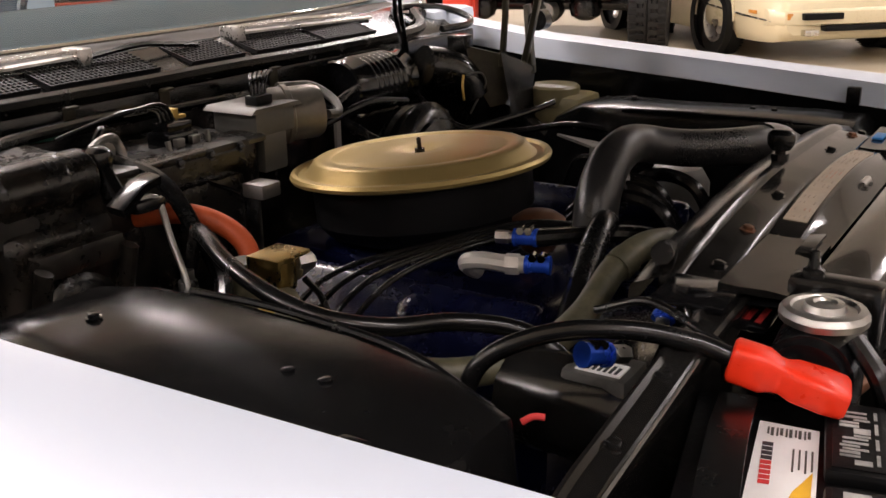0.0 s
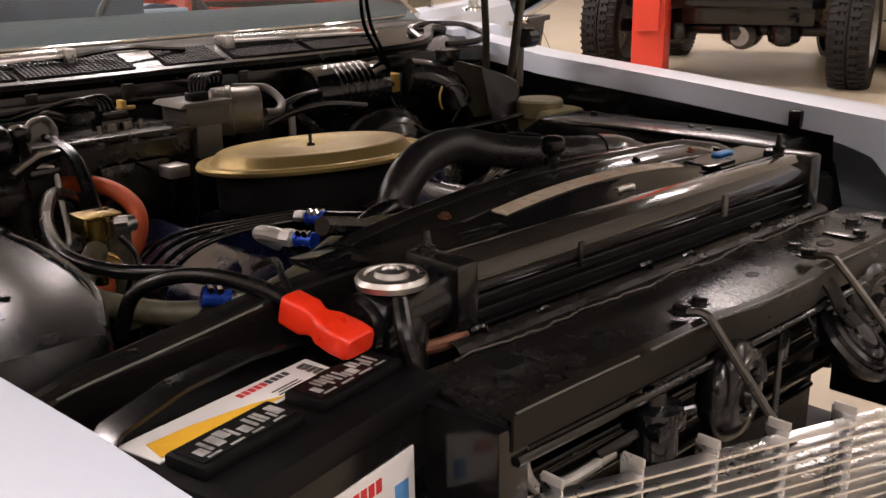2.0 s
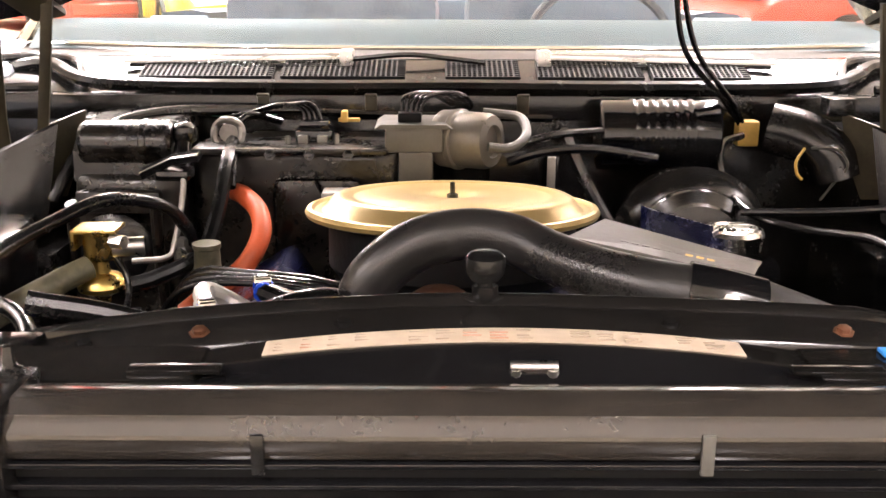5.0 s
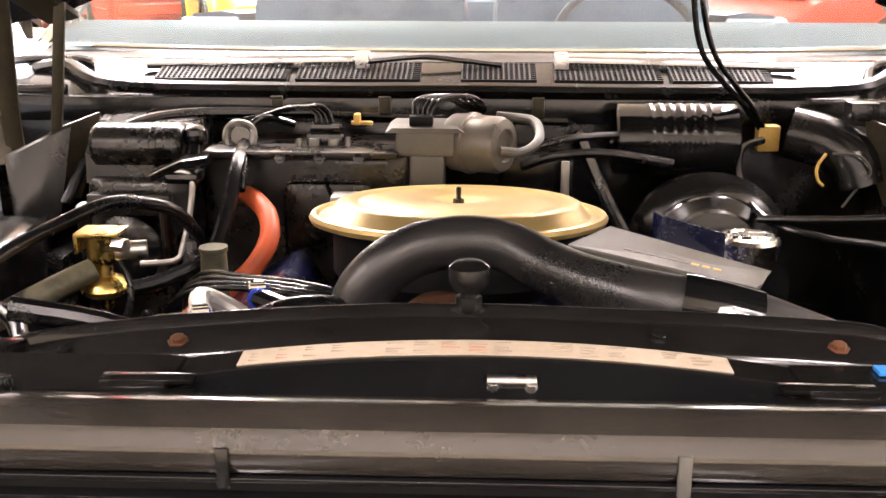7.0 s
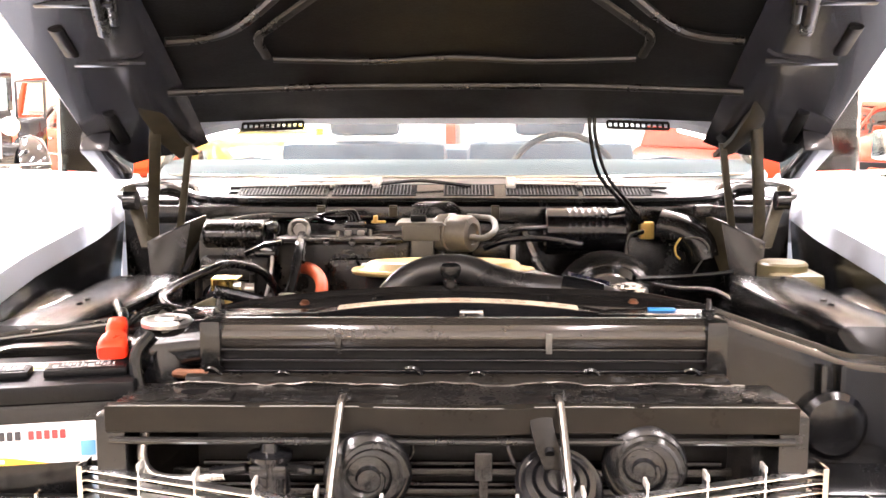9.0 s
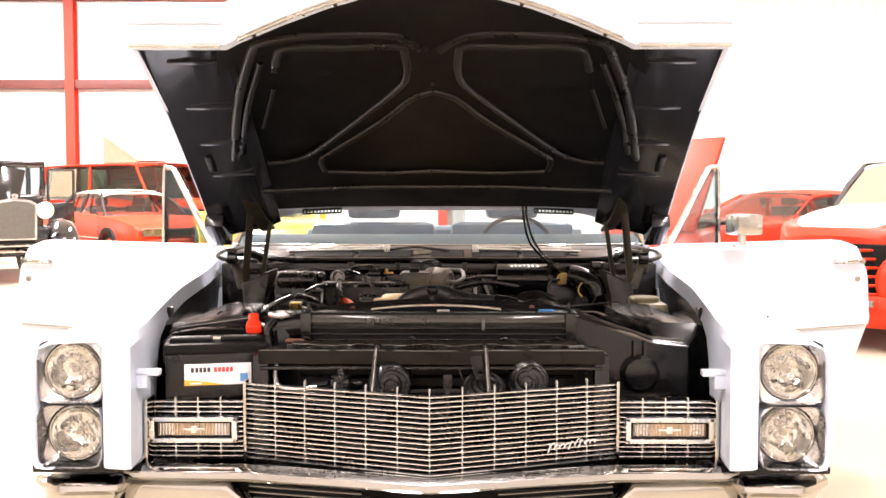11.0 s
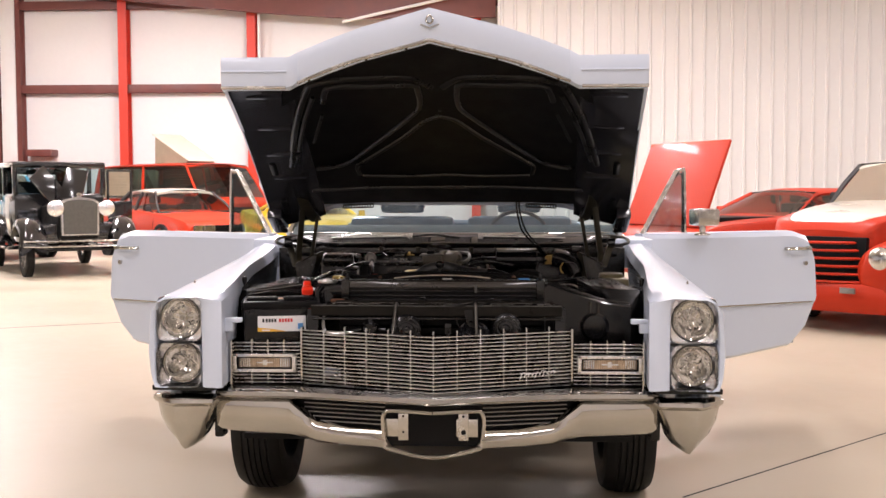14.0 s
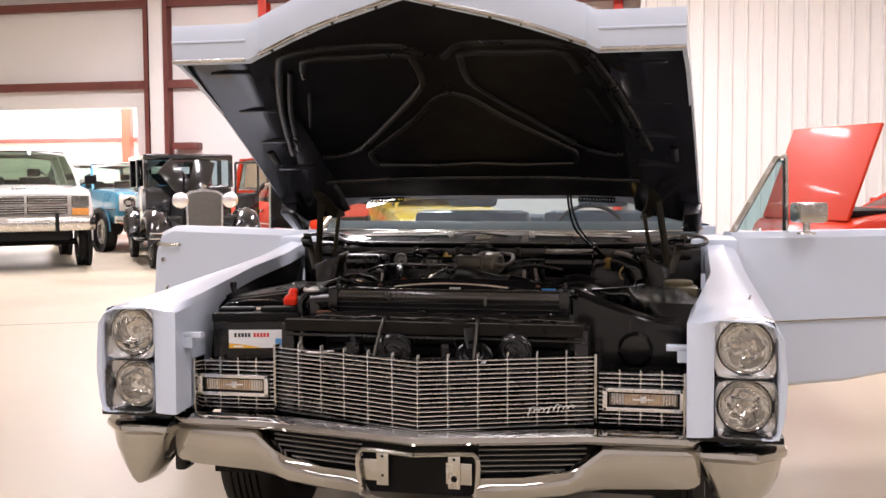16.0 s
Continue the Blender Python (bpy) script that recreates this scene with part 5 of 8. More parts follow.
loft(bm, [[(x, 0.295 + (y - 0.295) * k, 0.922 + (z - 0.922) * k) for y, z in prof] for x, k in ((-0.365, 0.9), (-0.355, 1), (0.392, 1), (0.402, 0.9))], True, True, True)
tank = bay("top_tank", bm, TANK, "satin black radiator top tank", rad)
for x, mm in ((-0.165, BLACK_DUST), (0.142, GREYPLASTIC)):
    bm = bmesh.new()
    box(bm, x - 0.0045, x + 0.0045, 0.2555, 0.26, 0.897, 0.927, 0.001)
    bay("tank_clip", bm, mm, "", car)
for x in (-0.352, 0.385):
    bm = bmesh.new()
    box(bm, x - 0.016, x + 0.016, 0.252, 0.335, 0.86, 0.946, 0.008)
    lathe(bm, [(0.010, 0.944), (0.010, 0.950), (0.006, 0.952), (0.004, 0.968), (0.001, 0.969)], Matrix.Translation((x, 0.315, 0)), 10)
    bay("tank_bracket", bm, BLACK_DUST, "", car)
bm = bmesh.new()
sweep(bm, [(-0.36, 0.295, 0.905), (-0.46, 0.29, 0.895)], 0.036, 20)
lathe(bm, [(0.036, -0.05), (0.037, 0.0), (0.03, 0.02), (0.022, 0.025), (0.022, 0.04), (0.03, 0.042)], Matrix.Translation((-0.424, 0.289, 0.892)), 24)
sweep(bm, [(-0.46, 0.29, 0.895), (-0.47, 0.29, 0.895)], 0.03, 20)
fill = bay("filler_neck", bm, BLACK, "black filler neck at the radiator's end")
bm = bmesh.new()
prof = []
seg = 40
rings = []
for r, z, w in ((0.036, 0.932, 1), (0.037, 0.938, 1), (0.034, 0.943, 1), (0.028, 0.944, 0), (0.026, 0.9415, 0), (0.018, 0.9415, 0), (0.016, 0.947, 0), (0.010, 0.948, 0), (0.008, 0.9455, 0), (0.001, 0.9455, 0)):
    rings.append([(-0.424 + r * (1 + w * (0.045 * max(0, math.cos(2 * a)) ** 6 + 0.012 * math.cos(16 * a))) * math.cos(a), 0.289 + r * (1 + w * (0.045 * max(0, math.cos(2 * a)) ** 6 + 0.012 * math.cos(16 * a))) * math.sin(a), z) for a in [2 * math.pi * k / seg for k in range(seg)]])
loft(bm, rings, True, True, True)
bay("radiator_cap", bm, STEEL, "scalloped bright metal radiator cap", fill)
hose("overflow_hose", [(-0.44, 0.26, 0.925), (-0.455, 0.235, 0.90), (-0.45, 0.225, 0.86), (-0.435, 0.23, 0.80)], 0.009, RUBBER)
hose("heater_hose", [(-0.462, 0.358, 0.886), (-0.455, 0.345, 0.884), (-0.447, 0.325, 0.878), (-0.432, 0.285, 0.870)], 0.0125, HOSE, "thick black hose beside the battery")
hose("copper_union", [(-0.434, 0.29, 0.871), (-0.42, 0.268, 0.867), (-0.39, 0.258, 0.866), (-0.355, 0.255, 0.867)], 0.0075, COPPER)
# red warning tag beside the cap
bm = bmesh.new()
box(bm, -0.402, -0.352, 0.342, 0.384, 0.898, 0.906, 0.002)
tag = bay("warning_plate", bm, BLACK_GLOSS)
for k in range(3):
    bm = bmesh.new()
    box(bm, -0.397 + 0.004 * k, -0.358 - 0.006 * (k % 2), 0.347 + 0.011 * k, 0.353 + 0.011 * k, 0.9065, 0.9072)
    bay("red_mark", bm, RED_INK, "", tag)

# upper core support, arched over the fan
SUP = [(-0.74, 0.81), (-0.62, 0.835), (-0.5, 0.878), (-0.414, 0.925), (-0.338, 0.940), (-0.262, 0.950), (-0.164, 0.9585), (-0.066, 0.964), (0.02, 0.9645), (0.117, 0.962), (0.222, 0.9585), (0.317, 0.953), (0.42, 0.932), (0.52, 0.895), (0.64, 0.855), (0.74, 0.845)]
sz = lambda x: lerp(SUP, x)
bm = bmesh.new()
rings = []
for k in range(61):
    x = -0.385 + 1.125 * k / 60
    z = sz(x)
    inner = x < 0.41
    rings.append([(x, 0.480, z - 0.045), (x, 0.478, z - 0.016), (x, 0.472, z - 0.011), (x, 0.447, z), (x, 0.441, z + 0.0015), (x, 0.436, z), (x, 0.431, z - 0.006), (x, 0.424, z - 0.0075), (x, 0.396, z - 0.012), (x, 0.391, z - 0.016), (x, 0.388, z - 0.024 if inner else z - 0.035), (x, 0.387, z - 0.03 if inner else 0.55), (x, 0.40, z - 0.03 if inner else 0.55)])
loft(bm, rings, False)
sup = bay("core_support", bm, SUPPORT, "arched glossy black radiator core support")
ARM = [(-0.76, 0.885), (-0.71, 0.899), (-0.62, 0.911), (-0.52, 0.925), (-0.44, 0.929), (-0.38, 0.930)]
bm = bmesh.new()
loft(bm, [[(x, 0.394, 0.60), (x, 0.394, z - 0.006), (x, 0.391, z), (x, 0.387, z + 0.001), (x, 0.383, z - 0.003), (x, 0.370, z - 0.004), (x, 0.364, z - 0.002), (x, 0.361, z - 0.005), (x, 0.360, z - 0.012), (x, 0.372, z - 0.05), (x, 0.374, 0.60)] for x, z in [(-0.76 + 0.02 * k, lerp(ARM, -0.76 + 0.02 * k)) for k in range(20)]], False)
arm = bay("support_arm", bm, SUPPORT, "black steel arm of the core support behind the battery", sup)
bm = bmesh.new()
box(bm, -0.445, -0.372, 0.368, 0.436, 0.926, 0.933, 0.003)
bolt(bm, (-0.415, 0.40, 0.933), 0.010, 0.003)
bay("joint_plate", bm, BLACK_GLOSS, "", sup)
bm = bmesh.new()
sweep(bm, [(-0.74, 0.3605, 0.8885), (-0.71, 0.3605, 0.894), (-0.62, 0.3605, 0.906), (-0.53, 0.3605, 0.919)], 0.0016, 6, 4)
bay("worn_edge", bm, GREYPLASTIC, "", sup)
for x in (-0.66, -0.56, -0.49):
    bm = bmesh.new()
    bolt(bm, (x, 0.377, lerp(ARM, x) - 0.004), 0.0055, 0.004)
    bay("bolt", bm, BLACK_DUST, "", sup)
bm = bmesh.new()
loft(bm, [[(x, 0.328, 0.926), (x, 0.345, 0.924), (x, 0.37, 0.922), (x, 0.392, 0.924)] for x in (-0.40, -0.2, 0, 0.2, 0.42)], False)
bay("air_baffle", bm, BLACK_GLOSS, "", sup)
# arched shelf behind the open mouth over the radiator
lz = lambda x: 0.9535 - 0.34 * (x - 0.01) ** 2
bm = bmesh.new()
loft(bm, [[(x, 0.389, lz(x) + 0.001), (x, 0.372, lz(x)), (x, 0.3585, lz(x) - 0.0005), (x, 0.3555, lz(x) - 0.003), (x, 0.357, lz(x) - 0.006), (x, 0.386, lz(x) - 0.008)] for x in [-0.262 + 0.0181 * k for k in range(30)]], False)
bay("arched_shelf", bm, SUPPORT, "satin black arched shelf carrying a label", sup)
bm = bmesh.new()
loft(bm, [[(x, 0.386, max(0.92, lz(x) - 0.006)), (x, 0.386, 0.918)] for x in [-0.262 + 0.0181 * k for k in range(30)]], False)
bay("mouth_backing", bm, MATT, "", sup)
bm = bmesh.new()
loft(bm, [[(x, 0.3565, lz(x) - 0.002), (x, 0.350, lz(x) - 0.006), (x, 0.340, 0.93 + 0.35 * (lz(x) - 0.93)), (x, 0.327, 0.929)] for x in [-0.25 + 0.0173 * k for k in range(30)]], False)
bay("curved_sheet", bm, BLACK_GLOSS, "glossy black sheet curving down to the radiator tank", sup)
for s, x0, x1 in ((-1, -0.395, -0.225), (1, 0.245, 0.41)):
    bm = bmesh.new()
    loft(bm, [[(x, y, z) for y, z in ((0.326, 0.936), (0.345, 0.938), (0.372, 0.937), (0.389, 0.938), (0.389, 0.931), (0.326, 0.931))] for x in (x0, (x0 + x1) / 2, x1)], True, True, True)
    box(bm, *((x1 - 0.05, x1 + 0.02) if s < 0 else (x0 - 0.02, x0 + 0.05)), 0.335, 0.35, 0.937, 0.9405, 0.001)
    bay("baffle_flap", bm, SUPPORT, "", sup)
bm = bmesh.new()
loft(bm, [[(x, 0.3865, lz(x) + 0.0022), (x, 0.372, lz(x) + 0.0014), (x, 0.3615, lz(x) + 0.0008), (x, 0.3615, lz(x) - 0.0002), (x, 0.3865, lz(x) + 0.0006)] for x in [-0.178 + 0.0187 * k for k in range(21)]], True, True, True)
tagl = bay("data_label", bm, CREAM_LABEL, "long yellowed paper label with faded print", sup)
for k in range(17):
    x = -0.17 + 0.021 * k
    if k in (4, 10, 14):
        continue
    for j, y in enumerate((0.366, 0.3715, 0.377, 0.3815)):
        if (k + j) % 4 == 3:
            continue
        bm = bmesh.new()
        w = 0.009 + 0.007 * random.random()
        zb = lz(x) + 0.0014 + (y - 0.3615) * 0.03
        box(bm, x, x + w, y, y + 0.0011, zb - 0.0006, zb + 0.0005)
        bay("print_bar", bm, FADED_RED if k in (1, 7, 8) and j < 3 else FADED_INK, "", tagl)
for x in (-0.236, -0.118, 0.147, 0.288, -0.33, 0.36):
    bm = bmesh.new()
    bolt(bm, (x, 0.408, sz(x) - 0.0105), 0.006, 0.005, (0, -0.2, 1))
    bay("bolt", bm, COPPER if x in (-0.236, 0.288) else BLACK_DUST, "rusty bolt head" if x in (-0.236, 0.288) else "", sup)
bm = bmesh.new()
box(bm, 0.013, 0.047, 0.345, 0.352, 0.923, 0.943, 0.003)
for q in (0.016, 0.044):
    cyl(bm, (q, 0.34, 0.927), (q, 0.34, 0.94), 0.005, None, 10)
cyl(bm, (0.012, 0.342, 0.941), (0.048, 0.342, 0.941), 0.005, None, 12)
bay("latch_eye", bm, STEEL, "small bright latch eye")
bm = bmesh.new()
box(bm, 0.306, 0.348, 0.369, 0.384, 0.938, 0.9415, 0.001)
bay("tape_tab", bm, BLUE_TAPE, "strip of bright blue tape", sup)
bm = bmesh.new()
lathe(bm, [(0.006, 0.955), (0.0065, 0.985), (0.012, 0.987), (0.016, 0.993), (0.017, 1.0), (0.0165, 1.007), (0.012, 1.011), (0.004, 1.012)], Matrix.Translation((-0.003, 0.438, -0.008)), 20)
lathe(bm, [(0.011, 0.972), (0.011, 0.982)], Matrix.Translation((-0.003, 0.438, -0.008)), 6)
bay("hood_stop", bm, RUBBER, "round rubber hood stop on a threaded stem")
# side closing panels
for s in (1, -1):
    bm = bmesh.new()
    box(bm, *sorted((s * 0.46, s * 0.74)), 0.40, 0.41, 0.5, 0.84, 0.003)
    bay("side_baffle", bm, BLACK, "", sup)
bm = bmesh.new()
lathe(bm, [(0.055, 0), (0.055, 0.02), (0.045, 0.03), (0.02, 0.032), (0.001, 0.032)], Matrix.Translation((0.60, 0.39, 0.755)) @ pose(0, 0, 0, 90, 0, 0), 24)
box(bm, 0.58, 0.588, 0.372, 0.385, 0.80, 0.85)
box(bm, 0.61, 0.618, 0.372, 0.385, 0.80, 0.85)
bay("vacuum_tank", bm, BLACK, "round black canister on the side baffle")
bm = bmesh.new()
box(bm, 0.50, 0.735, 0.25, 0.39, 0.56, 0.69, 0.012)
bay("battery_side_duct", bm, BLACK, "black sheet metal air duct")

# fan, pulleys and engine
bm = bmesh.new()
box(bm, -0.26, 0.26, 0.62, 1.2, 0.42, 0.70, 0.03)
box(bm, -0.16, 0.16, 0.70, 1.15, 0.70, 0.80, 0.03)
eng = bay("engine", bm, BLUE_ENGINE, "dark blue eight-cylinder engine block")
for s in (1, -1):
    bm = bmesh.new()
    box(bm, -0.065, 0.065, 0.63, 1.1, -0.04, 0.045, 0.022, Matrix.Translation((s * 0.285, 0, 0.755)) @ pose(0, 0, 0, 0, s * 32, 0), 3)
    vc = bay("valve_cover", bm, BLUE_ENGINE, "glossy dark blue valve cover", eng)
    bm = bmesh.new()
    lathe(bm, [(0.022, 0), (0.022, 0.01), (0.016, 0.014), (0.004, 0.015)], Matrix.Translation((s * 0.31, 0.78, 0.80)) @ pose(0, 0, 0, 0, s * 32, 0), 18)
    bay("oil_boss", bm, BLUE_ENGINE, "", eng)
    for k in range(4):
        hose("spark_lead", [(s * 0.40, 0.83 + 0.035 * k, 0.73), (s * 0.388, 0.82 + 0.03 * k, 0.80), (s * 0.345, 0.79 + 0.026 * k, 0.85), (s * 0.27, 0.75 + 0.014 * k, 0.872), (s * 0.16, 0.70 + 0.004 * k, 0.876 + 0.003 * k), (s * 0.05, 0.66, 0.86)], 0.0038, RUBBER, "", eng)
bm = bmesh.new()
for z, r, w, y in ((0.60, 0.09, 0.02, 0.56), (0.76, 0.07, 0.02, 0.555), (0.66, 0.06, 0.025, 0.53)):
    lathe(bm, [(r * 0.5, -w), (r, -w), (r * 0.93, -w * 0.4), (r * 0.93, w * 0.4), (r, w), (r * 0.5, w)], Matrix.Translation((0.03, y, z)) @ pose(0, 0, 0, 90, 0, 0), 28)
bay("pulley", bm, BLACK, "", eng)
for k in range(5):
    a = 2 * math.pi * k / 5 + 0.3
    bm = bmesh.new()
    box(bm, -0.04, 0.04, -0.004, 0.004, 0.05, 0.22, 0.002, Matrix.Translation((0.03, 0.50, 0.70)) @ pose(0, 0, 0, 0, math.degrees(a), 0) @ pose(0, 0, 0, 0, 0, 25))
    bay("fan_blade", bm, BLACK_DUST, "", eng)
for x, y, r in ((0.07, 0.66, 0.035), (0.12, 0.68, 0.03), (0.17, 0.70, 0.032), (0.22, 0.66, 0.03)):
    bm = bmesh.new()
    sweep(bm, [(x, y - 0.08, 0.80), (x, y - 0.04, 0.86), (x, y + 0.03, 0.865), (x, y + 0.1, 0.80)], 0.011, 8)
    bay("accessory_hose", bm, BLACK, "", eng)
bm = bmesh.new()
lathe(bm, [(0.02, 0.86), (0.034, 0.885), (0.034, 0.905), (0.022, 0.914), (0.001, 0.916)], Matrix.Translation((-0.04, 0.75, -0.05)) @ Matrix.Diagonal((1.1, 1.1, 1, 1)), 24)
bay("thermostat_cap", bm, COPPER, "", eng)

# air cleaner
AC = Matrix.Translation((-0.023, 0.958, 0.927)) @ pose(0, 0, 0, -5.5, 0, 0) @ Matrix.Translation((0, 0, -0.928))
bm = bmesh.new()
lathe(bm, [(0.10, 0.80), (0.15, 0.82), (0.165, 0.84), (0.165, 0.898), (0.182, 0.903), (0.182, 0.908)], AC, 48)
ac = bay("air_cleaner", bm, MATT, "round air cleaner with a gold lid")
bm = bmesh.new()
lathe(bm, [(0.186, 0.902), (0.194, 0.905), (0.196, 0.910), (0.193, 0.915), (0.187, 0.916), (0.183, 0.912), (0.174, 0.912), (0.170, 0.9145), (0.160, 0.9275), (0.155, 0.930), (0.139, 0.9305), (0.134, 0.9285), (0.129, 0.9285), (0.124, 0.930), (0.06, 0.931), (0.03, 0.929), (0.022, 0.925), (0.012, 0.924), (0.001, 0.924)], AC, 64)
lid = bay("lid", bm, GOLD, "gold painted air cleaner lid", ac, 28)
bm = bmesh.new()
lathe(bm, [(0.0075, 0.924), (0.0075, 0.931), (0.0035, 0.932), (0.0035, 0.946), (0.001, 0.947)], AC, 6)
bay("wing_nut", bm, BLACK_DUST, "", lid)
# upper radiator hose with the lower bypass
HOSE_LINE = [(0.41, 0.475, 0.868), (0.37, 0.485, 0.885), (0.325, 0.495, 0.902), (0.28, 0.50, 0.918), (0.235, 0.504, 0.933), (0.18, 0.512, 0.942), (0.14, 0.535, 0.944), (0.10, 0.57, 0.946), (0.066, 0.604, 0.951), (0.036, 0.63, 0.959), (0.0, 0.637, 0.9635), (-0.036, 0.637, 0.960), (-0.064, 0.637, 0.951), (-0.090, 0.635, 0.935), (-0.111, 0.632, 0.913), (-0.121, 0.63, 0.888), (-0.124, 0.63, 0.86)]
hose("upper_radiator_hose", HOSE_LINE, lambda u: 0.027 + 0.0012 * math.sin(9 * u), HOSE, "thick curved black radiator hose", None, 24, 8)
bm = bmesh.new()
sweep(bm, [(0.183, 0.511, 0.942), (0.215, 0.506, 0.937), (0.248, 0.503, 0.929)], 0.0305, 24)
clamp = bay("hose_clamp", bm, BLACK_GLOSS, "wide black hose clamp")
bm = bmesh.new()
bolt(bm, (0.216, 0.478, 0.945), 0.006, 0.008, (0, -1, 0.3))
bay("clamp_screw", bm, STEEL, "", clamp)
hose("bypass_hose", [(-0.12, 0.615, 0.89), (-0.165, 0.60, 0.90), (-0.22, 0.59, 0.885), (-0.30, 0.575, 0.84), (-0.36, 0.565, 0.79)], 0.0165, RUBBER, "", None, 14)
hose("old_coolant_hose", [(-0.20, 0.505, 0.905), (-0.255, 0.515, 0.912), (-0.305, 0.528, 0.897), (-0.37, 0.535, 0.865), (-0.44, 0.555, 0.845), (-0.50, 0.60, 0.84), (-0.545, 0.67, 0.846), (-0.56, 0.74, 0.85)], 0.0155, OLD_HOSE, "weathered brown-green hose", None, 14)
bm = bmesh.new()
cyl(bm, (-0.283, 0.521, 0.906), (-0.299, 0.526, 0.899), 0.0178, None, 18)
bay("hose_clip", bm, OLD_HOSE)


# air-conditioning fittings: blue clamps, white and silver unions
def fitting(p, d, clamp=True, nut=STEEL, big=0.0085):
    p, d = Vector(p), Vector(d).normalized()
    bm = bmesh.new()
    cyl(bm, p, p + d * 0.016, big, None, 6)
    cyl(bm, p + d * 0.016, p + d * 0.022, big * 0.8, None, 14)
    f = bay("pipe_union", bm, nut, "hexagonal pipe union with blue clamp")
    if clamp:
        bm = bmesh.new()
        cyl(bm, p + d * 0.022, p + d * 0.052, 0.0095, None, 16)
        for k in (0.023, 0.048):
            cyl(bm, p + d * k, p + d * (k + 0.004), 0.0115, None, 16)
        bay("blue_clamp", bm, BLUE_ANOD, "bright blue anodised hose clamp", f)
        bm = bmesh.new()
        q = d.cross(Vector((0, 0, 1))).normalized()
        for k in (0.032, 0.042):
            c = p + d * k + Vector((0, 0, 0.0105))
            cyl(bm, c - q * 0.008, c + q * 0.008, 0.0035, None, 8)
            cyl(bm, c + q * 0.008, c + q * 0.0095, 0.005, None, 6)
        bay("clamp_screw", bm, CHROME, "", f)
    return f


fitting((-0.237, 0.708, 0.889), (0.2, -0.97, 0.05))
fitting((-0.292, 0.665, 0.878), (0.3, -0.95, 0.02), True, CAP_NYLON, 0.0125)
fitting((-0.425, 0.432, 0.882), (0.75, 0.1, 0.62))
fitting((-0.495, 0.435, 0.895), (-0.75, 0.35, 0.2))
hose("white_pipe_elbow", [(-0.292, 0.665, 0.878), (-0.30, 0.69, 0.880), (-0.298, 0.712, 0.875), (-0.28, 0.722, 0.862), (-0.26, 0.722, 0.85)], 0.0105, CAP_NYLON, "pale cast pipe elbow")
hose("ac_hose", [(-0.228, 0.664, 0.891), (-0.15, 0.60, 0.885), (-0.15, 0.54, 0.89), (-0.22, 0.48, 0.90), (-0.32, 0.465, 0.935), (-0.39, 0.445, 0.955)], 0.011, RUBBER)
# Body painted black for the bay's shade; a pale box marks its lit end.
bm = bmesh.new()
lathe(bm, [(0.02, -0.09), (0.06, -0.09), (0.062, -0.06), (0.062, 0.06), (0.055, 0.09), (0.02, 0.09)], Matrix.Translation((-0.455, 0.505, 0.81)) @ pose(0, 0, 0, 90, 0, 0) @ Matrix.Diagonal((0.72, 0.82, 0.7, 1)), 28)
comp = bay("compressor", bm, BLACK_DUST, "bare cast compressor with a paper label")
bm = bmesh.new()
box(bm, -0.476, -0.450, 0.448, 0.492, 0.8600, 0.8616)
bay("maker_label", bm, WHITE_LABEL, "", comp)
for k in range(7):
    bm = bmesh.new()
    box(bm, -0.473, -0.459 + 0.002 * (k % 3), 0.452 + 0.0055 * k, 0.455 + 0.0055 * k, 0.8617, 0.8622)
    bay("print_bar", bm, DARK_INK, "", comp)

bm = bmesh.new()
box(bm, -0.482, -0.425, 0.440, 0.505, 0.80, 0.8598, 0.006)
bay("compressor_lit_end", bm, PLATE, "", comp)
hose("red_wire", [(-0.600, 0.482, 0.864), (-0.595, 0.474, 0.869), (-0.590, 0.466, 0.868)], 0.003, RED_INK, "short red cable below the battery lead")

# firewall equipment, passenger side: heater and blower case
bm = bmesh.new()
box(bm, -0.60, -0.43, 1.15, 1.37, 0.62, 0.915, 0.03, None, 4)
prism(bm, [(1.16, 0.90), (1.165, 0.945), (1.20, 0.975), (1.36, 0.985), (1.36, 0.90)], -0.598, -0.445, "x")
htr = bay("blower_case", bm, GRIME, "dusty black heater blower case on the firewall")
bm = bmesh.new()
lathe(bm, [(0.015, -0.075), (0.03, -0.073), (0.035, -0.066), (0.035, 0.02), (0.037, 0.022), (0.037, 0.03), (0.035, 0.032), (0.035, 0.062), (0.030, 0.068), (0.012, 0.07)], Matrix.Translation((-0.515, 1.185, 0.955)) @ pose(0, 0, 0, 0, 90, 0), 32)
bay("blower_barrel", bm, GRIME, "grimy black tubular edge of the blower case", htr)
for xx in (-0.585, -0.46):
    bm = bmesh.new()
    sweep(bm, [(xx, 1.10, 0.88), (xx - 0.004, 1.115, 0.80), (xx, 1.12, 0.70)], 0.014, 10, 5, None, 0.6)
    bay("corner_rib", bm, GRIME, "", htr)
for z, y in ((0.86, 1.122), (0.76, 1.122)):
    bm = bmesh.new()
    box(bm, -0.585, -0.455, y - 0.012, y + 0.012, z, z + 0.035, 0.01)
    bay("pressed_rib", bm, GRIME, "", htr)
bm = bmesh.new()
lathe(bm, [(0.06, 0), (0.06, 0.02), (0.045, 0.03), (0.001, 0.03)], Matrix.Translation((-0.53, 1.135, 0.80)) @ pose(0, 0, 0, 90, 0, 0), 24)
bay("motor_cover", bm, BLACK, "", htr)
bm = bmesh.new()
box(bm, -0.64, -0.56, 1.29, 1.35, 0.90, 0.98, 0.02)
bay("duct", bm, GRIME, "", htr)
bm = bmesh.new()
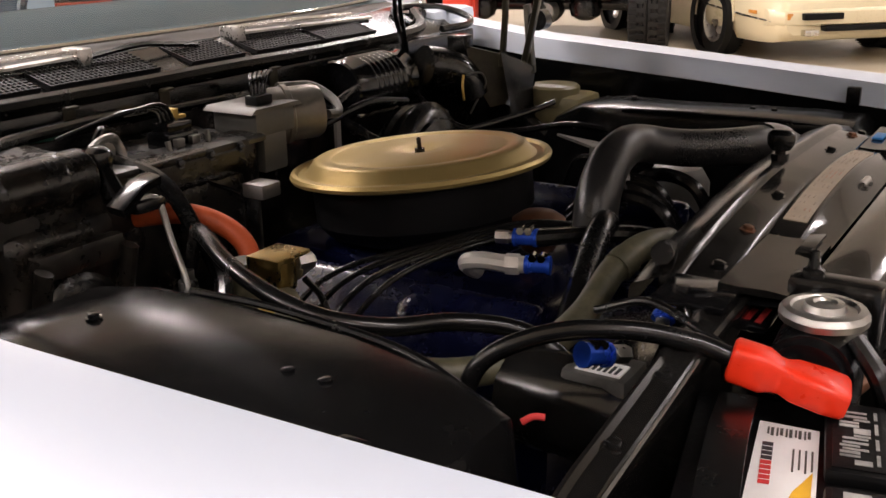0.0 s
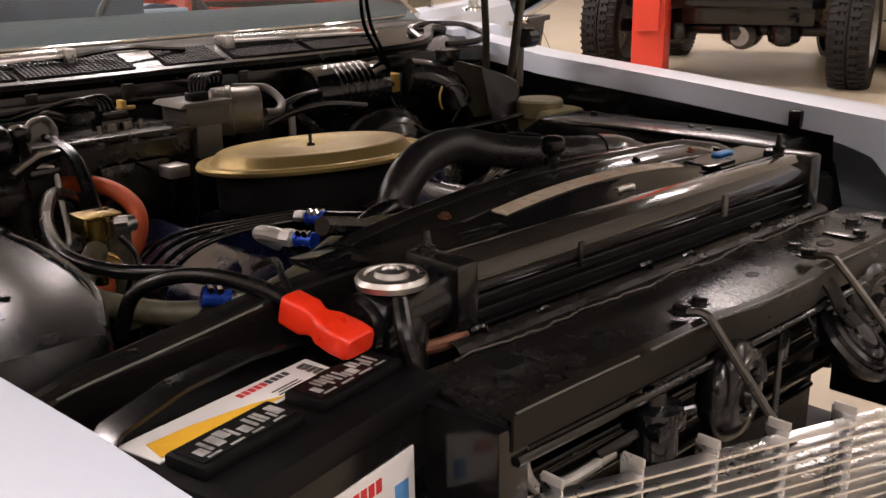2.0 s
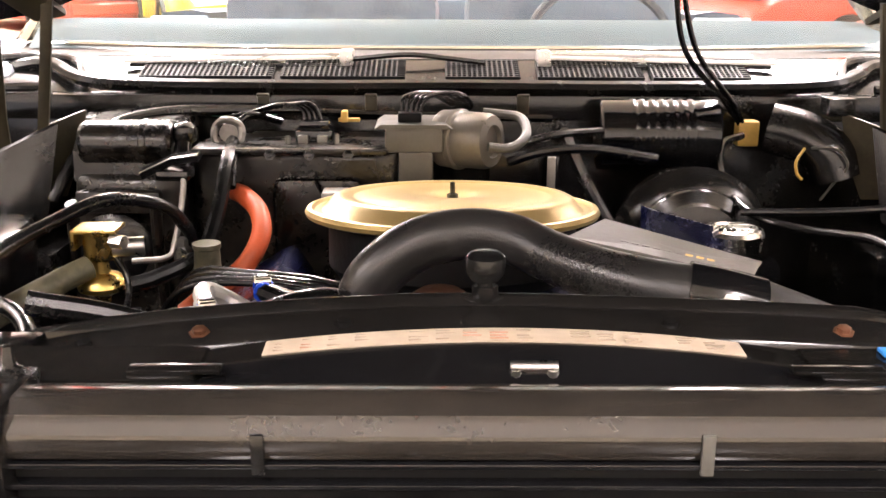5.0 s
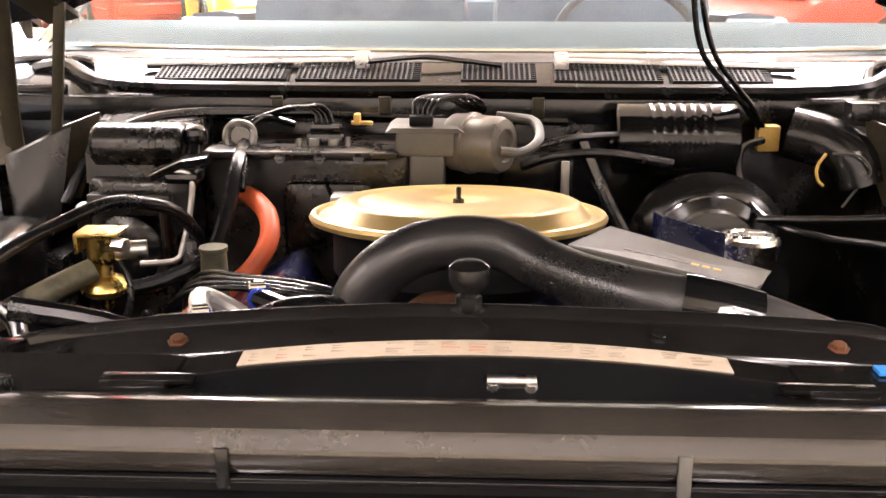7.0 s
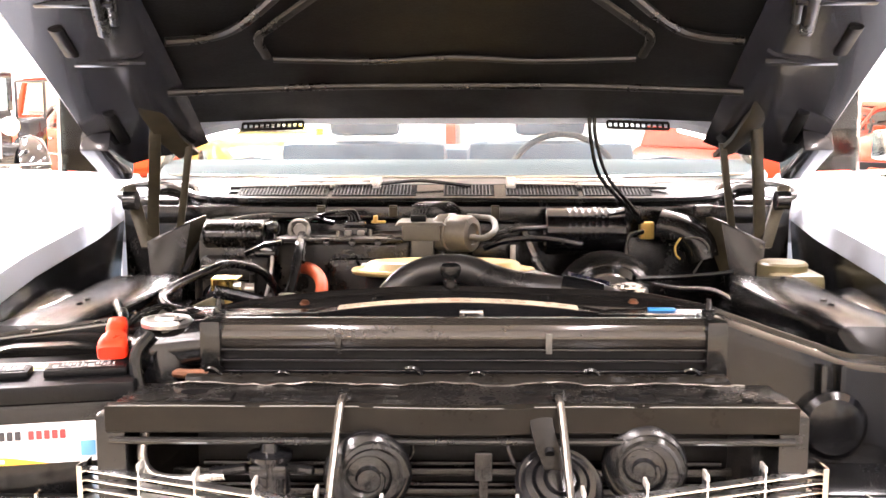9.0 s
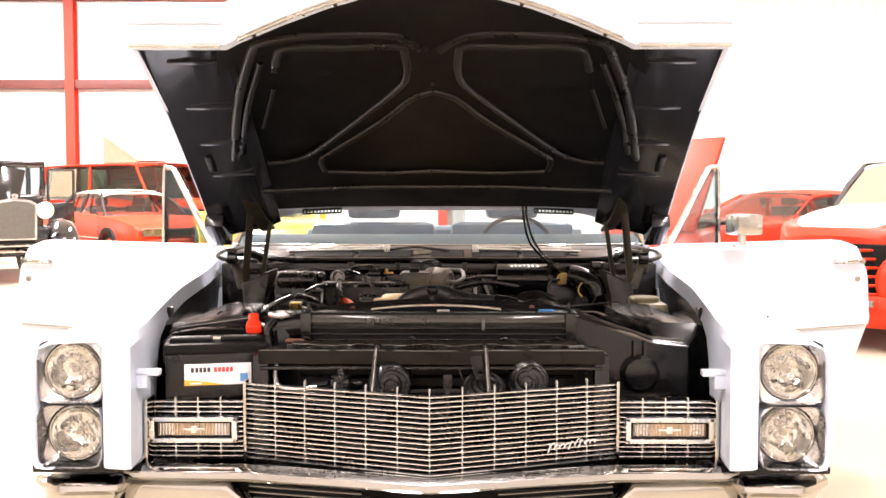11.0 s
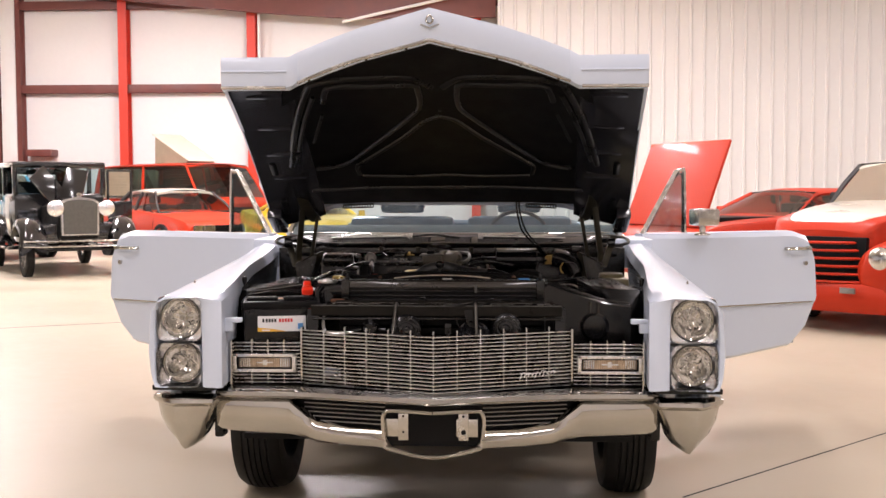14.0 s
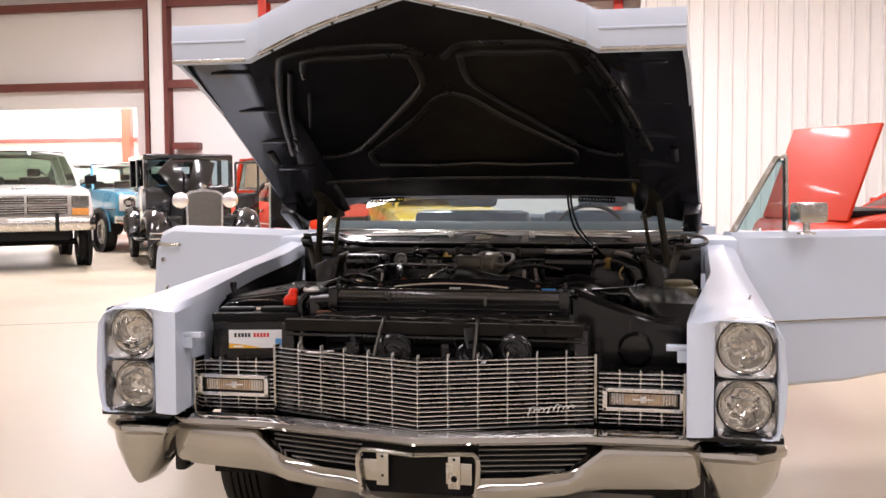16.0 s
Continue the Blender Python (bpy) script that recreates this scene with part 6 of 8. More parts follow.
box(bm, -0.43, -0.10, 1.20, 1.37, 0.60, 0.945, 0.02, None, 3)
box(bm, -0.42, -0.12, 1.17, 1.24, 0.938, 0.95, 0.006)
box(bm, -0.30, -0.16, 1.18, 1.205, 0.72, 0.90, 0.02)
bay("heater_case", bm, GRIME, "dusty black heater case")
for x, z in ((-0.42, 0.93), (-0.36, 0.93), (-0.3, 0.93), (-0.24, 0.93), (-0.18, 0.93), (-0.6, 0.7), (-0.5, 0.7)):
    bm = bmesh.new()
    bolt(bm, (x, 1.17 if x > -0.43 else 1.10, z + 0.01), 0.006, 0.005, (0, -1, 0.3))
    bay("bolt", bm, BLACK_DUST, "", htr)
bm = bmesh.new()
cyl(bm, (-0.432, 1.15, 0.925), (-0.430, 1.17, 0.958), 0.016, 0.012, 14)
lathe(bm, [(0.010, -0.016), (0.017, -0.012), (0.0195, 0.0), (0.017, 0.010), (0.010, 0.016), (0.002, 0.017)], Matrix.Translation((-0.429, 1.178, 0.972)), 16)
strap(bm, [(-0.475, 1.10, 0.925), (-0.43, 1.11, 0.945), (-0.395, 1.12, 0.948)], 0.03, 0.012, (0, 1, 0.1))
box(bm, -0.455, -0.405, 1.085, 1.135, 0.915, 0.932, 0.008)
bay("vent_actuator", bm, BLACK, "black vacuum actuator on the case")
bm = bmesh.new()
sweep(bm, [(-0.373 + 0.022 * math.cos(a), 1.225 + 0.004 * math.sin(3 * a), 0.963 + 0.022 * math.sin(a)) for a in [2 * math.pi * k / 16 for k in range(17)]], 0.006, 8, 2)
cyl(bm, (-0.373, 1.228, 0.963), (-0.373, 1.25, 0.963), 0.015, None, 14)
bay("grommet_ring", bm, ALU, "pale ring grommet with hoses through it")
hose("bright_pipe", [(-0.445, 1.10, 0.932), (-0.424, 1.095, 0.932), (-0.414, 1.09, 0.922), (-0.416, 1.075, 0.88), (-0.422, 1.05, 0.835), (-0.432, 1.04, 0.815), (-0.48, 1.03, 0.812)], 0.0045, ALU, "bare bright metal pipe bent in an L", None, 8, 5)
bm = bmesh.new()
lathe(bm, [(0.013, 0.81), (0.013, 0.83), (0.009, 0.833), (0.009, 0.845)], Matrix.Translation((-0.413, 1.055, -0.005)) @ Matrix(), 6)
bay("pipe_nut", bm, STEEL)
hose("orange_hose", [(-0.36, 1.20, 0.875), (-0.335, 1.14, 0.882), (-0.308, 1.10, 0.868), (-0.300, 1.06, 0.84), (-0.325, 1.03, 0.80), (-0.39, 1.0, 0.755), (-0.43, 0.98, 0.72)], 0.0145, RED_HOSE, "orange-red rubber hose", None, 14, 8)
hose("vacuum_hose", [(-0.365, 1.22, 0.95), (-0.36, 1.14, 0.93), (-0.365, 1.08, 0.87), (-0.38, 1.03, 0.825), (-0.43, 0.98, 0.805), (-0.47, 0.95, 0.80)], 0.0115, RUBBER)
hose("vacuum_hose", [(-0.30, 1.3, 0.97), (-0.345, 1.27, 0.985), (-0.37, 1.25, 0.96), (-0.355, 1.17, 0.94), (-0.35, 1.12, 0.9)], 0.006, RUBBER)
bm = bmesh.new()
lathe(bm, [(0.022, 0.70), (0.024, 0.78), (0.02, 0.79), (0.018, 0.86), (0.02, 0.862), (0.02, 0.868), (0.001, 0.868)], Matrix.Translation((-0.365, 1.0, -0.02)), 18)
bay("oil_filler_tube", bm, OLD_HOSE, "grimy brown oil filler tube")
# gold vacuum valve
VM = Matrix.Translation((-0.465, 0.855, 0))
bm = bmesh.new()
lathe(bm, [(0.017, 0.868), (0.019, 0.872), (0.019, 0.902), (0.021, 0.904), (0.021, 0.908), (0.001, 0.909)], VM, 20)
vv = bay("vacuum_valve", bm, BRASS, "gold zinc-plated vacuum valve")
bm = bmesh.new()
box(bm, -0.492, -0.437, 0.832, 0.878, 0.906, 0.911, 0.002)
box(bm, -0.492, -0.487, 0.832, 0.878, 0.885, 0.911, 0.002)
bay("bracket", bm, BRASS, "", vv)
bm = bmesh.new()
lathe(bm, [(0.010, 0.868), (0.012, 0.852), (0.022, 0.848), (0.029, 0.842), (0.031, 0.836), (0.029, 0.830), (0.018, 0.824), (0.010, 0.820), (0.008, 0.808), (0.001, 0.806)], VM, 26)
bay("diaphragm", bm, BRASS, "", vv)
bm = bmesh.new()
cyl(bm, (-0.445, 0.845, 0.895), (-0.428, 0.838, 0.895), 0.009, None, 6)
cyl(bm, (-0.447, 0.85, 0.885), (-0.41, 0.86, 0.885), 0.012, None, 12)
bay("port", bm, STEEL, "", vv)
hose("aged_valve_hose", [(-0.475, 0.84, 0.862), (-0.51, 0.80, 0.85), (-0.56, 0.74, 0.83), (-0.60, 0.66, 0.815)], 0.0155, OLD_HOSE, "weathered grey-brown hose", None, 14)
hose("valve_wire", [(-0.44, 0.84, 0.875), (-0.425, 0.83, 0.85), (-0.425, 0.82, 0.82), (-0.44, 0.815, 0.79)], 0.004, RUBBER)
hose("harness", [(-0.63, 1.15, 0.87), (-0.605, 1.19, 0.93), (-0.56, 1.24, 0.972), (-0.49, 1.30, 0.985), (-0.36, 1.33, 0.985), (-0.25, 1.34, 0.985)], 0.009, RUBBER, "taped black wiring harness")
hose("harness", [(-0.50, 1.34, 0.975), (-0.3, 1.345, 0.98), (-0.1, 1.345, 0.975), (0.15, 1.345, 0.97)], 0.007, RUBBER)
hose("green_wire", [(-0.42, 1.335, 0.975), (-0.36, 1.335, 0.972), (-0.3, 1.335, 0.98)], 0.0025, mat("green_wire", (0.02, 0.12, 0.08), 0.4))
for x in (-0.335, -0.155, 0.10):
    bm = bmesh.new()
    box(bm, x - 0.010, x + 0.010, 1.342, 1.346, 0.975, 1.010, 0.002)
    box(bm, x - 0.010, x + 0.010, 1.332, 1.344, 1.006, 1.011, 0.002)
    bay("harness_clip", bm, OLIVE, "small bent metal clip on the firewall edge")
# relay with its arched wires
bm = bmesh.new()
box(bm, -0.268, -0.208, 1.222, 1.268, 0.925, 0.968, 0.005)
box(bm, -0.262, -0.214, 1.228, 1.262, 0.966, 0.982, 0.004)
box(bm, -0.275, -0.203, 1.216, 1.224, 0.912, 0.930, 0.003)
rl = bay("relay", bm, BLACK_GLOSS, "black relay with a crown of wires")
bm = bmesh.new()
sweep(bm, [(-0.278, 1.214, 0.962), (-0.276, 1.208, 0.935), (-0.262, 1.206, 0.918), (-0.222, 1.206, 0.918), (-0.204, 1.208, 0.932), (-0.200, 1.214, 0.965)], 0.0042, 8, 5)
for q in (-0.262, -0.232):
    box(bm, q, q + 0.016, 1.212, 1.222, 0.945, 0.962, 0.002)
bay("terminal", bm, PLATE, "dull metal bracket and terminals", rl)
for k in range(4):
    hose("relay_wire", [(-0.255 + 0.01 * k, 1.25, 0.97), (-0.26 + 0.006 * k, 1.255, 0.998 + 0.002 * k), (-0.30 + 0.006 * k, 1.27, 1.002), (-0.35, 1.30, 0.985), (-0.39, 1.31, 0.975)], 0.0035, RUBBER, "", rl)
hose("yellow_wire", [(-0.255, 1.226, 0.94), (-0.262, 1.222, 0.93), (-0.27, 1.225, 0.925)], 0.002, YELLOW_PL, "", rl)
bm = bmesh.new()
box(bm, -0.20, -0.19, 1.28, 1.30, 0.972, 0.99, 0.002)
box(bm, -0.205, -0.17, 1.285, 1.295, 0.972, 0.978, 0.002)
bay("yellow_connector", bm, YELLOW_PL)
bm = bmesh.new()
box(bm, -0.215, -0.175, 1.10, 1.14, 0.875, 0.897, 0.004)
bay("junction_box", bm, ALU, "small bright junction box")
hose("junction_wire", [(-0.24, 1.23, 0.925), (-0.235, 1.2, 0.90), (-0.22, 1.15, 0.885), (-0.205, 1.14, 0.87)], 0.003, RUBBER)
# wiper gearbox and motor
bm = bmesh.new()
box(bm, -0.125, -0.035, 1.185, 1.275, 0.94, 0.978, 0.006)
prism(bm, [(-0.14, 0.978), (-0.13, 0.985), (-0.03, 0.985), (-0.02, 0.978)], 1.18, 1.28, "y")
box(bm, -0.105, -0.05, 1.19, 1.25, 0.88, 0.945, 0.008)
wm = bay("wiper_motor", bm, GREYPLASTIC, "grey cast wiper motor with round housing")
bm = bmesh.new()
lathe(bm, [(0.02, -0.05), (0.040, -0.05), (0.045, -0.044), (0.046, -0.02), (0.048, -0.018), (0.048, -0.010), (0.044, -0.008), (0.044, 0.035), (0.04, 0.044), (0.026, 0.047), (0.024, 0.040), (0.001, 0.040)], Matrix.Translation((0.004, 1.222, 0.955)) @ pose(0, 0, 0, 88, 0, 58), 32)
bay("motor_can", bm, CAN_GREY, "", wm)
bm = bmesh.new()
box(bm, -0.105, -0.068, 1.20, 1.225, 0.985, 1.0, 0.003)
bay("plug", bm, MATT, "", wm)
for k in range(5):
    hose("plug_wire", [(-0.1 + 0.007 * k, 1.213, 0.998), (-0.095 + 0.009 * k, 1.22, 1.022), (-0.06 + 0.012 * k, 1.25, 1.025), (-0.02 + 0.008 * k, 1.29, 1.0), (0.0, 1.31, 0.985)], 0.003, RUBBER, "", wm)
hose("motor_hose", [(0.035, 1.175, 0.952), (0.07, 1.18, 0.95), (0.095, 1.21, 0.965), (0.09, 1.25, 0.985), (0.06, 1.27, 0.988), (0.03, 1.275, 0.99)], 0.0075, GREYPLASTIC, "grey hose looped from the wiper motor")
hose("vacuum_hose", [(0.22, 1.25, 0.965), (0.15, 1.22, 0.965), (0.1, 1.21, 0.955), (0.06, 1.18, 0.95)], 0.0065, RUBBER)
hose("vacuum_hose", [(0.30, 1.2, 0.93), (0.2, 1.2, 0.945), (0.12, 1.2, 0.94), (0.07, 1.22, 0.92)], 0.0075, RUBBER)
bm = bmesh.new()
box(bm, 0.04, 0.14, 1.27, 1.36, 0.84, 0.93, 0.01)
box(bm, 0.138, 0.152, 1.24, 1.26, 0.84, 0.925, 0.003)
bay("brake_module", bm, BLACK_DUST)
bm = bmesh.new()
box(bm, 0.133, 0.146, 1.235, 1.242, 0.85, 0.925, 0.002)
bay("mount_strap", bm, ALU)
# ribbed accumulator
RM = Matrix.Translation((0.317, 1.30, 0.951)) @ pose(0, 0, 0, 0, 90, 0)
bm = bmesh.new()
prof = [(0.048, -0.091), (0.0485, -0.096), (0.054, -0.097), (0.058, -0.094)]
for k in range(7):
    z = -0.05 + 0.016 * k
    prof += [(0.0575, z), (0.0592, z + 0.003), (0.0598, z + 0.006), (0.0592, z + 0.009), (0.0575, z + 0.012)]
prof += [(0.058, 0.094), (0.054, 0.097), (0.0485, 0.096), (0.048, 0.091)]
lathe(bm, prof, RM, 40)
bay("ribbed_canister", bm, BLACK_GLOSS, "glossy black canister with pressed ribs")
# driver's side: booster, master cylinder, wiring
bm = bmesh.new()
lathe(bm, [(0.03, -0.07), (0.10, -0.06), (0.118, -0.04), (0.123, -0.03), (0.119, -0.02), (0.128, -0.004), (0.128, 0.004), (0.120, 0.012), (0.114, 0.020), (0.100, 0.026), (0.097, 0.034), (0.080, 0.042), (0.076, 0.050), (0.05, 0.058), (0.032, 0.062), (0.030, 0.085), (0.001, 0.086)], Matrix.Translation((0.36, 1.2, 0.79)) @ pose(0, 0, 0, 90, 0, 0), 40)
bay("brake_booster", bm, BLACK_DUST, "black round brake booster")
bm = bmesh.new()
lathe(bm, [(0.03, 0.78), (0.04, 0.80), (0.04, 0.85), (0.043, 0.852), (0.044, 0.862), (0.04, 0.868), (0.03, 0.870), (0.028, 0.866), (0.015, 0.866), (0.012, 0.871), (0.001, 0.872)], Matrix.Translation((0.386, 1.06, -0.012)), 30)
bay("reservoir", bm, CHROME_WORN, "bright metal reservoir with ringed lid")
hose("reservoir_bail", [(0.345, 1.05, 0.83), (0.36, 1.03, 0.863), (0.40, 1.03, 0.866), (0.428, 1.055, 0.85), (0.428, 1.065, 0.82)], 0.003, STEEL)
bm = bmesh.new()
quad = [Vector(p) for p in ((0.103, 0.74, 0.932), (0.314, 0.74, 0.885), (0.363, 0.82, 0.876), (0.159, 0.82, 0.932))]
low = [p - Vector((0, 0, 0.004)) for p in quad]
loft(bm, [low, quad], True, True, True)
loft(bm, [[p + Vector((0, d, e)) for d, e in ((0, 0), (-0.003, -0.002), (-0.003, -0.022), (0, -0.022))] for p in quad[:2]], True, True, True)
plate = bay("accessory_bracket", bm, GREYPLASTIC, "flat scuffed bare metal accessory bracket")
for k in range(9):
    u = 0.25 + 0.06 * k
    p = quad[0].lerp(quad[1], u) + Vector((0.012, 0.02, 0.0008))
    bm = bmesh.new()
    dx = (quad[1] - quad[0]).normalized()
    loft(bm, [[p, p + dx * 0.009, p + dx * 0.009 + Vector((0.002, 0.006, 0)), p + Vector((0.002, 0.006, 0))], [q + Vector((0, 0, 0.0006)) for q in (p, p + dx * 0.009, p + dx * 0.009 + Vector((0.002, 0.006, 0)), p + Vector((0.002, 0.006, 0)))]], True, True, True)
    bay("print_bar", bm, YELLOW_PL if k > 5 else GREYPLASTIC, "", plate)
bm = bmesh.new()
loft(bm, [[(0.318 + 0.05 * u, 0.745 + 0.05 * u, 0.878 + 0.028 * math.sin(math.pi * u) * 0.8), (0.318 + 0.05 * u, 0.748 + 0.05 * u, 0.850)] for u in (0, 0.2, 0.4, 0.6, 0.8, 1)], False)
bay("end_flap", bm, BLACK_GLOSS, "", plate)
bm = bmesh.new()
loft(bm, [[(0.25, 0.99, 0.86), (0.33, 0.96, 0.85), (0.335, 0.98, 0.88), (0.255, 1.01, 0.895)], [(0.25, 1.05, 0.86), (0.33, 1.02, 0.85), (0.33, 1.03, 0.868), (0.25, 1.06, 0.89)]], True, True, True)
bay("blue_bracket", bm, BLUE_ENGINE, "dark blue engine bracket")
bm = bmesh.new()
lathe(bm, [(0.03, 0.68), (0.055, 0.70), (0.055, 0.82), (0.04, 0.845), (0.02, 0.85), (0.001, 0.85)], Matrix.Translation((0.385, 0.70, 0)), 26)
box(bm, 0.34, 0.43, 0.66, 0.74, 0.80, 0.83, 0.015)
bay("steering_pump", bm, GREYPLASTIC, "grey steering pump reservoir")
bm = bmesh.new()
lathe(bm, [(0.04, 0.84), (0.055, 0.85), (0.055, 0.885), (0.05, 0.89), (0.001, 0.892)], Matrix.Translation((0.745, 1.11, 0.015)), 26)
box(bm, 0.70, 0.82, 1.03, 1.16, 0.82, 0.887, 0.02)
bay("washer_bottle", bm, FLUID, "yellowed translucent washer fluid bottle")
bm = bmesh.new()
box(bm, 0.455, 0.49, 1.305, 1.335, 0.93, 0.972, 0.004)
bay("wire_connector", bm, YELLOW_PL, "tan plastic wire connector")
bm = bmesh.new()
sweep(bm, [(0.50, 1.29, 0.965), (0.545, 1.27, 0.955), (0.585, 1.25, 0.93), (0.60, 1.24, 0.89)], 0.042, 14, 5)
box(bm, 0.575, 0.62, 1.24, 1.28, 0.99, 1.02, 0.006)
bay("steering_coupling_cover", bm, BLACK_DUST, "black column cover with loose wires")
hose("orange_wire", [(0.535, 1.215, 0.945), (0.522, 1.21, 0.925), (0.525, 1.21, 0.905), (0.535, 1.215, 0.895)], 0.0025, YELLOW_PL)
hose("loose_wire", [(0.545, 1.215, 0.945), (0.58, 1.2, 0.945), (0.60, 1.2, 0.92), (0.585, 1.21, 0.89), (0.57, 1.22, 0.86)], 0.002, GREYPLASTIC)
for d in (0.0, 0.012):
    hose("hood_lamp_lead", [(0.315 + d, 1.225, 1.235), (0.32 + d, 1.23, 1.18), (0.345 + d * 1.5, 1.25, 1.09), (0.42 + d, 1.285, 1.01), (0.462 + d * 0.4, 1.315, 0.962)], 0.0045, RUBBER, "black lead hanging from the hood")
hose("harness", [(0.46, 1.30, 0.95), (0.42, 1.27, 0.94), (0.41, 1.22, 0.90), (0.43, 1.15, 0.86), (0.50, 1.07, 0.85), (0.56, 0.98, 0.86), (0.60, 0.85, 0.84)], 0.0065, RUBBER, "black wiring harness loop")
hose("harness", [(0.42, 1.14, 0.86), (0.50, 1.10, 0.87), (0.57, 1.07, 0.88), (0.62, 1.05, 0.89)], 0.006, RUBBER)
hose("brake_line", [(0.17, 1.33, 0.95), (0.19, 1.25, 0.90), (0.22, 1.15, 0.84), (0.25, 1.08, 0.80)], 0.011, RUBBER)
hose("battery_lead", [(-0.508, 0.335, 0.917), (-0.516, 0.37, 0.928), (-0.54, 0.42, 0.937), (-0.56, 0.48, 0.928), (-0.58, 0.53, 0.90), (-0.59, 0.55, 0.85)], 0.0085, RUBBER, "thick black battery cable arching up from the red boot", None, 12, 8)
hose("thin_lead", [(-0.506, 0.335, 0.917), (-0.49, 0.38, 0.932), (-0.465, 0.43, 0.935), (-0.46, 0.48, 0.915)], 0.004, RUBBER)
hose("arched_hose", [(-0.395, 1.07, 0.83), (-0.42, 1.025, 0.89), (-0.457, 0.983, 0.914), (-0.488, 0.94, 0.922), (-0.525, 0.87, 0.912), (-0.552, 0.79, 0.902), (-0.557, 0.72, 0.893), (-0.53, 0.665, 0.885), (-0.475, 0.62, 0.88), (-0.44, 0.56, 0.868), (-0.43, 0.5, 0.83)], 0.0095, RUBBER, "glossy black hose over the inner fender edge", None, 12, 8)

# horns and pump below the tie bar
def horn(p, rz, r=0.047):
    bm = bmesh.new()
    m = Matrix.Translation(p) @ pose(0, 0, 0, 90, 0, rz)
    lathe(bm, [(0.012, -0.03), (r * 0.7, -0.028), (r, -0.012), (r * 1.04, -0.006), (r * 1.04, 0.002), (r, 0.006), (r * 0.8, 0.016), (r * 0.55, 0.018), (r * 0.5, 0.012), (r * 0.3, 0.014), (r * 0.26, 0.026), (0.003, 0.028)], m, 32)
    h = bay("horn", bm, BLACK, "round black signal horn", car)
    bm = bmesh.new()
    sweep(bm, [m @ Vector((r * (0.9 - 0.055 * k) * math.cos(0.55 * k), r * (0.9 - 0.055 * k) * math.sin(0.55 * k), 0.012)) for k in range(13)], 0.007, 8, 3)
    bay("trumpet_coil", bm, BLACK_DUST, "", h)
    bm = bmesh.new()
    a = Vector(p)
    box(bm, a.x - 0.012, a.x + 0.012, a.y + 0.02, a.y + 0.03, a.z, 0.835, 0.002)
    bay("horn_bracket", bm, BLACK_DUST, "", h)


horn((-0.108, 0.085, 0.778), 8, 0.056)
horn((0.255, 0.10, 0.785), -10, 0.054)
bm = bmesh.new()
HM = Matrix.Translation((0.140, 0.062, 0.772)) @ pose(0, 0, 0, 40, 10, 0)
lathe(bm, [(0.02, -0.03), (0.045, -0.02), (0.056, -0.008), (0.058, 0.0), (0.054, 0.006), (0.048, 0.004), (0.046, 0.010), (0.038, 0.012), (0.035, 0.008), (0.033, 0.014), (0.024, 0.016), (0.021, 0.012), (0.018, 0.018), (0.002, 0.019)], HM, 32)
h3 = bay("horn", bm, BLACK, "flat spiral black horn on a strap")
bm = bmesh.new()
strap(bm, [(0.118, 0.10, 0.852), (0.120, 0.088, 0.838), (0.126, 0.078, 0.815), (0.136, 0.060, 0.793)], 0.030, 0.004, (1, 0, 0))
bay("horn_bracket", bm, LIP, "", h3)
bm = bmesh.new()
cyl(bm, (0.128, 0.068, 0.812), (0.128, 0.074, 0.816), 0.006, None, 12)
bay("strap_hole", bm, MATT, "", h3)
hose("lower_rail", [(-0.45, 0.098, 0.818), (-0.2, 0.094, 0.819), (0.1, 0.094, 0.819), (0.45, 0.098, 0.818)], 0.005, BLACK_DUST, "thin rail below the tie bar")
hose("horn_wire", [(0.09, 0.12, 0.835), (0.075, 0.1, 0.82), (0.085, 0.09, 0.79), (0.105, 0.1, 0.78)], 0.003, RUBBER)
hose("horn_wire", [(-0.08, 0.13, 0.82), (-0.06, 0.115, 0.83), (-0.05, 0.11, 0.80), (-0.07, 0.12, 0.775)], 0.003, RUBBER)
bm = bmesh.new()
lathe(bm, [(0.02, -0.028), (0.026, -0.026), (0.026, 0.02), (0.03, 0.021), (0.03, 0.026), (0.014, 0.03), (0.012, 0.042), (0.001, 0.042)], Matrix.Translation((-0.238, 0.10, 0.775)), 20)
cyl(bm, (-0.27, 0.10, 0.78), (-0.32, 0.11, 0.77), 0.007, None, 10)
cyl(bm, (-0.21, 0.10, 0.78), (-0.18, 0.09, 0.78), 0.006, None, 10)
box(bm, -0.263, -0.213, 0.075, 0.125, 0.772, 0.792, 0.006)
bay("level_pump", bm, BLACK_GLOSS, "small glossy black pump with pipe stubs")
hose("pump_pipe", [(-0.41, 0.13, 0.83), (-0.415, 0.12, 0.79), (-0.40, 0.115, 0.765), (-0.36, 0.11, 0.76), (-0.30, 0.105, 0.768)], 0.0065, STEEL, "steel pipe to the small pump")
bm = bmesh.new()
box(bm, 0.038, 0.05, 0.11, 0.115, 0.60, 0.80, 0.002)
box(bm, 0.032, 0.056, 0.106, 0.112, 0.76, 0.80, 0.003)
bay("latch_rod", bm, BLACK_DUST, "narrow dark steel latch strap")
for z in (0.62, 0.66, 0.70, 0.73):
    bm = bmesh.new()
    box(bm, -0.40, 0.40, 0.205, 0.22, z, z + 0.012, 0.003)
    bay("stone_guard_bar", bm, BLACK_DUST)

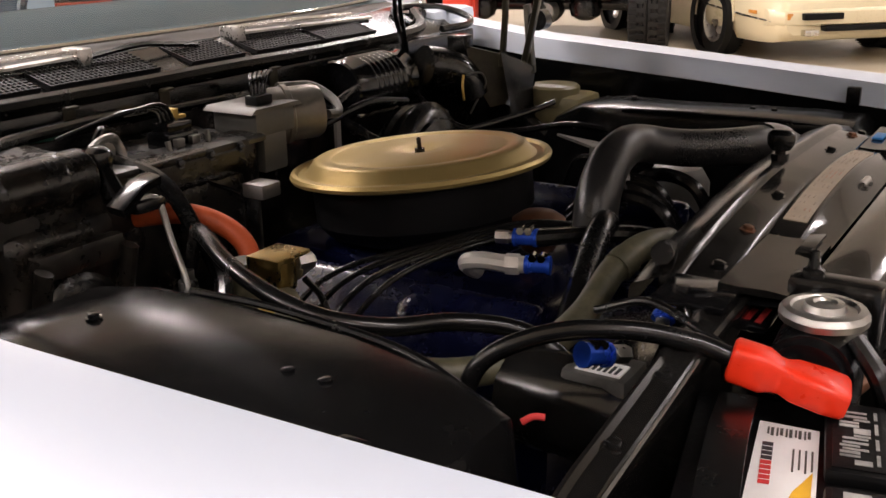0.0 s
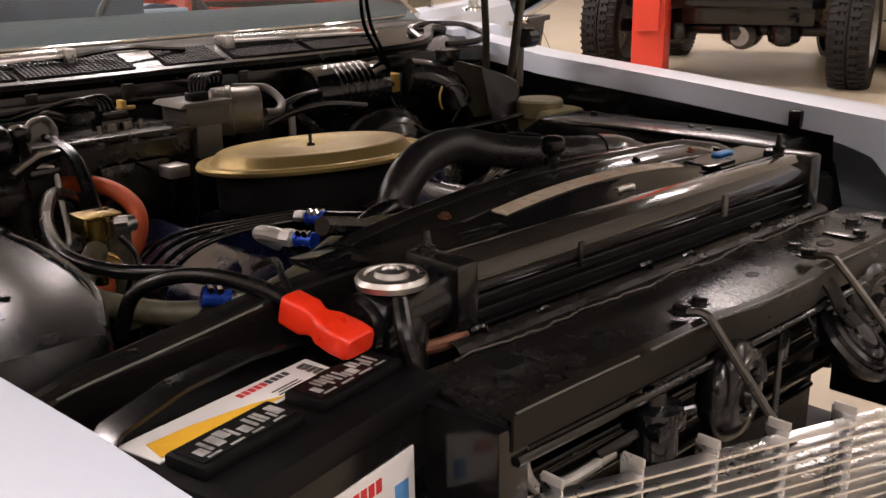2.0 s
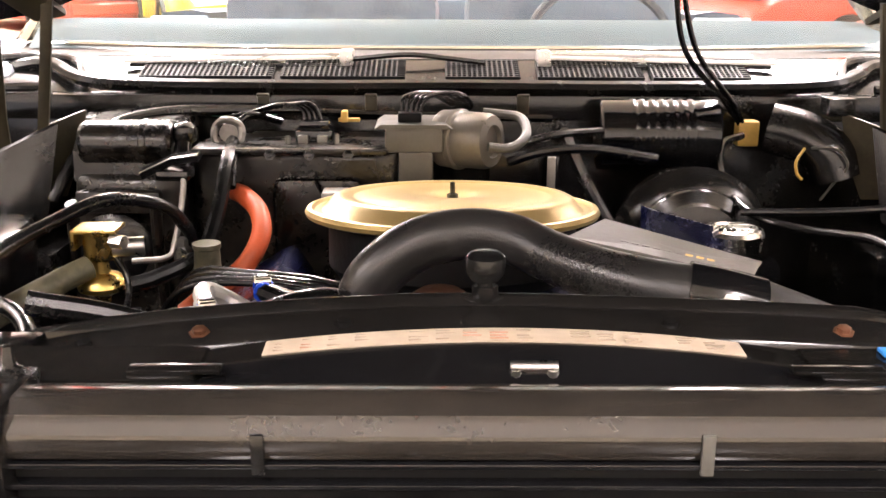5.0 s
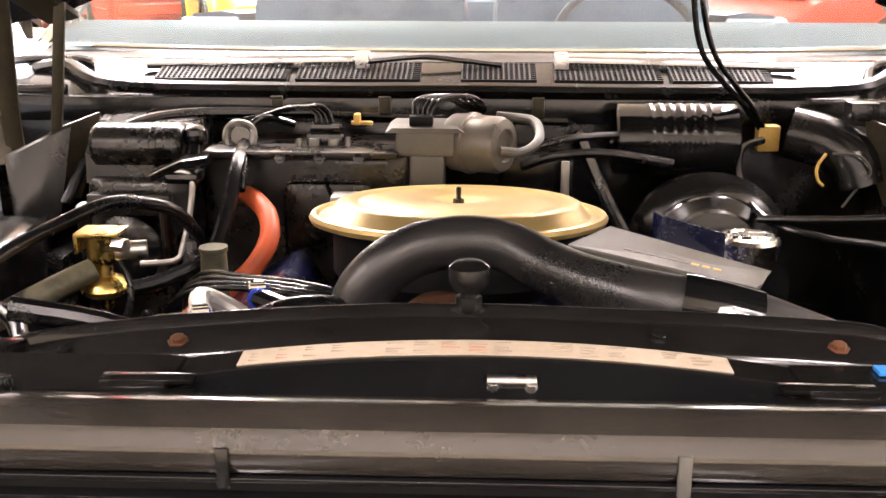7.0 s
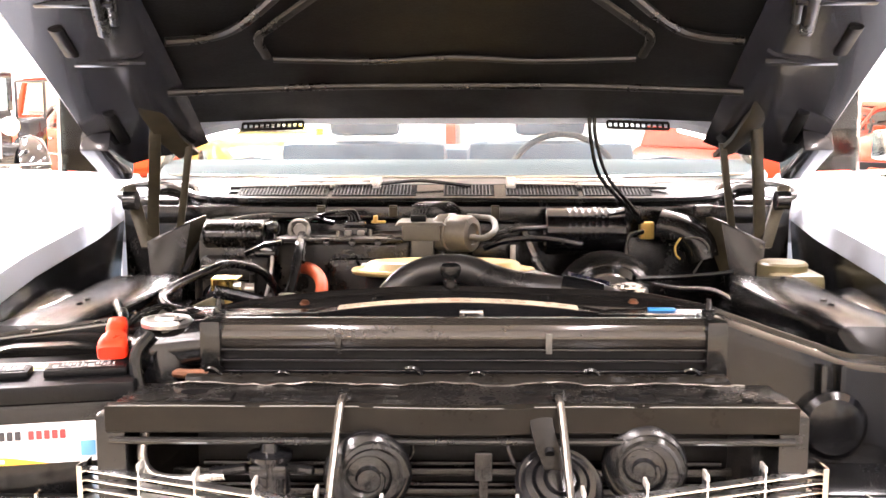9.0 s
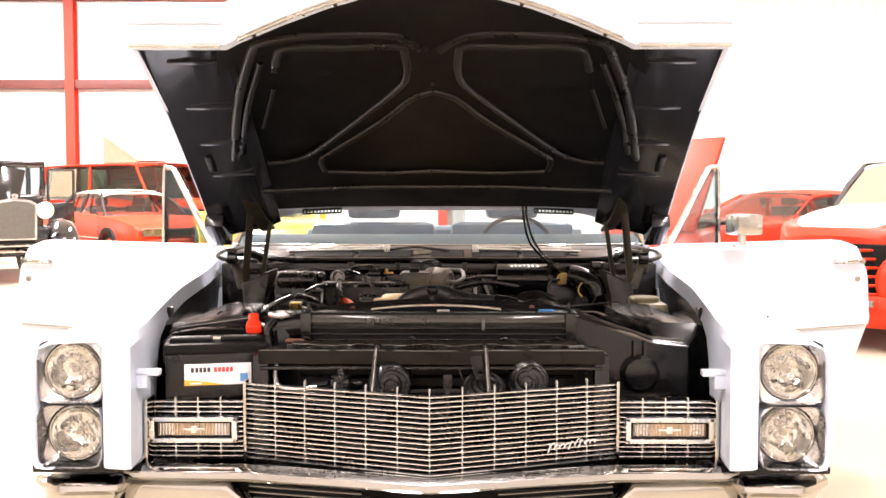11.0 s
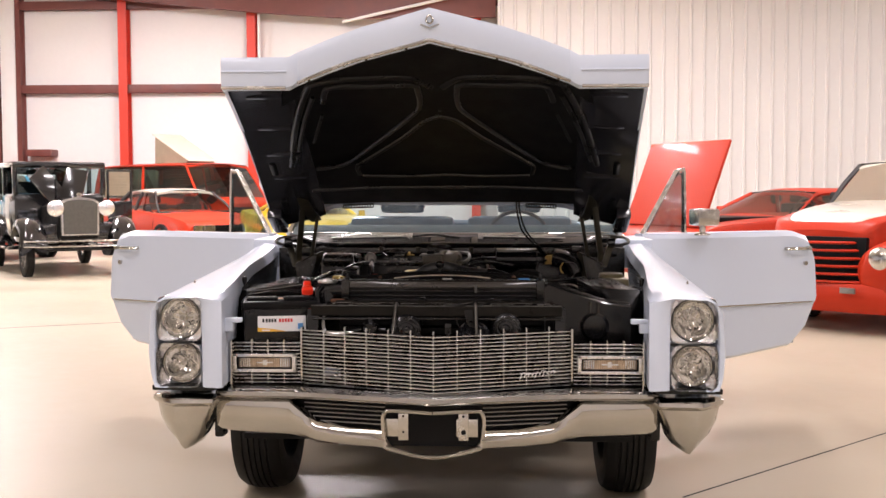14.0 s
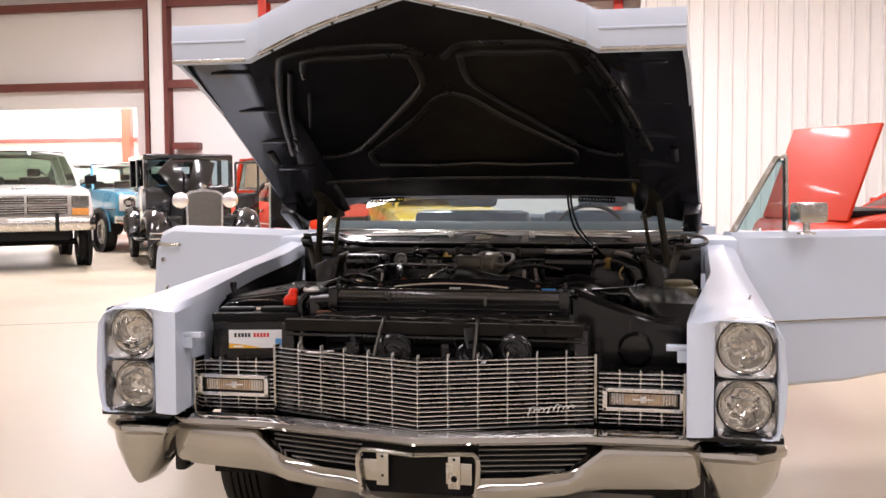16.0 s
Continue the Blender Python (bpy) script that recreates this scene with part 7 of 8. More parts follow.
# battery
BT = Matrix.Translation((-0.60, 0.255, 0)) @ pose(0, 0, 0, 0, 0, 12)
bat = thing("battery", "", "", (0, 0, 0))
bat.parent = car
bat.matrix_basis = BT
tagged(bat, "black car battery with gold and white labels")
bm = bmesh.new()
box(bm, -0.135, 0.135, -0.088, 0.088, 0.66, 0.845, 0.006)
part("case", bm, RUBBER, bat)
bm = bmesh.new()
box(bm, -0.138, 0.138, -0.091, 0.091, 0.845, 0.872, 0.006)
box(bm, -0.125, -0.01, -0.055, -0.01, 0.872, 0.884, 0.004)
box(bm, 0.01, 0.125, -0.055, -0.01, 0.872, 0.884, 0.004)
part("lid", bm, MATT, bat)
rnd = random.Random(11)
for x0 in (-0.12, 0.015):
    bm = bmesh.new()
    box(bm, x0, x0 + 0.105, -0.05, -0.015, 0.8842, 0.8852)
    pl = part("vent_label", bm, MATT, bat)
    x = x0 + 0.006
    while x < x0 + 0.092:  # worn raised print: strokes of uneven width
        w = rnd.choice((0.003, 0.004, 0.007, 0.009))
        lo, hi = rnd.choice(((-0.040, -0.022), (-0.040, -0.022), (-0.034, -0.020), (-0.042, -0.030)))
        bm = bmesh.new()
        box(bm, x, x + w, lo, hi, 0.8853, 0.8857)
        part("print_bar", bm, PRINT_GREY, pl)
        x += w + rnd.choice((0.0015, 0.002, 0.004))
    for k in range(4):
        bm = bmesh.new()
        q = x0 + 0.008 + 0.024 * k
        box(bm, q, q + 0.012 + 0.008 * rnd.random(), -0.0475, -0.0450, 0.8853, 0.8857)
        part("print_bar", bm, PRINT_GREY, pl)
bm = bmesh.new()
prism(bm, [(-0.124, -0.004), (0.088, -0.007), (0.093, 0.038), (-0.124, 0.046)], 0.8722, 0.8735, "z")
tl = part("top_label", bm, WHITE_LABEL, bat, "white and gold battery label")
bm = bmesh.new()
prism(bm, [(-0.118, 0.001), (-0.110, 0.028), (-0.07, 0.024), (-0.01, 0.010), (0.02, -0.003)], 0.8736, 0.8742, "z")
part("gold_wedge", bm, GOLD_INK, tl)
for k in range(9):
    bm = bmesh.new()
    box(bm, -0.005 + k * 0.0072, k * 0.0072, 0.026, 0.034, 0.8736, 0.8742)
    part("brand_bar", bm, RED_INK if k < 5 else DARK_INK, tl)
for k in range(10):
    bm = bmesh.new()
    box(bm, 0.070 + 0.002 * (k % 3 == 0), 0.083, 0.030 - 0.0034 * k, 0.0315 - 0.0034 * k + 0.0008 * (k % 2), 0.8736, 0.8742)
    part("print_bar", bm, GREYPLASTIC, tl)
for k in range(4):
    bm = bmesh.new()
    box(bm, 0.022 - 0.004 * (k % 2), 0.052, 0.0015 * k - 0.003 + 0.003 * k, -0.0015 + 0.0045 * k, 0.8736, 0.8742)
    part("print_bar", bm, GREYPLASTIC, tl)
bm = bmesh.new()
box(bm, -0.085, 0.092, -0.0895, -0.0882, 0.760, 0.818)
fl = part("front_label", bm, WHITE_LABEL, bat, "white label with red and gold marks")
bm = bmesh.new()
prism(bm, [(-0.085, 0.760), (-0.085, 0.776), (-0.03, 0.770), (0.02, 0.760)], -0.0902, -0.0896, "y")
part("gold_wedge", bm, GOLD_INK, fl)
for a, b, mm in ((-0.068, -0.060, DARK_INK), (-0.056, -0.010, DARK_INK), (-0.007, 0.052, RED_INK)):
    n = max(1, int((b - a) / 0.0105))
    for k in range(n):
        bm = bmesh.new()
        box(bm, a + k * 0.0105, a + k * 0.0105 + 0.0078, -0.0902, -0.0896, 0.795, 0.808)
        part("brand_bar", bm, mm, fl)
bm = bmesh.new()
box(bm, 0.062, 0.082, -0.0902, -0.0896, 0.768, 0.790)
part("blue_mark", bm, BLUE_INK, fl)
bm = bmesh.new()
box(bm, -0.07, -0.04, -0.0906, -0.0903, 0.763, 0.768)
part("print_bar", bm, WHITE_LABEL, fl)
bm = bmesh.new()
strap(bm, [(-0.146, 0.055, 0.80), (-0.146, 0.055, 0.86), (-0.12, 0.056, 0.884), (-0.05, 0.058, 0.895), (0.03, 0.058, 0.896), (0.10, 0.056, 0.888), (0.142, 0.052, 0.866), (0.146, 0.05, 0.80)], 0.030, 0.005, (0, 1, 0))
part("carry_strap", bm, RUBBER, bat)
# red terminal boot
bm = bmesh.new()
rings = []
A, B = Vector((-0.514, 0.340, 0.920)), Vector((-0.496, 0.252, 0.898))
d = (B - A).normalized()
q = d.cross(Vector((0, 0, 1))).normalized()
up = q.cross(d)
for u, w, h in ((0.0, 0.012, 0.014), (0.03, 0.0145, 0.0165), (0.30, 0.0155, 0.0165), (0.40, 0.0125, 0.013), (0.46, 0.0125, 0.0125), (0.56, 0.019, 0.0135), (0.80, 0.022, 0.0135), (0.96, 0.0215, 0.0125), (1.0, 0.019, 0.010)):
    c = A.lerp(B, u)
    rings.append([c + q * w * math.copysign(abs(math.cos(a)) ** 0.4, math.cos(a)) + up * h * math.copysign(abs(math.sin(a)) ** 0.4, math.sin(a)) for a in [2 * math.pi * (k + 0.5) / 20 for k in range(20)]])
loft(bm, rings, True, True, True)
bay("terminal_boot", bm, RED_BOOT, "bright red rubber battery terminal boot", None, 50)
bm = bmesh.new()
bolt(bm, (-0.487, 0.305, 0.905), 0.006, 0.012, (1, -0.2, 0))
bay("clamp_bolt", bm, STEEL, "bright battery clamp bolt")

# ---- the other vehicles in the hall ----
def dense(stations, n=4):
    """Stations smoothed along the body."""
    out = []
    T = [stations[0]] + list(stations) + [stations[-1]]
    for i in range(1, len(T) - 2):
        p, q, r, w = T[i - 1:i + 3]
        for k in range(n):
            t = k / n
            row = []
            for a, b, c, d in zip(p, q, r, w):
                v = 0.5 * (2 * b + (c - a) * t + (2 * a - 5 * b + 4 * c - d) * t * t + (3 * b - a - 3 * c + d) * t ** 3)
                row.append(min(max(v, min(b, c)), max(b, c)))
            out.append(tuple(row))
    return out + [stations[-1]]


def shell(bm, stations, n=5):
    """Body skin through stations (y, half width, bottom z, top z)."""
    rings = []
    for y, w, zb, zt in dense(stations):
        h = zt - zb
        half = [(0.90 * w, zb), (0.98 * w, zb + 0.18 * h), (w, zb + 0.45 * h), (0.995 * w, zb + 0.66 * h), (0.985 * w, zb + 0.70 * h), (0.965 * w, zt - 0.08 * h), (0.94 * w, zt - 0.02 * h), (0.87 * w, zt), (0.5 * w, zt + 0.015), (0.0, zt + 0.02)]
        rings.append([(x, y, z) for x, z in half] + [(-x, y, z) for x, z in half[-2::-1]])
    loft(bm, rings, True, True, True)


def side_at(body, y):
    """Half width, bottom and top of a body at y."""
    return [lerp([(r[0], r[k]) for r in body], y) for k in (1, 2, 3)]


def pane(bm, a, b, c, d, bulge=0.0, n=6):
    """A slightly curved sheet between the edges a-b (low) and d-c (high)."""
    a, b, c, d = [Vector(p) for p in (a, b, c, d)]
    out = (b - a).cross(d - a).normalized()
    rows = []
    for j in range(4):
        v = j / 3
        rows.append([a.lerp(b, u).lerp(d.lerp(c, u), v) + out * bulge * (1 - (2 * u - 1) ** 2) for u in [i / n for i in range(n + 1)]])
    loft(bm, rows, False)


def greenhouse(c, cabin, roof, pillar_mat, glass_mat):
    """Roof, pillars, panes and what is seen through them."""
    ya, yb, yc, yd, wl, wt, zb, zt = cabin
    bm = bmesh.new()
    rows = []
    for y, dz in ((yb - 0.05, -0.055), (yb, -0.03), (yb + 0.10, -0.012), (yb + 0.3 * (yc - yb), 0.0), (yb + 0.7 * (yc - yb), 0.0), (yc - 0.1, -0.014), (yc, -0.035), (yc + 0.05, -0.06)):
        top = [((wt + 0.03) * u, y, zt + dz - 0.055 * abs(u) ** 3.5) for u in (-1, -0.93, -0.8, -0.5, 0, 0.5, 0.8, 0.93, 1)]
        rows.append(top + [(x * 0.97, yy, z - 0.035) for x, yy, z in top[::-1]])
    loft(bm, rows, True, True, True)
    rf = part("roof", bm, roof, c, "", 40)
    zr = zt - 0.065
    ym, ymt = ya + 0.52 * (yd - ya), yb + 0.48 * (yc - yb)
    for s in (1, -1):
        for (y0, y1), w, t in (((ya, yb), 0.045, 0.04), ((ym, ymt), 0.04, 0.06), ((yd, yc), 0.05, 0.16)):
            bm = bmesh.new()
            strap(bm, [(s * wl, y0, zb - 0.03), (s * (0.55 * wl + 0.45 * wt + 0.012), 0.5 * y0 + 0.5 * y1, 0.5 * (zb + zr)), (s * wt, y1, zr)], t, w, (0, 1, 0))
            part("pillar", bm, pillar_mat, c)
        for p, q, r, w in ((ya, ym, ymt, yb), (ym, yd, yc, ymt)):
            bm = bmesh.new()
            pane(bm, (s * wl, p + 0.03, zb), (s * wl, q - 0.03, zb), (s * wt, r - 0.03, zr), (s * wt, w + 0.03, zr), 0.012 * s)
            g = part("side_window", bm, glass_mat, c)
            g.visible_shadow = False
            bm = bmesh.new()
            sweep(bm, [(s * (wl + 0.004), p, zb), (s * (wl + 0.004), q, zb)], 0.009, 6)
            part("window_trim", bm, CHROME_WORN, c)
        bm = bmesh.new()
        box(bm, s * (wl + 0.10) - 0.05, s * (wl + 0.10) + 0.05, ya + 0.28, ya + 0.34, zb + 0.03, zb + 0.12, 0.015)
        cyl(bm, (s * (wl - 0.02), ya + 0.32, zb - 0.01), (s * (wl + 0.08), ya + 0.31, zb + 0.05), 0.012, None, 8)
        part("door_mirror", bm, pillar_mat, c)
    for y0, y1, b, nm in ((ya, yb, 0.05, "windscreen"), (yd, yc, -0.04, "rear_window")):
        bm = bmesh.new()
        pane(bm, (-wl + 0.03, y0, zb), (wl - 0.03, y0, zb), (wt - 0.02, y1, zr), (-wt + 0.02, y1, zr), b, 10)
        g = part(nm, bm, glass_mat, c)
        g.visible_shadow = False
        bm = bmesh.new()
        sweep(bm, [(-wl, y0 - 0.01, zb - 0.005), (0, y0 - (0.05 if nm == "windscreen" else -0.04), zb - 0.005), (wl, y0 - 0.01, zb - 0.005)], 0.014, 6)
        sweep(bm, [(-wt, y1, zr), (0, y1 - (0.04 if nm == "windscreen" else -0.03), zr + 0.02), (wt, y1, zr)], 0.014, 6)
        part("window_rubber", bm, RUBBER, c)
    bm = bmesh.new()
    box(bm, -wl + 0.05, wl - 0.05, ya + 0.08, ya + 0.34, zb - 0.06, zb + 0.025, 0.02)
    part("dashboard", bm, TRIM_DARK, c)
    for x in (-0.36, 0.36):
        bm = bmesh.new()
        box(bm, x - 0.24, x + 0.24, ym - 0.12, ym + 0.04, zb - 0.3, zb + 0.16, 0.05)
        box(bm, x - 0.11, x + 0.11, ym - 0.08, ym + 0.01, zb + 0.17, zb + 0.30, 0.03)
        part("seat", bm, TRIM_DARK, c)
    bm = bmesh.new()
    box(bm, -wl + 0.1, wl - 0.1, yd - 0.5, yd - 0.25, zb - 0.3, zb + 0.12, 0.05)
    box(bm, -wl + 0.04, wl - 0.04, ya + 0.3, yd - 0.3, zb - 0.2, zb + 0.004)
    part("interior", bm, TRIM_DARK, c)
    bm = bmesh.new()
    m = Matrix.Translation((0.36, ya + 0.55, zb + 0.06)) @ pose(0, 0, 0, 62, 0, 0)
    sweep(bm, [m @ Vector((0.18 * math.cos(a), 0.18 * math.sin(a), 0)) for a in [2 * math.pi * k / 18 for k in range(19)]], 0.013, 6, 2)
    part("steering_wheel", bm, TRIM_DARK, c)
    return rf


def simple_car(name, label, at, rz, paint, body, cabin, wheels, tyre_r=0.32, roof=None, glass_mat=None, lamps=(), bumper=None, grille=None, rim=None, seams=(), pillar=None):
    """A parked car facing local -y: body stations, cabin (y front base, y front top, y rear top, y rear base, half width low, half width top, belt z, roof z)."""
    c = thing(name, label, "car", at, rz)
    bm = bmesh.new()
    shell(bm, body)
    bd = part("body", bm, paint, c, "", 40)
    if cabin:
        greenhouse(c, cabin, roof or paint, pillar or roof or paint, glass_mat or CARGLASS)
    for y in seams:
        for s in (1, -1):
            w, zb, zt = side_at(body, y)
            h = zt - zb
            bm = bmesh.new()
            sweep(bm, [(s * (0.978 * w), y, zb + 0.17 * h), (s * (w + 0.001), y, zb + 0.45 * h), (s * 0.992 * w, y, zb + 0.68 * h), (s * 0.95 * w, y, zt - 0.04 * h)], 0.005, 5, 3)
            part("door_seam", bm, MATT, c)
    for s in (1, -1) if seams else ():
        y = seams[-1] - 0.15
        w, zb, zt = side_at(body, y)
        bm = bmesh.new()
        box(bm, *sorted((s * (0.975 * w), s * (w + 0.018))), y - 0.10, y + 0.04, zt - 0.24 * (zt - zb), zt - 0.19 * (zt - zb), 0.006)
        part("door_handle", bm, CHROME, c)
        bm = bmesh.new()
        ys = [body[1][0] + (body[-2][0] - body[1][0]) * k / 10 for k in range(11)]
        sweep(bm, [(s * (side_at(body, q)[0] + 0.004), q, side_at(body, q)[1] + 0.43 * (side_at(body, q)[2] - side_at(body, q)[1])) for q in ys], 0.010, 6, 2)
        part("side_moulding", bm, CHROME_WORN, c)
    for x, y in wheels:
        for s in (1, -1):
            w = side_at(body, y)[0]
            wx = w - 0.085
            wheel((s * wx, y, tyre_r), tyre_r, 0.2, rim or STEEL, CHROME, c, 28)
            bm = bmesh.new()
            lathe(bm, [(tyre_r * 0.9, -0.06), (tyre_r * 1.15, -0.06), (tyre_r * 1.15, 0.003), (tyre_r * 0.9, 0.003)], Matrix.Translation((s * w, y, tyre_r + 0.02)) @ pose(0, 0, 0, 0, 90, 0), 32, False)
            part("wheel_arch", bm, MATT, c)
            bm = bmesh.new()
            sweep(bm, [(s * (w + 0.002), y - 1.16 * tyre_r * math.cos(a), tyre_r + 0.02 + 1.16 * tyre_r * math.sin(a)) for a in [math.pi * k / 12 for k in range(13)]], 0.012, 6, 2)
            part("arch_lip", bm, paint, c)
    for kind, x, y, z, r in lamps:
        for s in (1, -1):
            bm = bmesh.new()
            if kind == "round":
                lathe(bm, [(r * 1.22, -0.03), (r * 1.22, 0.01), (r * 1.12, 0.022), (r, 0.016)], Matrix.Translation((s * x, y, z)) @ pose(0, 0, 0, 90, 0, 0), 26, False)
                lathe(bm, [(r, 0.004), (r * 0.7, -0.02), (0.002, -0.045)], Matrix.Translation((s * x, y, z)) @ pose(0, 0, 0, 90, 0, 0), 14, False)
            elif kind == "square":
                for p in (-1, 1):
                    box(bm, s * x + p * r - 0.012, s * x + p * r + 0.012, y - 0.03, y + 0.03, z - r * 0.66, z + r * 0.66, 0.004)
                    box(bm, s * x - r, s * x + r, y - 0.03, y + 0.03, z + p * r * 0.62 - 0.01, z + p * r * 0.62 + 0.01, 0.004)
                pane(bm, (s * x - r, y - 0.002, z - 0.6 * r), (s * x + r, y - 0.002, z - 0.6 * r), (s * x + r, y + 0.004, z + 0.6 * r), (s * x - r, y + 0.004, z + 0.6 * r), -0.015, 8)
            else:
                box(bm, s * x - r, s * x + r, y - 0.02, y + 0.03, z - r * 0.45, z + r * 0.45, 0.012)
            lp = part("headlamp", bm, {"amber": AMBER, "round": LAMPREF, "square": PLATE}[kind], c)
            if kind != "amber":
                bm = bmesh.new()
                if kind == "round":
                    lathe(bm, [(r, 0.010), (r * 0.8, 0.026), (r * 0.4, 0.036), (0.002, 0.038)], Matrix.Translation((s * x, y, z)) @ pose(0, 0, 0, 90, 0, 0), 22)
                else:
                    box(bm, s * x - r, s * x + r, y - 0.022, y - 0.016, z - r * 0.6, z + r * 0.6, 0.002)
                part("lens", bm, LENS, lp).visible_shadow = False
    if bumper:
        w, y, z, h, bmat = bumper
        bm = bmesh.new()
        rings = [[(x, y + 0.09 * (abs(x) / w) ** 2 + (0.10 * max(0, abs(x) / w - 0.9) * 10) + d, z + e) for d, e in ((0.07, -h / 2), (0.01, -h / 2 + 0.004), (-0.012, -h * 0.36), (-0.02, 0), (-0.012, h * 0.36), (0.01, h / 2 - 0.004), (0.07, h / 2))] for x in [w * (k / 10 - 1) for k in range(21)]]
        loft(bm, rings, True, True, True)
        part("bumper", bm, bmat, c)
    if grille:
        w, y, z0, z1, n, gm = grille
        bm = bmesh.new()
        box(bm, -w, w, y + 0.01, y + 0.03, z0, z1, 0.005)
        g = part("grille", bm, MATT, c)
        for k in range(n):
            z = z0 + (z1 - z0) * (k + 0.5) / n
            bm = bmesh.new()
            box(bm, -w, w, y - 0.01, y + 0.012, z - (z1 - z0) / n * 0.2, z + (z1 - z0) / n * 0.2, 0.004)
            part("grille_bar", bm, gm, g)
    return c


# pony car with a white top
simple_car("red_coupe", "red two-door coupe with a white vinyl roof", (-4.55, 14.6, 0), 42, RED_CAR,
           [(-0.05, 0.80, 0.28, 0.66), (0.1, 0.84, 0.2, 0.74), (0.5, 0.86, 0.2, 0.80), (1.4, 0.87, 0.2, 0.88), (3.2, 0.87, 0.2, 0.92), (4.3, 0.85, 0.22, 0.9), (4.55, 0.8, 0.3, 0.85)],
           (1.25, 1.85, 3.0, 3.5, 0.76, 0.58, 0.88, 1.34), [(0.74, 0.9), (0.74, 3.5)], 0.31, WHITE_CAR, None, [("square", 0.62, -0.07, 0.62, 0.085), ("square", 0.42, -0.08, 0.62, 0.085)], (0.84, -0.12, 0.42, 0.18, RED_CAR), (0.30, -0.08, 0.55, 0.68, 3, MATT), None, (1.35, 2.6), TRIM_DARK)
# van with a raised camper roof
van = simple_car("red_van", "red camper van with a raised canvas roof", (-5.0, 17.6, 0), 52, RED_CAR,
                 [(-0.02, 0.80, 0.35, 1.0), (0.12, 0.86, 0.3, 1.1), (0.6, 0.88, 0.28, 1.15), (4.2, 0.88, 0.28, 1.15), (4.4, 0.86, 0.32, 1.1)],
                 (0.35, 0.95, 4.2, 4.35, 0.86, 0.78, 1.12, 1.9), [(0.76, 0.9), (0.76, 3.4)], 0.33, RED_CAR, SHADED_CABIN_PANE, [("square", 0.62, -0.05, 0.85, 0.1)], (0.86, -0.12, 0.5, 0.16, MATT), (0.45, -0.05, 0.72, 0.95, 4, MATT), None, (0.7, 1.75, 2.9))
for s in (1, -1):
    bm = bmesh.new()
    pane(bm, (s * 0.868, 2.95, 1.18), (s * 0.868, 3.95, 1.18), (s * 0.80, 3.9, 1.76), (s * 0.80, 3.0, 1.76), 0.01 * s)
    blind = part("window_blind", bm, CANVAS, van, "pale slatted blind in the rear side window")
    for k in range(9):
        bm = bmesh.new()
        sweep(bm, [(s * (0.872 - 0.0075 * k), 2.98, 1.2 + 0.06 * k), (s * (0.872 - 0.0075 * k), 3.92, 1.2 + 0.06 * k)], 0.012, 5)
        part("slat", bm, CANVAS, blind)
bm = bmesh.new()
loft(bm, [[(-0.36, 1.5, 1.9), (0.36, 1.5, 1.9), (0.36, 2.7, 1.9), (-0.36, 2.7, 1.9)], [(-0.35, 1.5, 1.93), (0.35, 1.5, 1.93), (0.35, 2.7, 2.5), (-0.35, 2.7, 2.5)]], True, True, True)
part("pop_top_canvas", bm, CANVAS, van, "tan canvas wall of the raised roof")
bm = bmesh.new()
loft(bm, [[(-0.38, 1.42, 1.93), (0.38, 1.42, 1.93), (0.38, 2.78, 2.54), (-0.38, 2.78, 2.54)], [(-0.37, 1.43, 1.95), (0.37, 1.43, 1.95), (0.37, 2.76, 2.56), (-0.37, 2.76, 2.56)]], True, True, True)
part("pop_top_lid", bm, LID_CREAM, van)
simple_car("red_roadster", "small red car parked by the far wall", (-9.6, 19.4, 0), 60, RED_CAR,
           [(0, 0.6, 0.4, 0.8), (0.3, 0.72, 0.3, 1.0), (1.4, 0.75, 0.28, 1.1), (2.6, 0.75, 0.28, 1.3), (3.4, 0.7, 0.3, 1.2), (3.8, 0.55, 0.4, 0.9)], None, [(0.62, 0.7), (0.62, 3.0)], 0.33)
simple_car("yellow_sports_car", "low yellow sports car", (-2.15, 11.6, 0), 22, YELLOW_CAR,
           [(0, 0.7, 0.3, 0.62), (0.3, 0.85, 0.2, 0.78), (1.2, 0.9, 0.18, 0.88), (2.8, 0.88, 0.18, 0.9), (4.0, 0.88, 0.2, 0.95), (4.4, 0.8, 0.3, 0.85)],
           (1.3, 2.0, 2.8, 3.6, 0.72, 0.55, 0.84, 1.1), [(0.74, 0.9), (0.74, 3.4)], 0.32)
# red coupe with its hood up
rc = simple_car("red_muscle_car", "red coupe with its hood propped open", (2.15, 8.7, 0), -61, RED_CAR,
                [(-0.05, 0.78, 0.35, 0.72), (0.1, 0.88, 0.25, 0.85), (0.5, 0.92, 0.22, 0.92), (1.4, 0.93, 0.22, 0.96), (3.4, 0.92, 0.22, 0.98), (4.5, 0.9, 0.25, 0.95), (4.75, 0.82, 0.35, 0.88)],
                (1.4, 2.0, 2.9, 3.8, 0.74, 0.55, 0.95, 1.31), [(0.78, 0.9), (0.78, 3.7)], 0.34, None, None, [("round", 0.62, -0.06, 0.64, 0.08)], (0.86, -0.12, 0.45, 0.12, CHROME), (0.5, -0.06, 0.55, 0.7, 4, MATT), None, (1.45, 2.75))
bm = bmesh.new()
hm = Matrix.Translation((0, 0.08, 0.86)) @ pose(0, 0, 0, 68, 0, 0)
box(bm, -0.72, 0.72, 0.0, 1.08, -0.02, 0.02, 0.015, hm)
part("raised_hood", bm, RED_CAR, rc, "red hood standing open")
bm = bmesh.new()
box(bm, -0.66, 0.66, 0.1, 1.25, 0.9, 0.97, 0.02)
part("engine_bay", bm, MATT, rc)
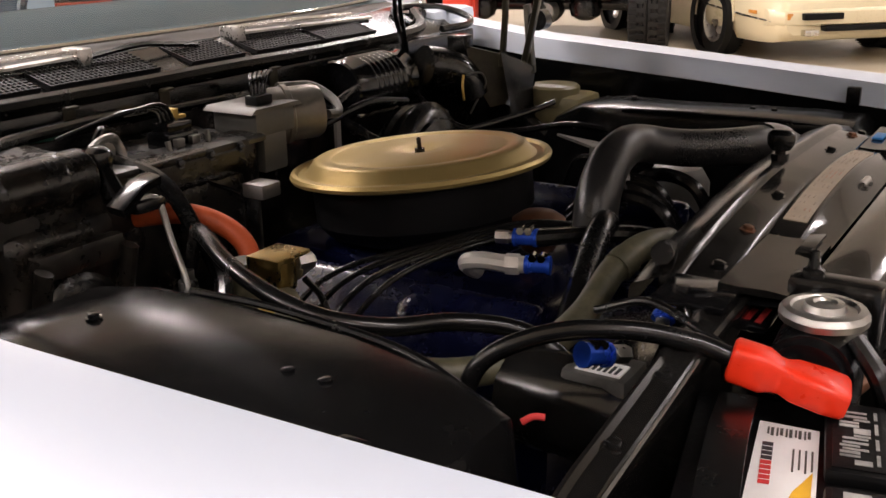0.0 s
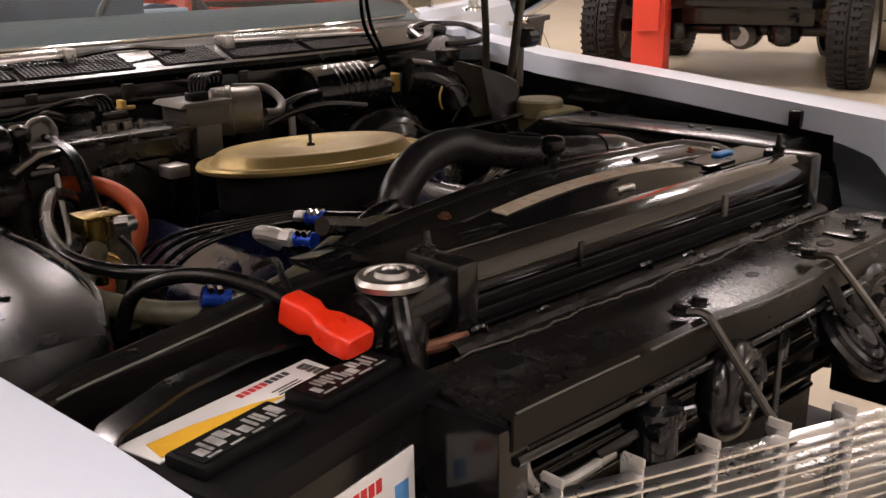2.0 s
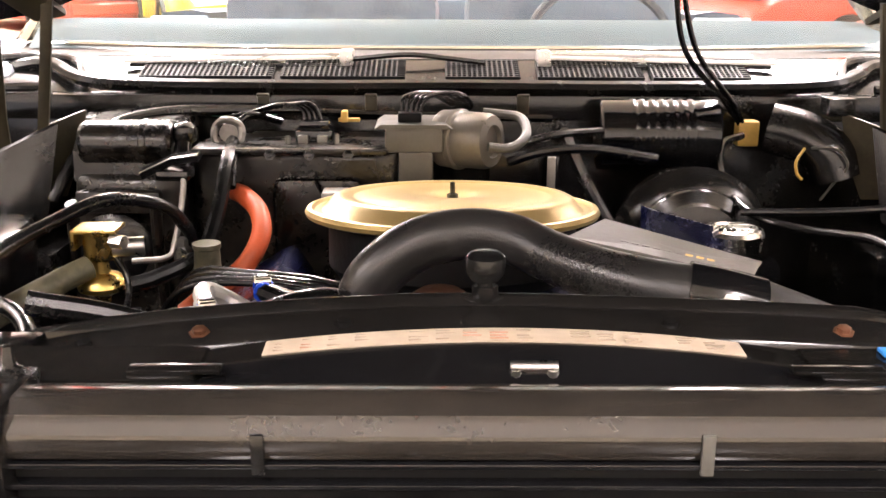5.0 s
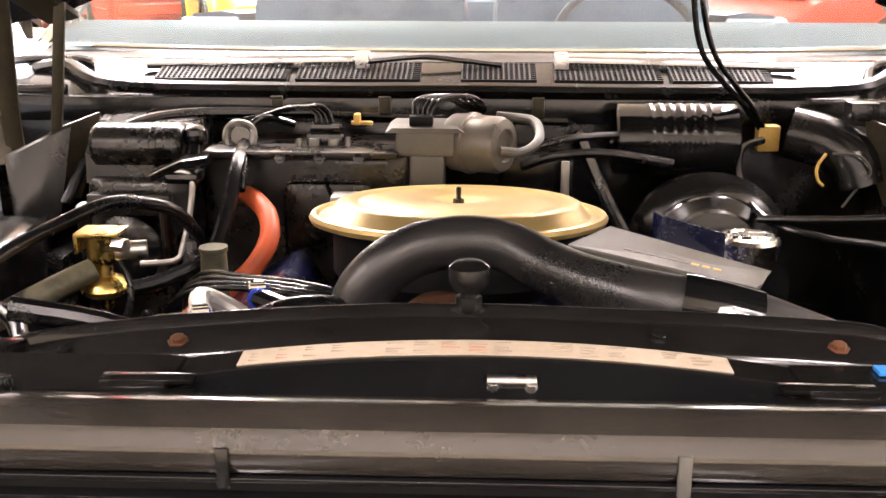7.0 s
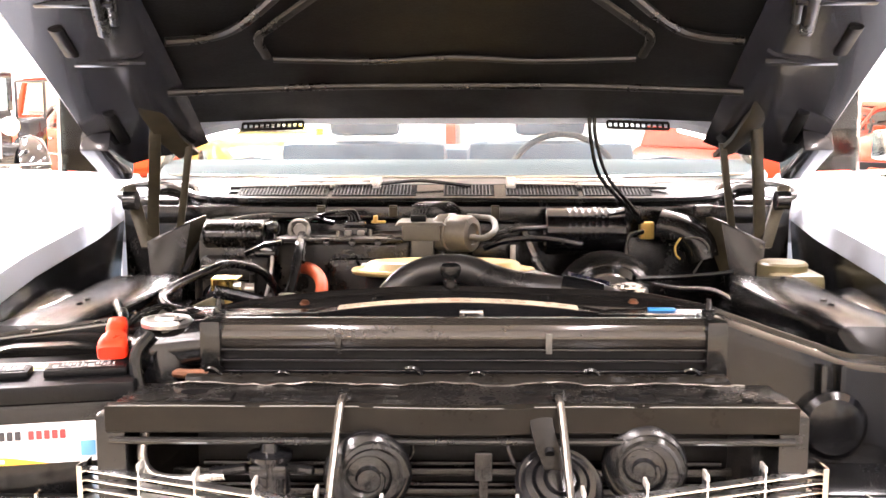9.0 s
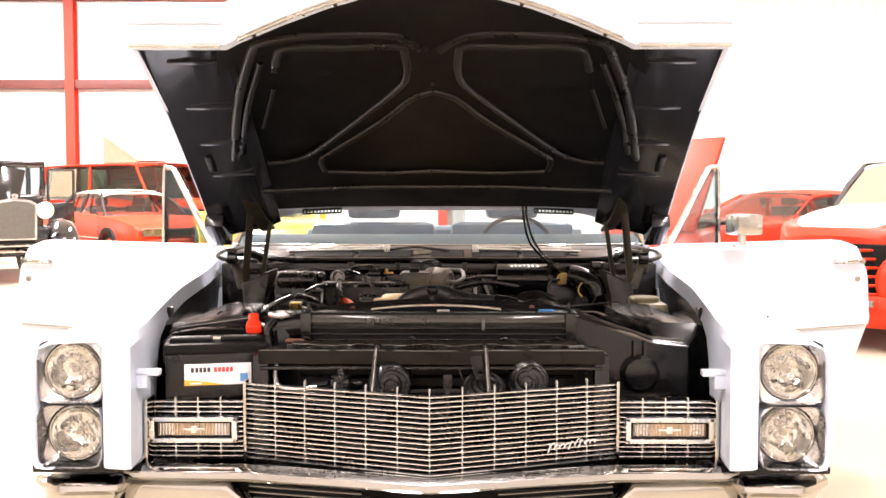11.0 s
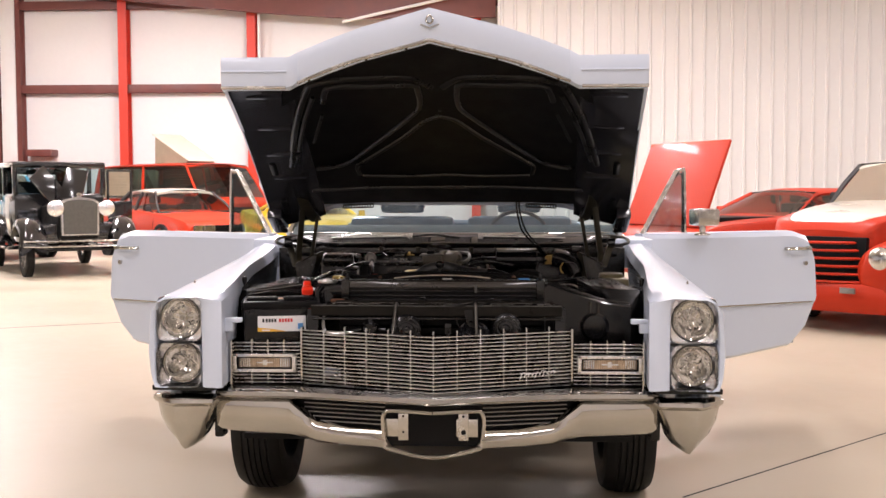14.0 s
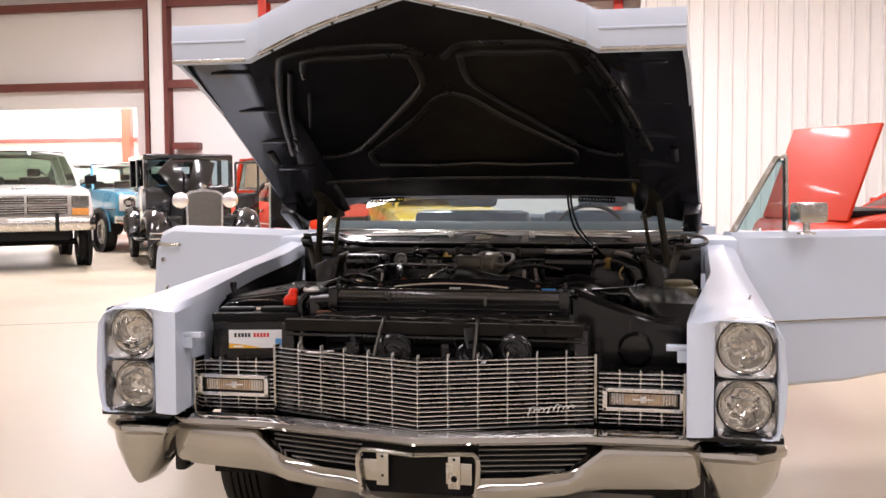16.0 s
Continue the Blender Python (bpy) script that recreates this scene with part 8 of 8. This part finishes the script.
# two-tone coupe of the forties, lowered
tt = simple_car("two_tone_coupe", "lowered red and cream 1940s coupe with rounded fenders", (3.2, 5.95, 0), -45, RED_CAR,
                [(0.0, 0.42, 0.28, 0.80), (0.15, 0.55, 0.2, 0.91), (0.6, 0.62, 0.18, 0.97), (1.5, 0.74, 0.16, 1.03), (2.4, 0.82, 0.16, 1.06), (3.6, 0.8, 0.16, 1.03), (4.6, 0.6, 0.22, 0.85), (4.8, 0.4, 0.32, 0.7)],
                (1.55, 1.95, 2.9, 3.7, 0.70, 0.56, 1.04, 1.52), [(0.70, 0.85), (0.70, 3.6)], 0.32, WHITE_CAR, None, (), (0.86, -0.16, 0.22, 0.26, RED_CAR), None, None, (1.75, 2.8), TRIM_DARK)
bm = bmesh.new()
shell(bm, [(0.06, 0.24, 0.80, 0.845), (0.15, 0.38, 0.885, 0.94), (0.6, 0.50, 0.945, 1.0), (1.5, 0.655, 1.0, 1.06), (2.0, 0.735, 1.03, 1.08)])
part("hood_top", bm, WHITE_CAR, tt, "cream upper hood", 50)
for s in (1, -1):
    bm = bmesh.new()
    rings = []
    for y, w, zt in ((-0.12, 0.12, 0.60), (-0.06, 0.2, 0.69), (0.1, 0.26, 0.73), (0.5, 0.27, 0.75), (1.0, 0.25, 0.74), (1.5, 0.2, 0.68), (2.1, 0.1, 0.55)):
        cx = s * lerp([(-0.12, 0.58), (0.3, 0.66), (2.1, 0.78)], y)
        zb = 0.24
        rings.append([(cx + w * math.cos(a), y, zb + (zt - zb) * (0.5 + 0.5 * math.sin(a))) for a in [2 * math.pi * k / 24 for k in range(24)]])
    loft(bm, rings, True, True, True)
    part("front_fender", bm, RED_CAR, tt, "", 60)
    bm = bmesh.new()
    lathe(bm, [(0.105, -0.05), (0.105, 0.01), (0.09, 0.022), (0.06, 0.035), (0.002, 0.04)], Matrix.Translation((s * 0.61, -0.10, 0.58)) @ pose(0, 0, 0, 90, 0, 0), 26)
    part("headlamp", bm, CHROME_WORN, tt, "round clear headlamp")
for k in range(6):
    bm = bmesh.new()
    z = 0.36 + 0.07 * k
    w = 0.56 - 0.03 * k
    sweep(bm, [(-w, 0.08, z), (-w * 0.6, -0.1, z), (0, -0.16, z), (w * 0.6, -0.1, z), (w, 0.08, z)], 0.022, 8, 5, None, 0.6)
    part("grille_bar", bm, RED_CAR, tt)
bm = bmesh.new()
box(bm, -0.45, 0.45, -0.02, 0.1, 0.32, 0.76, 0.02)
part("grille_backing", bm, MATT, tt)
bm = bmesh.new()
box(bm, 0.30, 0.44, -0.21, -0.185, 0.27, 0.32, 0.006)
part("fog_lamp", bm, ALU, tt)
bm = bmesh.new()
loft(bm, [[(x, 1.68 + 0.28 * v, 1.12 + 0.26 * v) for x in (-0.50, -0.02)] for v in (0, 1)], False)
part("window_sheet", bm, WHITE_LABEL, tt, "pale paper sheet behind the windscreen")
for k in range(22):
    bm = bmesh.new()
    a = 2.4 * k
    r = 0.03 + 0.005 * k
    y = 0.72 + r * math.cos(a)
    z = 0.80 + 0.9 * r * math.sin(a)
    p = (lerp([(0.15, 0.55), (0.6, 0.62), (1.5, 0.74)], y) * 0.985, y, z)
    lathe(bm, [(0.012, 0), (0.010, 0.008), (0.001, 0.01)], Matrix.Translation(p) @ pose(0, 0, 0, 0, 90, 8), 8)
    part("chrome_stud", bm, CHROME, tt)
for z in (0.90, 0.84):
    bm = bmesh.new()
    sweep(bm, [(0.70, 1.25, z), (0.715, 1.33, z)], 0.008, 6)
    part("hood_side_trim", bm, CHROME, tt)

for ch in tt.children:
    if not ch.name.startswith("wheel"):
        ch.location.z += 0.1

# black antique sedan with its hood leaves open
an = thing("antique_sedan", "black 1930s sedan with open hood leaves", "car", (-5.9, 11.35, 0), 35)
bm = bmesh.new()
box(bm, -0.70, 0.70, 1.55, 3.6, 0.55, 1.25, 0.06)
box(bm, -0.72, 0.72, 1.5, 3.6, 1.66, 1.76, 0.05)
body = part("body", bm, BLACK_CAR, an)
for s in (1, -1):
    for y in (1.56, 2.5, 3.5):
        bm = bmesh.new()
        box(bm, s * 0.68 - 0.035, s * 0.68 + 0.035, y - 0.03, y + 0.03, 1.22, 1.7, 0.01)
        part("pillar", bm, BLACK_CAR, an)
bm = bmesh.new()
box(bm, -0.66, 0.66, 1.53, 1.54, 1.25, 1.66)
g = part("windscreen", bm, PANE, an)
bm = bmesh.new()
box(bm, -0.6, 0.6, 1.75, 3.45, 0.7, 1.22, 0.05)
for x in (-0.3, 0.3):
    box(bm, x - 0.22, x + 0.22, 2.3, 2.45, 1.2, 1.45, 0.04)
part("dark_interior", bm, MATT, an)
bm = bmesh.new()
box(bm, -0.66, -0.34, 3.5, 3.6, 1.25, 1.7)
box(bm, 0.34, 0.66, 3.5, 3.6, 1.25, 1.7)
box(bm, -0.34, 0.34, 3.5, 3.6, 1.25, 1.36)
box(bm, -0.34, 0.34, 3.5, 3.6, 1.58, 1.7)
part("rear_panel", bm, BLACK_CAR, an)
bm = bmesh.new()
box(bm, -0.3, 0.3, 0.28, 1.55, 0.55, 1.05, 0.06)
part("engine", bm, MATT, an)
bm = bmesh.new()
prism(bm, [(-0.27, 0.62), (-0.28, 1.12), (-0.2, 1.17), (0, 1.2), (0.2, 1.17), (0.28, 1.12), (0.27, 0.62)], 0.16, 0.28, "y")
part("radiator_shell", bm, CHROME_WORN, an, "nickel radiator shell")
bm = bmesh.new()
prism(bm, [(-0.24, 0.64), (-0.25, 1.1), (-0.18, 1.14), (0, 1.16), (0.18, 1.14), (0.25, 1.1), (0.24, 0.64)], 0.15, 0.17, "y")
part("radiator_core", bm, GREYPLASTIC, an)
bm = bmesh.new()
lathe(bm, [(0.035, 1.19), (0.035, 1.22), (0.05, 1.23), (0.03, 1.26), (0.002, 1.27)], Matrix.Translation((0, 0.22, 0)), 14)
part("radiator_cap", bm, CHROME, an)
for s in (1, -1):
    bm = bmesh.new()
    box(bm, -0.17, 0.17, -0.014, 0.014, -0.26, 0.26, 0.008, Matrix.Translation((-0.10 + s * 0.19, 1.0 - s * 0.05, 1.38)) @ pose(0, 0, 0, -14, -14 + s * 24, -s * 30))
    part("hood_leaf", bm, BLACK_CAR, an, "black hood leaf folded up")
    bm = bmesh.new()
    lathe(bm, [(0.02, -0.12), (0.08, -0.08), (0.115, 0.0), (0.12, 0.015), (0.11, 0.025), (0.07, 0.04), (0.002, 0.045)], Matrix.Translation((s * 0.37, 0.1, 1.03)) @ pose(0, 0, 0, 90, 0, 0), 24)
    part("headlamp", bm, GRILLE, an, "round bright headlamp")
    bm = bmesh.new()
    rings = []
    for k in range(13):
        a = math.pi * (0.02 + 0.80 * k / 12)
        r = 0.47
        y, z = 0.52 - r * math.cos(a), 0.40 + r * math.sin(a) * 0.95
        if k > 9:
            z = max(0.42, z)
        rings.append([(s * (0.70 + d), y + (0.03 if abs(d) > 0.1 else 0), z + e) for d, e in ((-0.22, -0.06), (-0.14, 0.03), (0, 0.06), (0.13, 0.02), (0.16, -0.08), (0.15, -0.09), (0.0, 0.03), (-0.2, -0.075))])
    loft(bm, rings, True, True, True)
    part("front_fender", bm, BLACK_CAR, an, "", 60)
    bm = bmesh.new()
    box(bm, *sorted((s * 0.28, s * 0.60)), 0.32, 1.5, 0.5, 0.80, 0.04)
    part("fender_apron", bm, BLACK_CAR, an)
    bm = bmesh.new()
    box(bm, s * 0.72 - 0.14, s * 0.72 + 0.14, 1.2, 2.6, 0.38, 0.42, 0.01)
    part("running_board", bm, BLACK_CAR, an)
    bm = bmesh.new()
    rings = []
    for k in range(11):
        a = math.pi * (0.05 + 0.9 * k / 10)
        y, z = 3.1 - 0.48 * math.cos(a), 0.38 + 0.5 * math.sin(a)
        rings.append([(s * (0.70 + d), y, z + e) for d, e in ((-0.14, -0.03), (0, 0.03), (0.13, -0.03), (0.12, -0.05), (0, 0.0), (-0.13, -0.05))])
    loft(bm, rings, True, True, True)
    part("rear_fender", bm, BLACK_CAR, an, "", 60)
    for y in (0.5, 3.1):
        wh = wheel((s * 0.71, y, 0.365), 0.365, 0.12, BLACK_CAR, CHROME, an, 30)
        for k in range(12):
            a = 2 * math.pi * k / 12
            bm = bmesh.new()
            cyl(bm, (s * 0.77, y, 0.365), (s * 0.765, y + 0.22 * math.cos(a), 0.365 + 0.22 * math.sin(a)), 0.006, None, 6)
            part("spoke", bm, ALU, wh)
for z in (0.47, 0.55):
    bm = bmesh.new()
    sweep(bm, [(-0.82, 0.05, z), (-0.5, -0.1, z), (0, -0.12, z), (0.5, -0.1, z), (0.82, 0.05, z)], 0.024, 8, 5, None, 0.5)
    part("bumper_bar", bm, CHROME_WORN, an)
bm = bmesh.new()
cyl(bm, (-0.7, 0.5, 0.4), (0.7, 0.5, 0.4), 0.03)
part("axle", bm, BLACK, an)
bm = bmesh.new()
lathe(bm, [(0.1, -0.1), (0.13, 0), (0.1, 0.1)], Matrix.Translation((0, 3.1, 0.36)), 16)
part("differential", bm, BLACK, an)
bm = bmesh.new()
cyl(bm, (-0.7, 3.1, 0.37), (0.7, 3.1, 0.37), 0.04)
part("axle", bm, BLACK, an)
bm = bmesh.new()
box(bm, 0.76, 1.16, 1.58, 1.60, 0.62, 1.12, 0.01)
for a in (((0.77, 1.59, 1.1), (0.77, 1.59, 1.62)), ((0.77, 1.59, 1.62), (1.15, 1.59, 1.62)), ((1.15, 1.59, 1.62), (1.15, 1.59, 1.1))):
    cyl(bm, a[0], a[1], 0.02, None, 8)
part("open_door", bm, BLACK_CAR, an, "open black car door with bright frame")

# silver sport utility and teal truck by the doorway
su = simple_car("sport_utility", "silver-white 1980s sport utility truck", (-8.42, 10.6, 0), 38, SILVER_CAR,
                [(-0.05, 0.90, 0.62, 1.12), (0.05, 0.96, 0.6, 1.18), (0.4, 0.98, 0.58, 1.22), (1.5, 0.99, 0.55, 1.26), (4.4, 0.99, 0.55, 1.26), (4.55, 0.96, 0.6, 1.2)],
                (1.35, 1.85, 4.3, 4.45, 0.92, 0.76, 1.25, 1.86), [(0.82, 0.85), (0.82, 3.5)], 0.39, None, SHADED_CABIN_PANE, [("square", 0.76, -0.09, 1.03, 0.11), ("amber", 0.76, -0.095, 0.87, 0.12)], (0.98, -0.22, 0.70, 0.22, CHROME_WORN), None, None, (1.45, 2.65))
for x in (-0.3, 0.3):
    for z in (0.9, 1.05):
        bm = bmesh.new()
        box(bm, x - 0.28, x + 0.28, -0.1, -0.07, z - 0.055, z + 0.055, 0.01)
        gr = part("grille_cell", bm, MATT, su)
        for k in range(3):
            bm = bmesh.new()
            box(bm, x - 0.27, x + 0.27, -0.115, -0.1, z - 0.04 + k * 0.035, z - 0.028 + k * 0.035, 0.003)
            part("grille_bar", bm, CHROME_WORN, gr)
for s in (1, -1):
    bm = bmesh.new()
    box(bm, s * 0.42 - 0.025, s * 0.42 + 0.025, -0.26, -0.2, 0.56, 0.86, 0.01)
    part("bumper_guard", bm, MATT, su)
    bm = bmesh.new()
    box(bm, s * 1.12 - 0.09, s * 1.12 + 0.09, 1.5, 1.56, 1.28, 1.42, 0.02)
    cyl(bm, (s * 0.95, 1.55, 1.26), (s * 1.06, 1.53, 1.32), 0.012)
    part("door_mirror", bm, MATT, su)
bm = bmesh.new()
cyl(bm, (-0.8, 0.85, 0.38), (0.8, 0.85, 0.38), 0.05)
box(bm, -0.6, 0.6, -0.1, 4.3, 0.45, 0.58)
part("chassis", bm, MATT, su)
n = 7
for k in range(n):
    bm = bmesh.new()
    x = -0.16 + 0.32 * k / (n - 1)
    box(bm, x - 0.018, x + 0.018, -0.02, 0.0, 1.205, 1.222, 0.002)
    part("hood_letter_bar", bm, DARK_INK, su)
tk = simple_car("teal_truck", "teal blue and white 1970s off-road truck", (-8.48, 14.9, 0), 50, BLUE_CAR,
                [(0.0, 0.80, 0.6, 1.08), (0.06, 0.84, 0.58, 1.12), (0.4, 0.85, 0.55, 1.15), (1.4, 0.86, 0.52, 1.18), (4.0, 0.86, 0.52, 1.2), (4.1, 0.84, 0.55, 1.18)],
                (1.25, 1.5, 3.9, 4.0, 0.82, 0.74, 1.18, 1.72), [(0.74, 0.75), (0.74, 3.2)], 0.38, WHITE_CAR, None, [("round", 0.62, -0.06, 0.93, 0.1)], (0.84, -0.16, 0.62, 0.14, CHROME_WORN), (0.42, -0.03, 0.8, 1.02, 5, WHITE_CAR), None, (1.3, 2.3), BLUE_CAR)
for s in (1, -1):
    bm = bmesh.new()
    box(bm, s * 0.62 - 0.17, s * 0.62 + 0.17, -0.03, 0.0, 0.78, 1.08, 0.02)
    part("lamp_panel", bm, WHITE_CAR, tk)

# beside the convertible: cream sports car, truck with large tyres, lift, bin
cr = simple_car("cream_sports_car", "cream 1980s sports car with pop-up lamps", (8.05, 1.84, 0), -45, CREAM_CAR,
                [(-0.1, 0.72, 0.26, 0.50), (0.0, 0.80, 0.2, 0.60), (0.3, 0.86, 0.18, 0.68), (0.9, 0.88, 0.18, 0.78), (1.6, 0.86, 0.18, 0.86), (3.4, 0.87, 0.18, 0.9), (4.1, 0.82, 0.25, 0.85)],
                (1.45, 2.15, 2.9, 3.9, 0.72, 0.55, 0.84, 1.24), [(0.76, 0.85), (0.76, 3.2)], 0.31, None, None, (), (0.82, -0.16, 0.40, 0.14, CREAM_CAR), None, None, (1.3, 2.5))
for s in (1, -1):
    bm = bmesh.new()
    box(bm, *sorted((s * 0.24, s * 0.60)), -0.19, -0.09, 0.385, 0.44, 0.01, pose(0, 0.015, 0))
    part("turn_lamp", bm, MATT, cr)
    bm = bmesh.new()
    box(bm, *sorted((s * 0.60, s * 0.72)), -0.145, -0.07, 0.385, 0.44, 0.01, pose(0, 0.03, 0))
    part("turn_lamp", bm, AMBER, cr, "amber turn lamp")
    bm = bmesh.new()
    box(bm, *sorted((s * 0.45, s * 0.58)), -0.165, -0.08, 0.255, 0.305, 0.008)
    part("fog_lamp", bm, CHROME_WORN, cr)
    bm = bmesh.new()
    box(bm, *sorted((s * 0.845, s * 0.86)), 0.16, 0.28, 0.42, 0.45, 0.004)
    part("side_marker", bm, AMBER, cr)
bm = bmesh.new()
box(bm, -0.40, 0.40, -0.185, -0.08, 0.29, 0.335, 0.01)
part("air_intake", bm, MATT, cr)
ot = simple_car("off_road_truck", "black lifted off-road truck with large tyres", (6.80, 4.36, 0), -72, BLACK_CAR,
                [(-0.05, 0.75, 0.85, 1.2), (0.1, 0.78, 0.82, 1.25), (1.5, 0.8, 0.8, 1.3), (3.1, 0.8, 0.8, 1.3), (3.2, 0.78, 0.85, 1.25)],
                (1.2, 1.4, 2.9, 3.1, 0.76, 0.7, 1.3, 1.9), [], 0.4, None, None, (), (0.85, -0.06, 0.76, 0.18, BLACK), (0.45, -0.06, 0.9, 1.15, 7, BLACK))
for s in (1, -1):
    for y in (0.42, 2.5):
        wheel((s * 1.06, y, 0.48), 0.48, 0.34, ALU, CHROME, ot, 36)
for y in (0.42, 2.5):
    bm = bmesh.new()
    cyl(bm, (-1.0, y, 0.48), (1.0, y, 0.48), 0.06)
    ax = part("axle", bm, BLACK, ot)
    bm = bmesh.new()
    lathe(bm, [(0.08, -0.12), (0.16, -0.05), (0.16, 0.05), (0.08, 0.12)], Matrix.Translation((0.15, y, 0.46)) @ pose(0, 0, 0, 90, 0, 0), 20)
    part("differential", bm, BLACK, ax)
    bm = bmesh.new()
    cyl(bm, (0.15, y - 0.10, 0.42), (0.15, y - 0.20, 0.42), 0.12, 0.08, 20)
    part("diff_cover", bm, ALU, ax)
for s in (1, -1):
    bm = bmesh.new()
    box(bm, s * 0.40 - 0.045, s * 0.40 + 0.045, 0.0, 3.1, 0.66, 0.82, 0.008)
    part("chassis_rail", bm, BLACK, ot)
    bm = bmesh.new()
    box(bm, s * 0.62 - 0.03, s * 0.62 + 0.03, -0.02, 1.1, 0.56, 0.61, 0.006)
    part("leaf_spring", bm, BLACK, ot)
bm = bmesh.new()
box(bm, -0.5, 0.5, 0.9, 1.9, 0.38, 0.74, 0.08)
box(bm, -0.78, 0.78, 0.15, 2.9, 0.52, 0.86, 0.05)
for x in (-0.45, 0.1, 0.5):
    lathe(bm, [(0.06, 0.34), (0.13, 0.38), (0.15, 0.46), (0.12, 0.56)], Matrix.Translation((x, 0.35, 0)), 14)
part("skid_plate", bm, BLACK, ot)
lf = thing("car_lift", "red two-post car lift", "lift", (6.48, 4.80, 0), 25)
bm = bmesh.new()
box(bm, -0.17, 0.17, -0.14, 0.14, 0.02, 3.6, 0.02)
part("post", bm, REDCOL, lf)
bm = bmesh.new()
box(bm, -0.3, 0.3, -0.3, 0.3, 0.0, 0.02)
part("base_plate", bm, REDCOL, lf)
bm = bmesh.new()
box(bm, -0.24, -0.17, -0.1, 0.1, 0.5, 1.3, 0.01)
part("carriage", bm, REDCOL, lf)
bn = thing("waste_bin", "dark grey plastic waste bin on wheels", "bin", (6.35, 6.35, 0), 20)
bm = bmesh.new()
loft(bm, [[(-w, -d, z), (w, -d, z), (w, d, z), (-w, d, z)] for w, d, z in ((0.26, 0.20, 0.05), (0.31, 0.25, 0.50), (0.35, 0.29, 0.50), (0.35, 0.29, 0.55), (0.30, 0.24, 0.55), (0.29, 0.23, 0.50), (0.24, 0.18, 0.08))], True, True, True)
part("tub", bm, GREY_BIN, bn)
for s in (1, -1):
    bm = bmesh.new()
    cyl(bm, (s * 0.22, 0.1, 0.05), (s * 0.28, 0.1, 0.05), 0.05)
    part("castor", bm, RUBBER, bn)
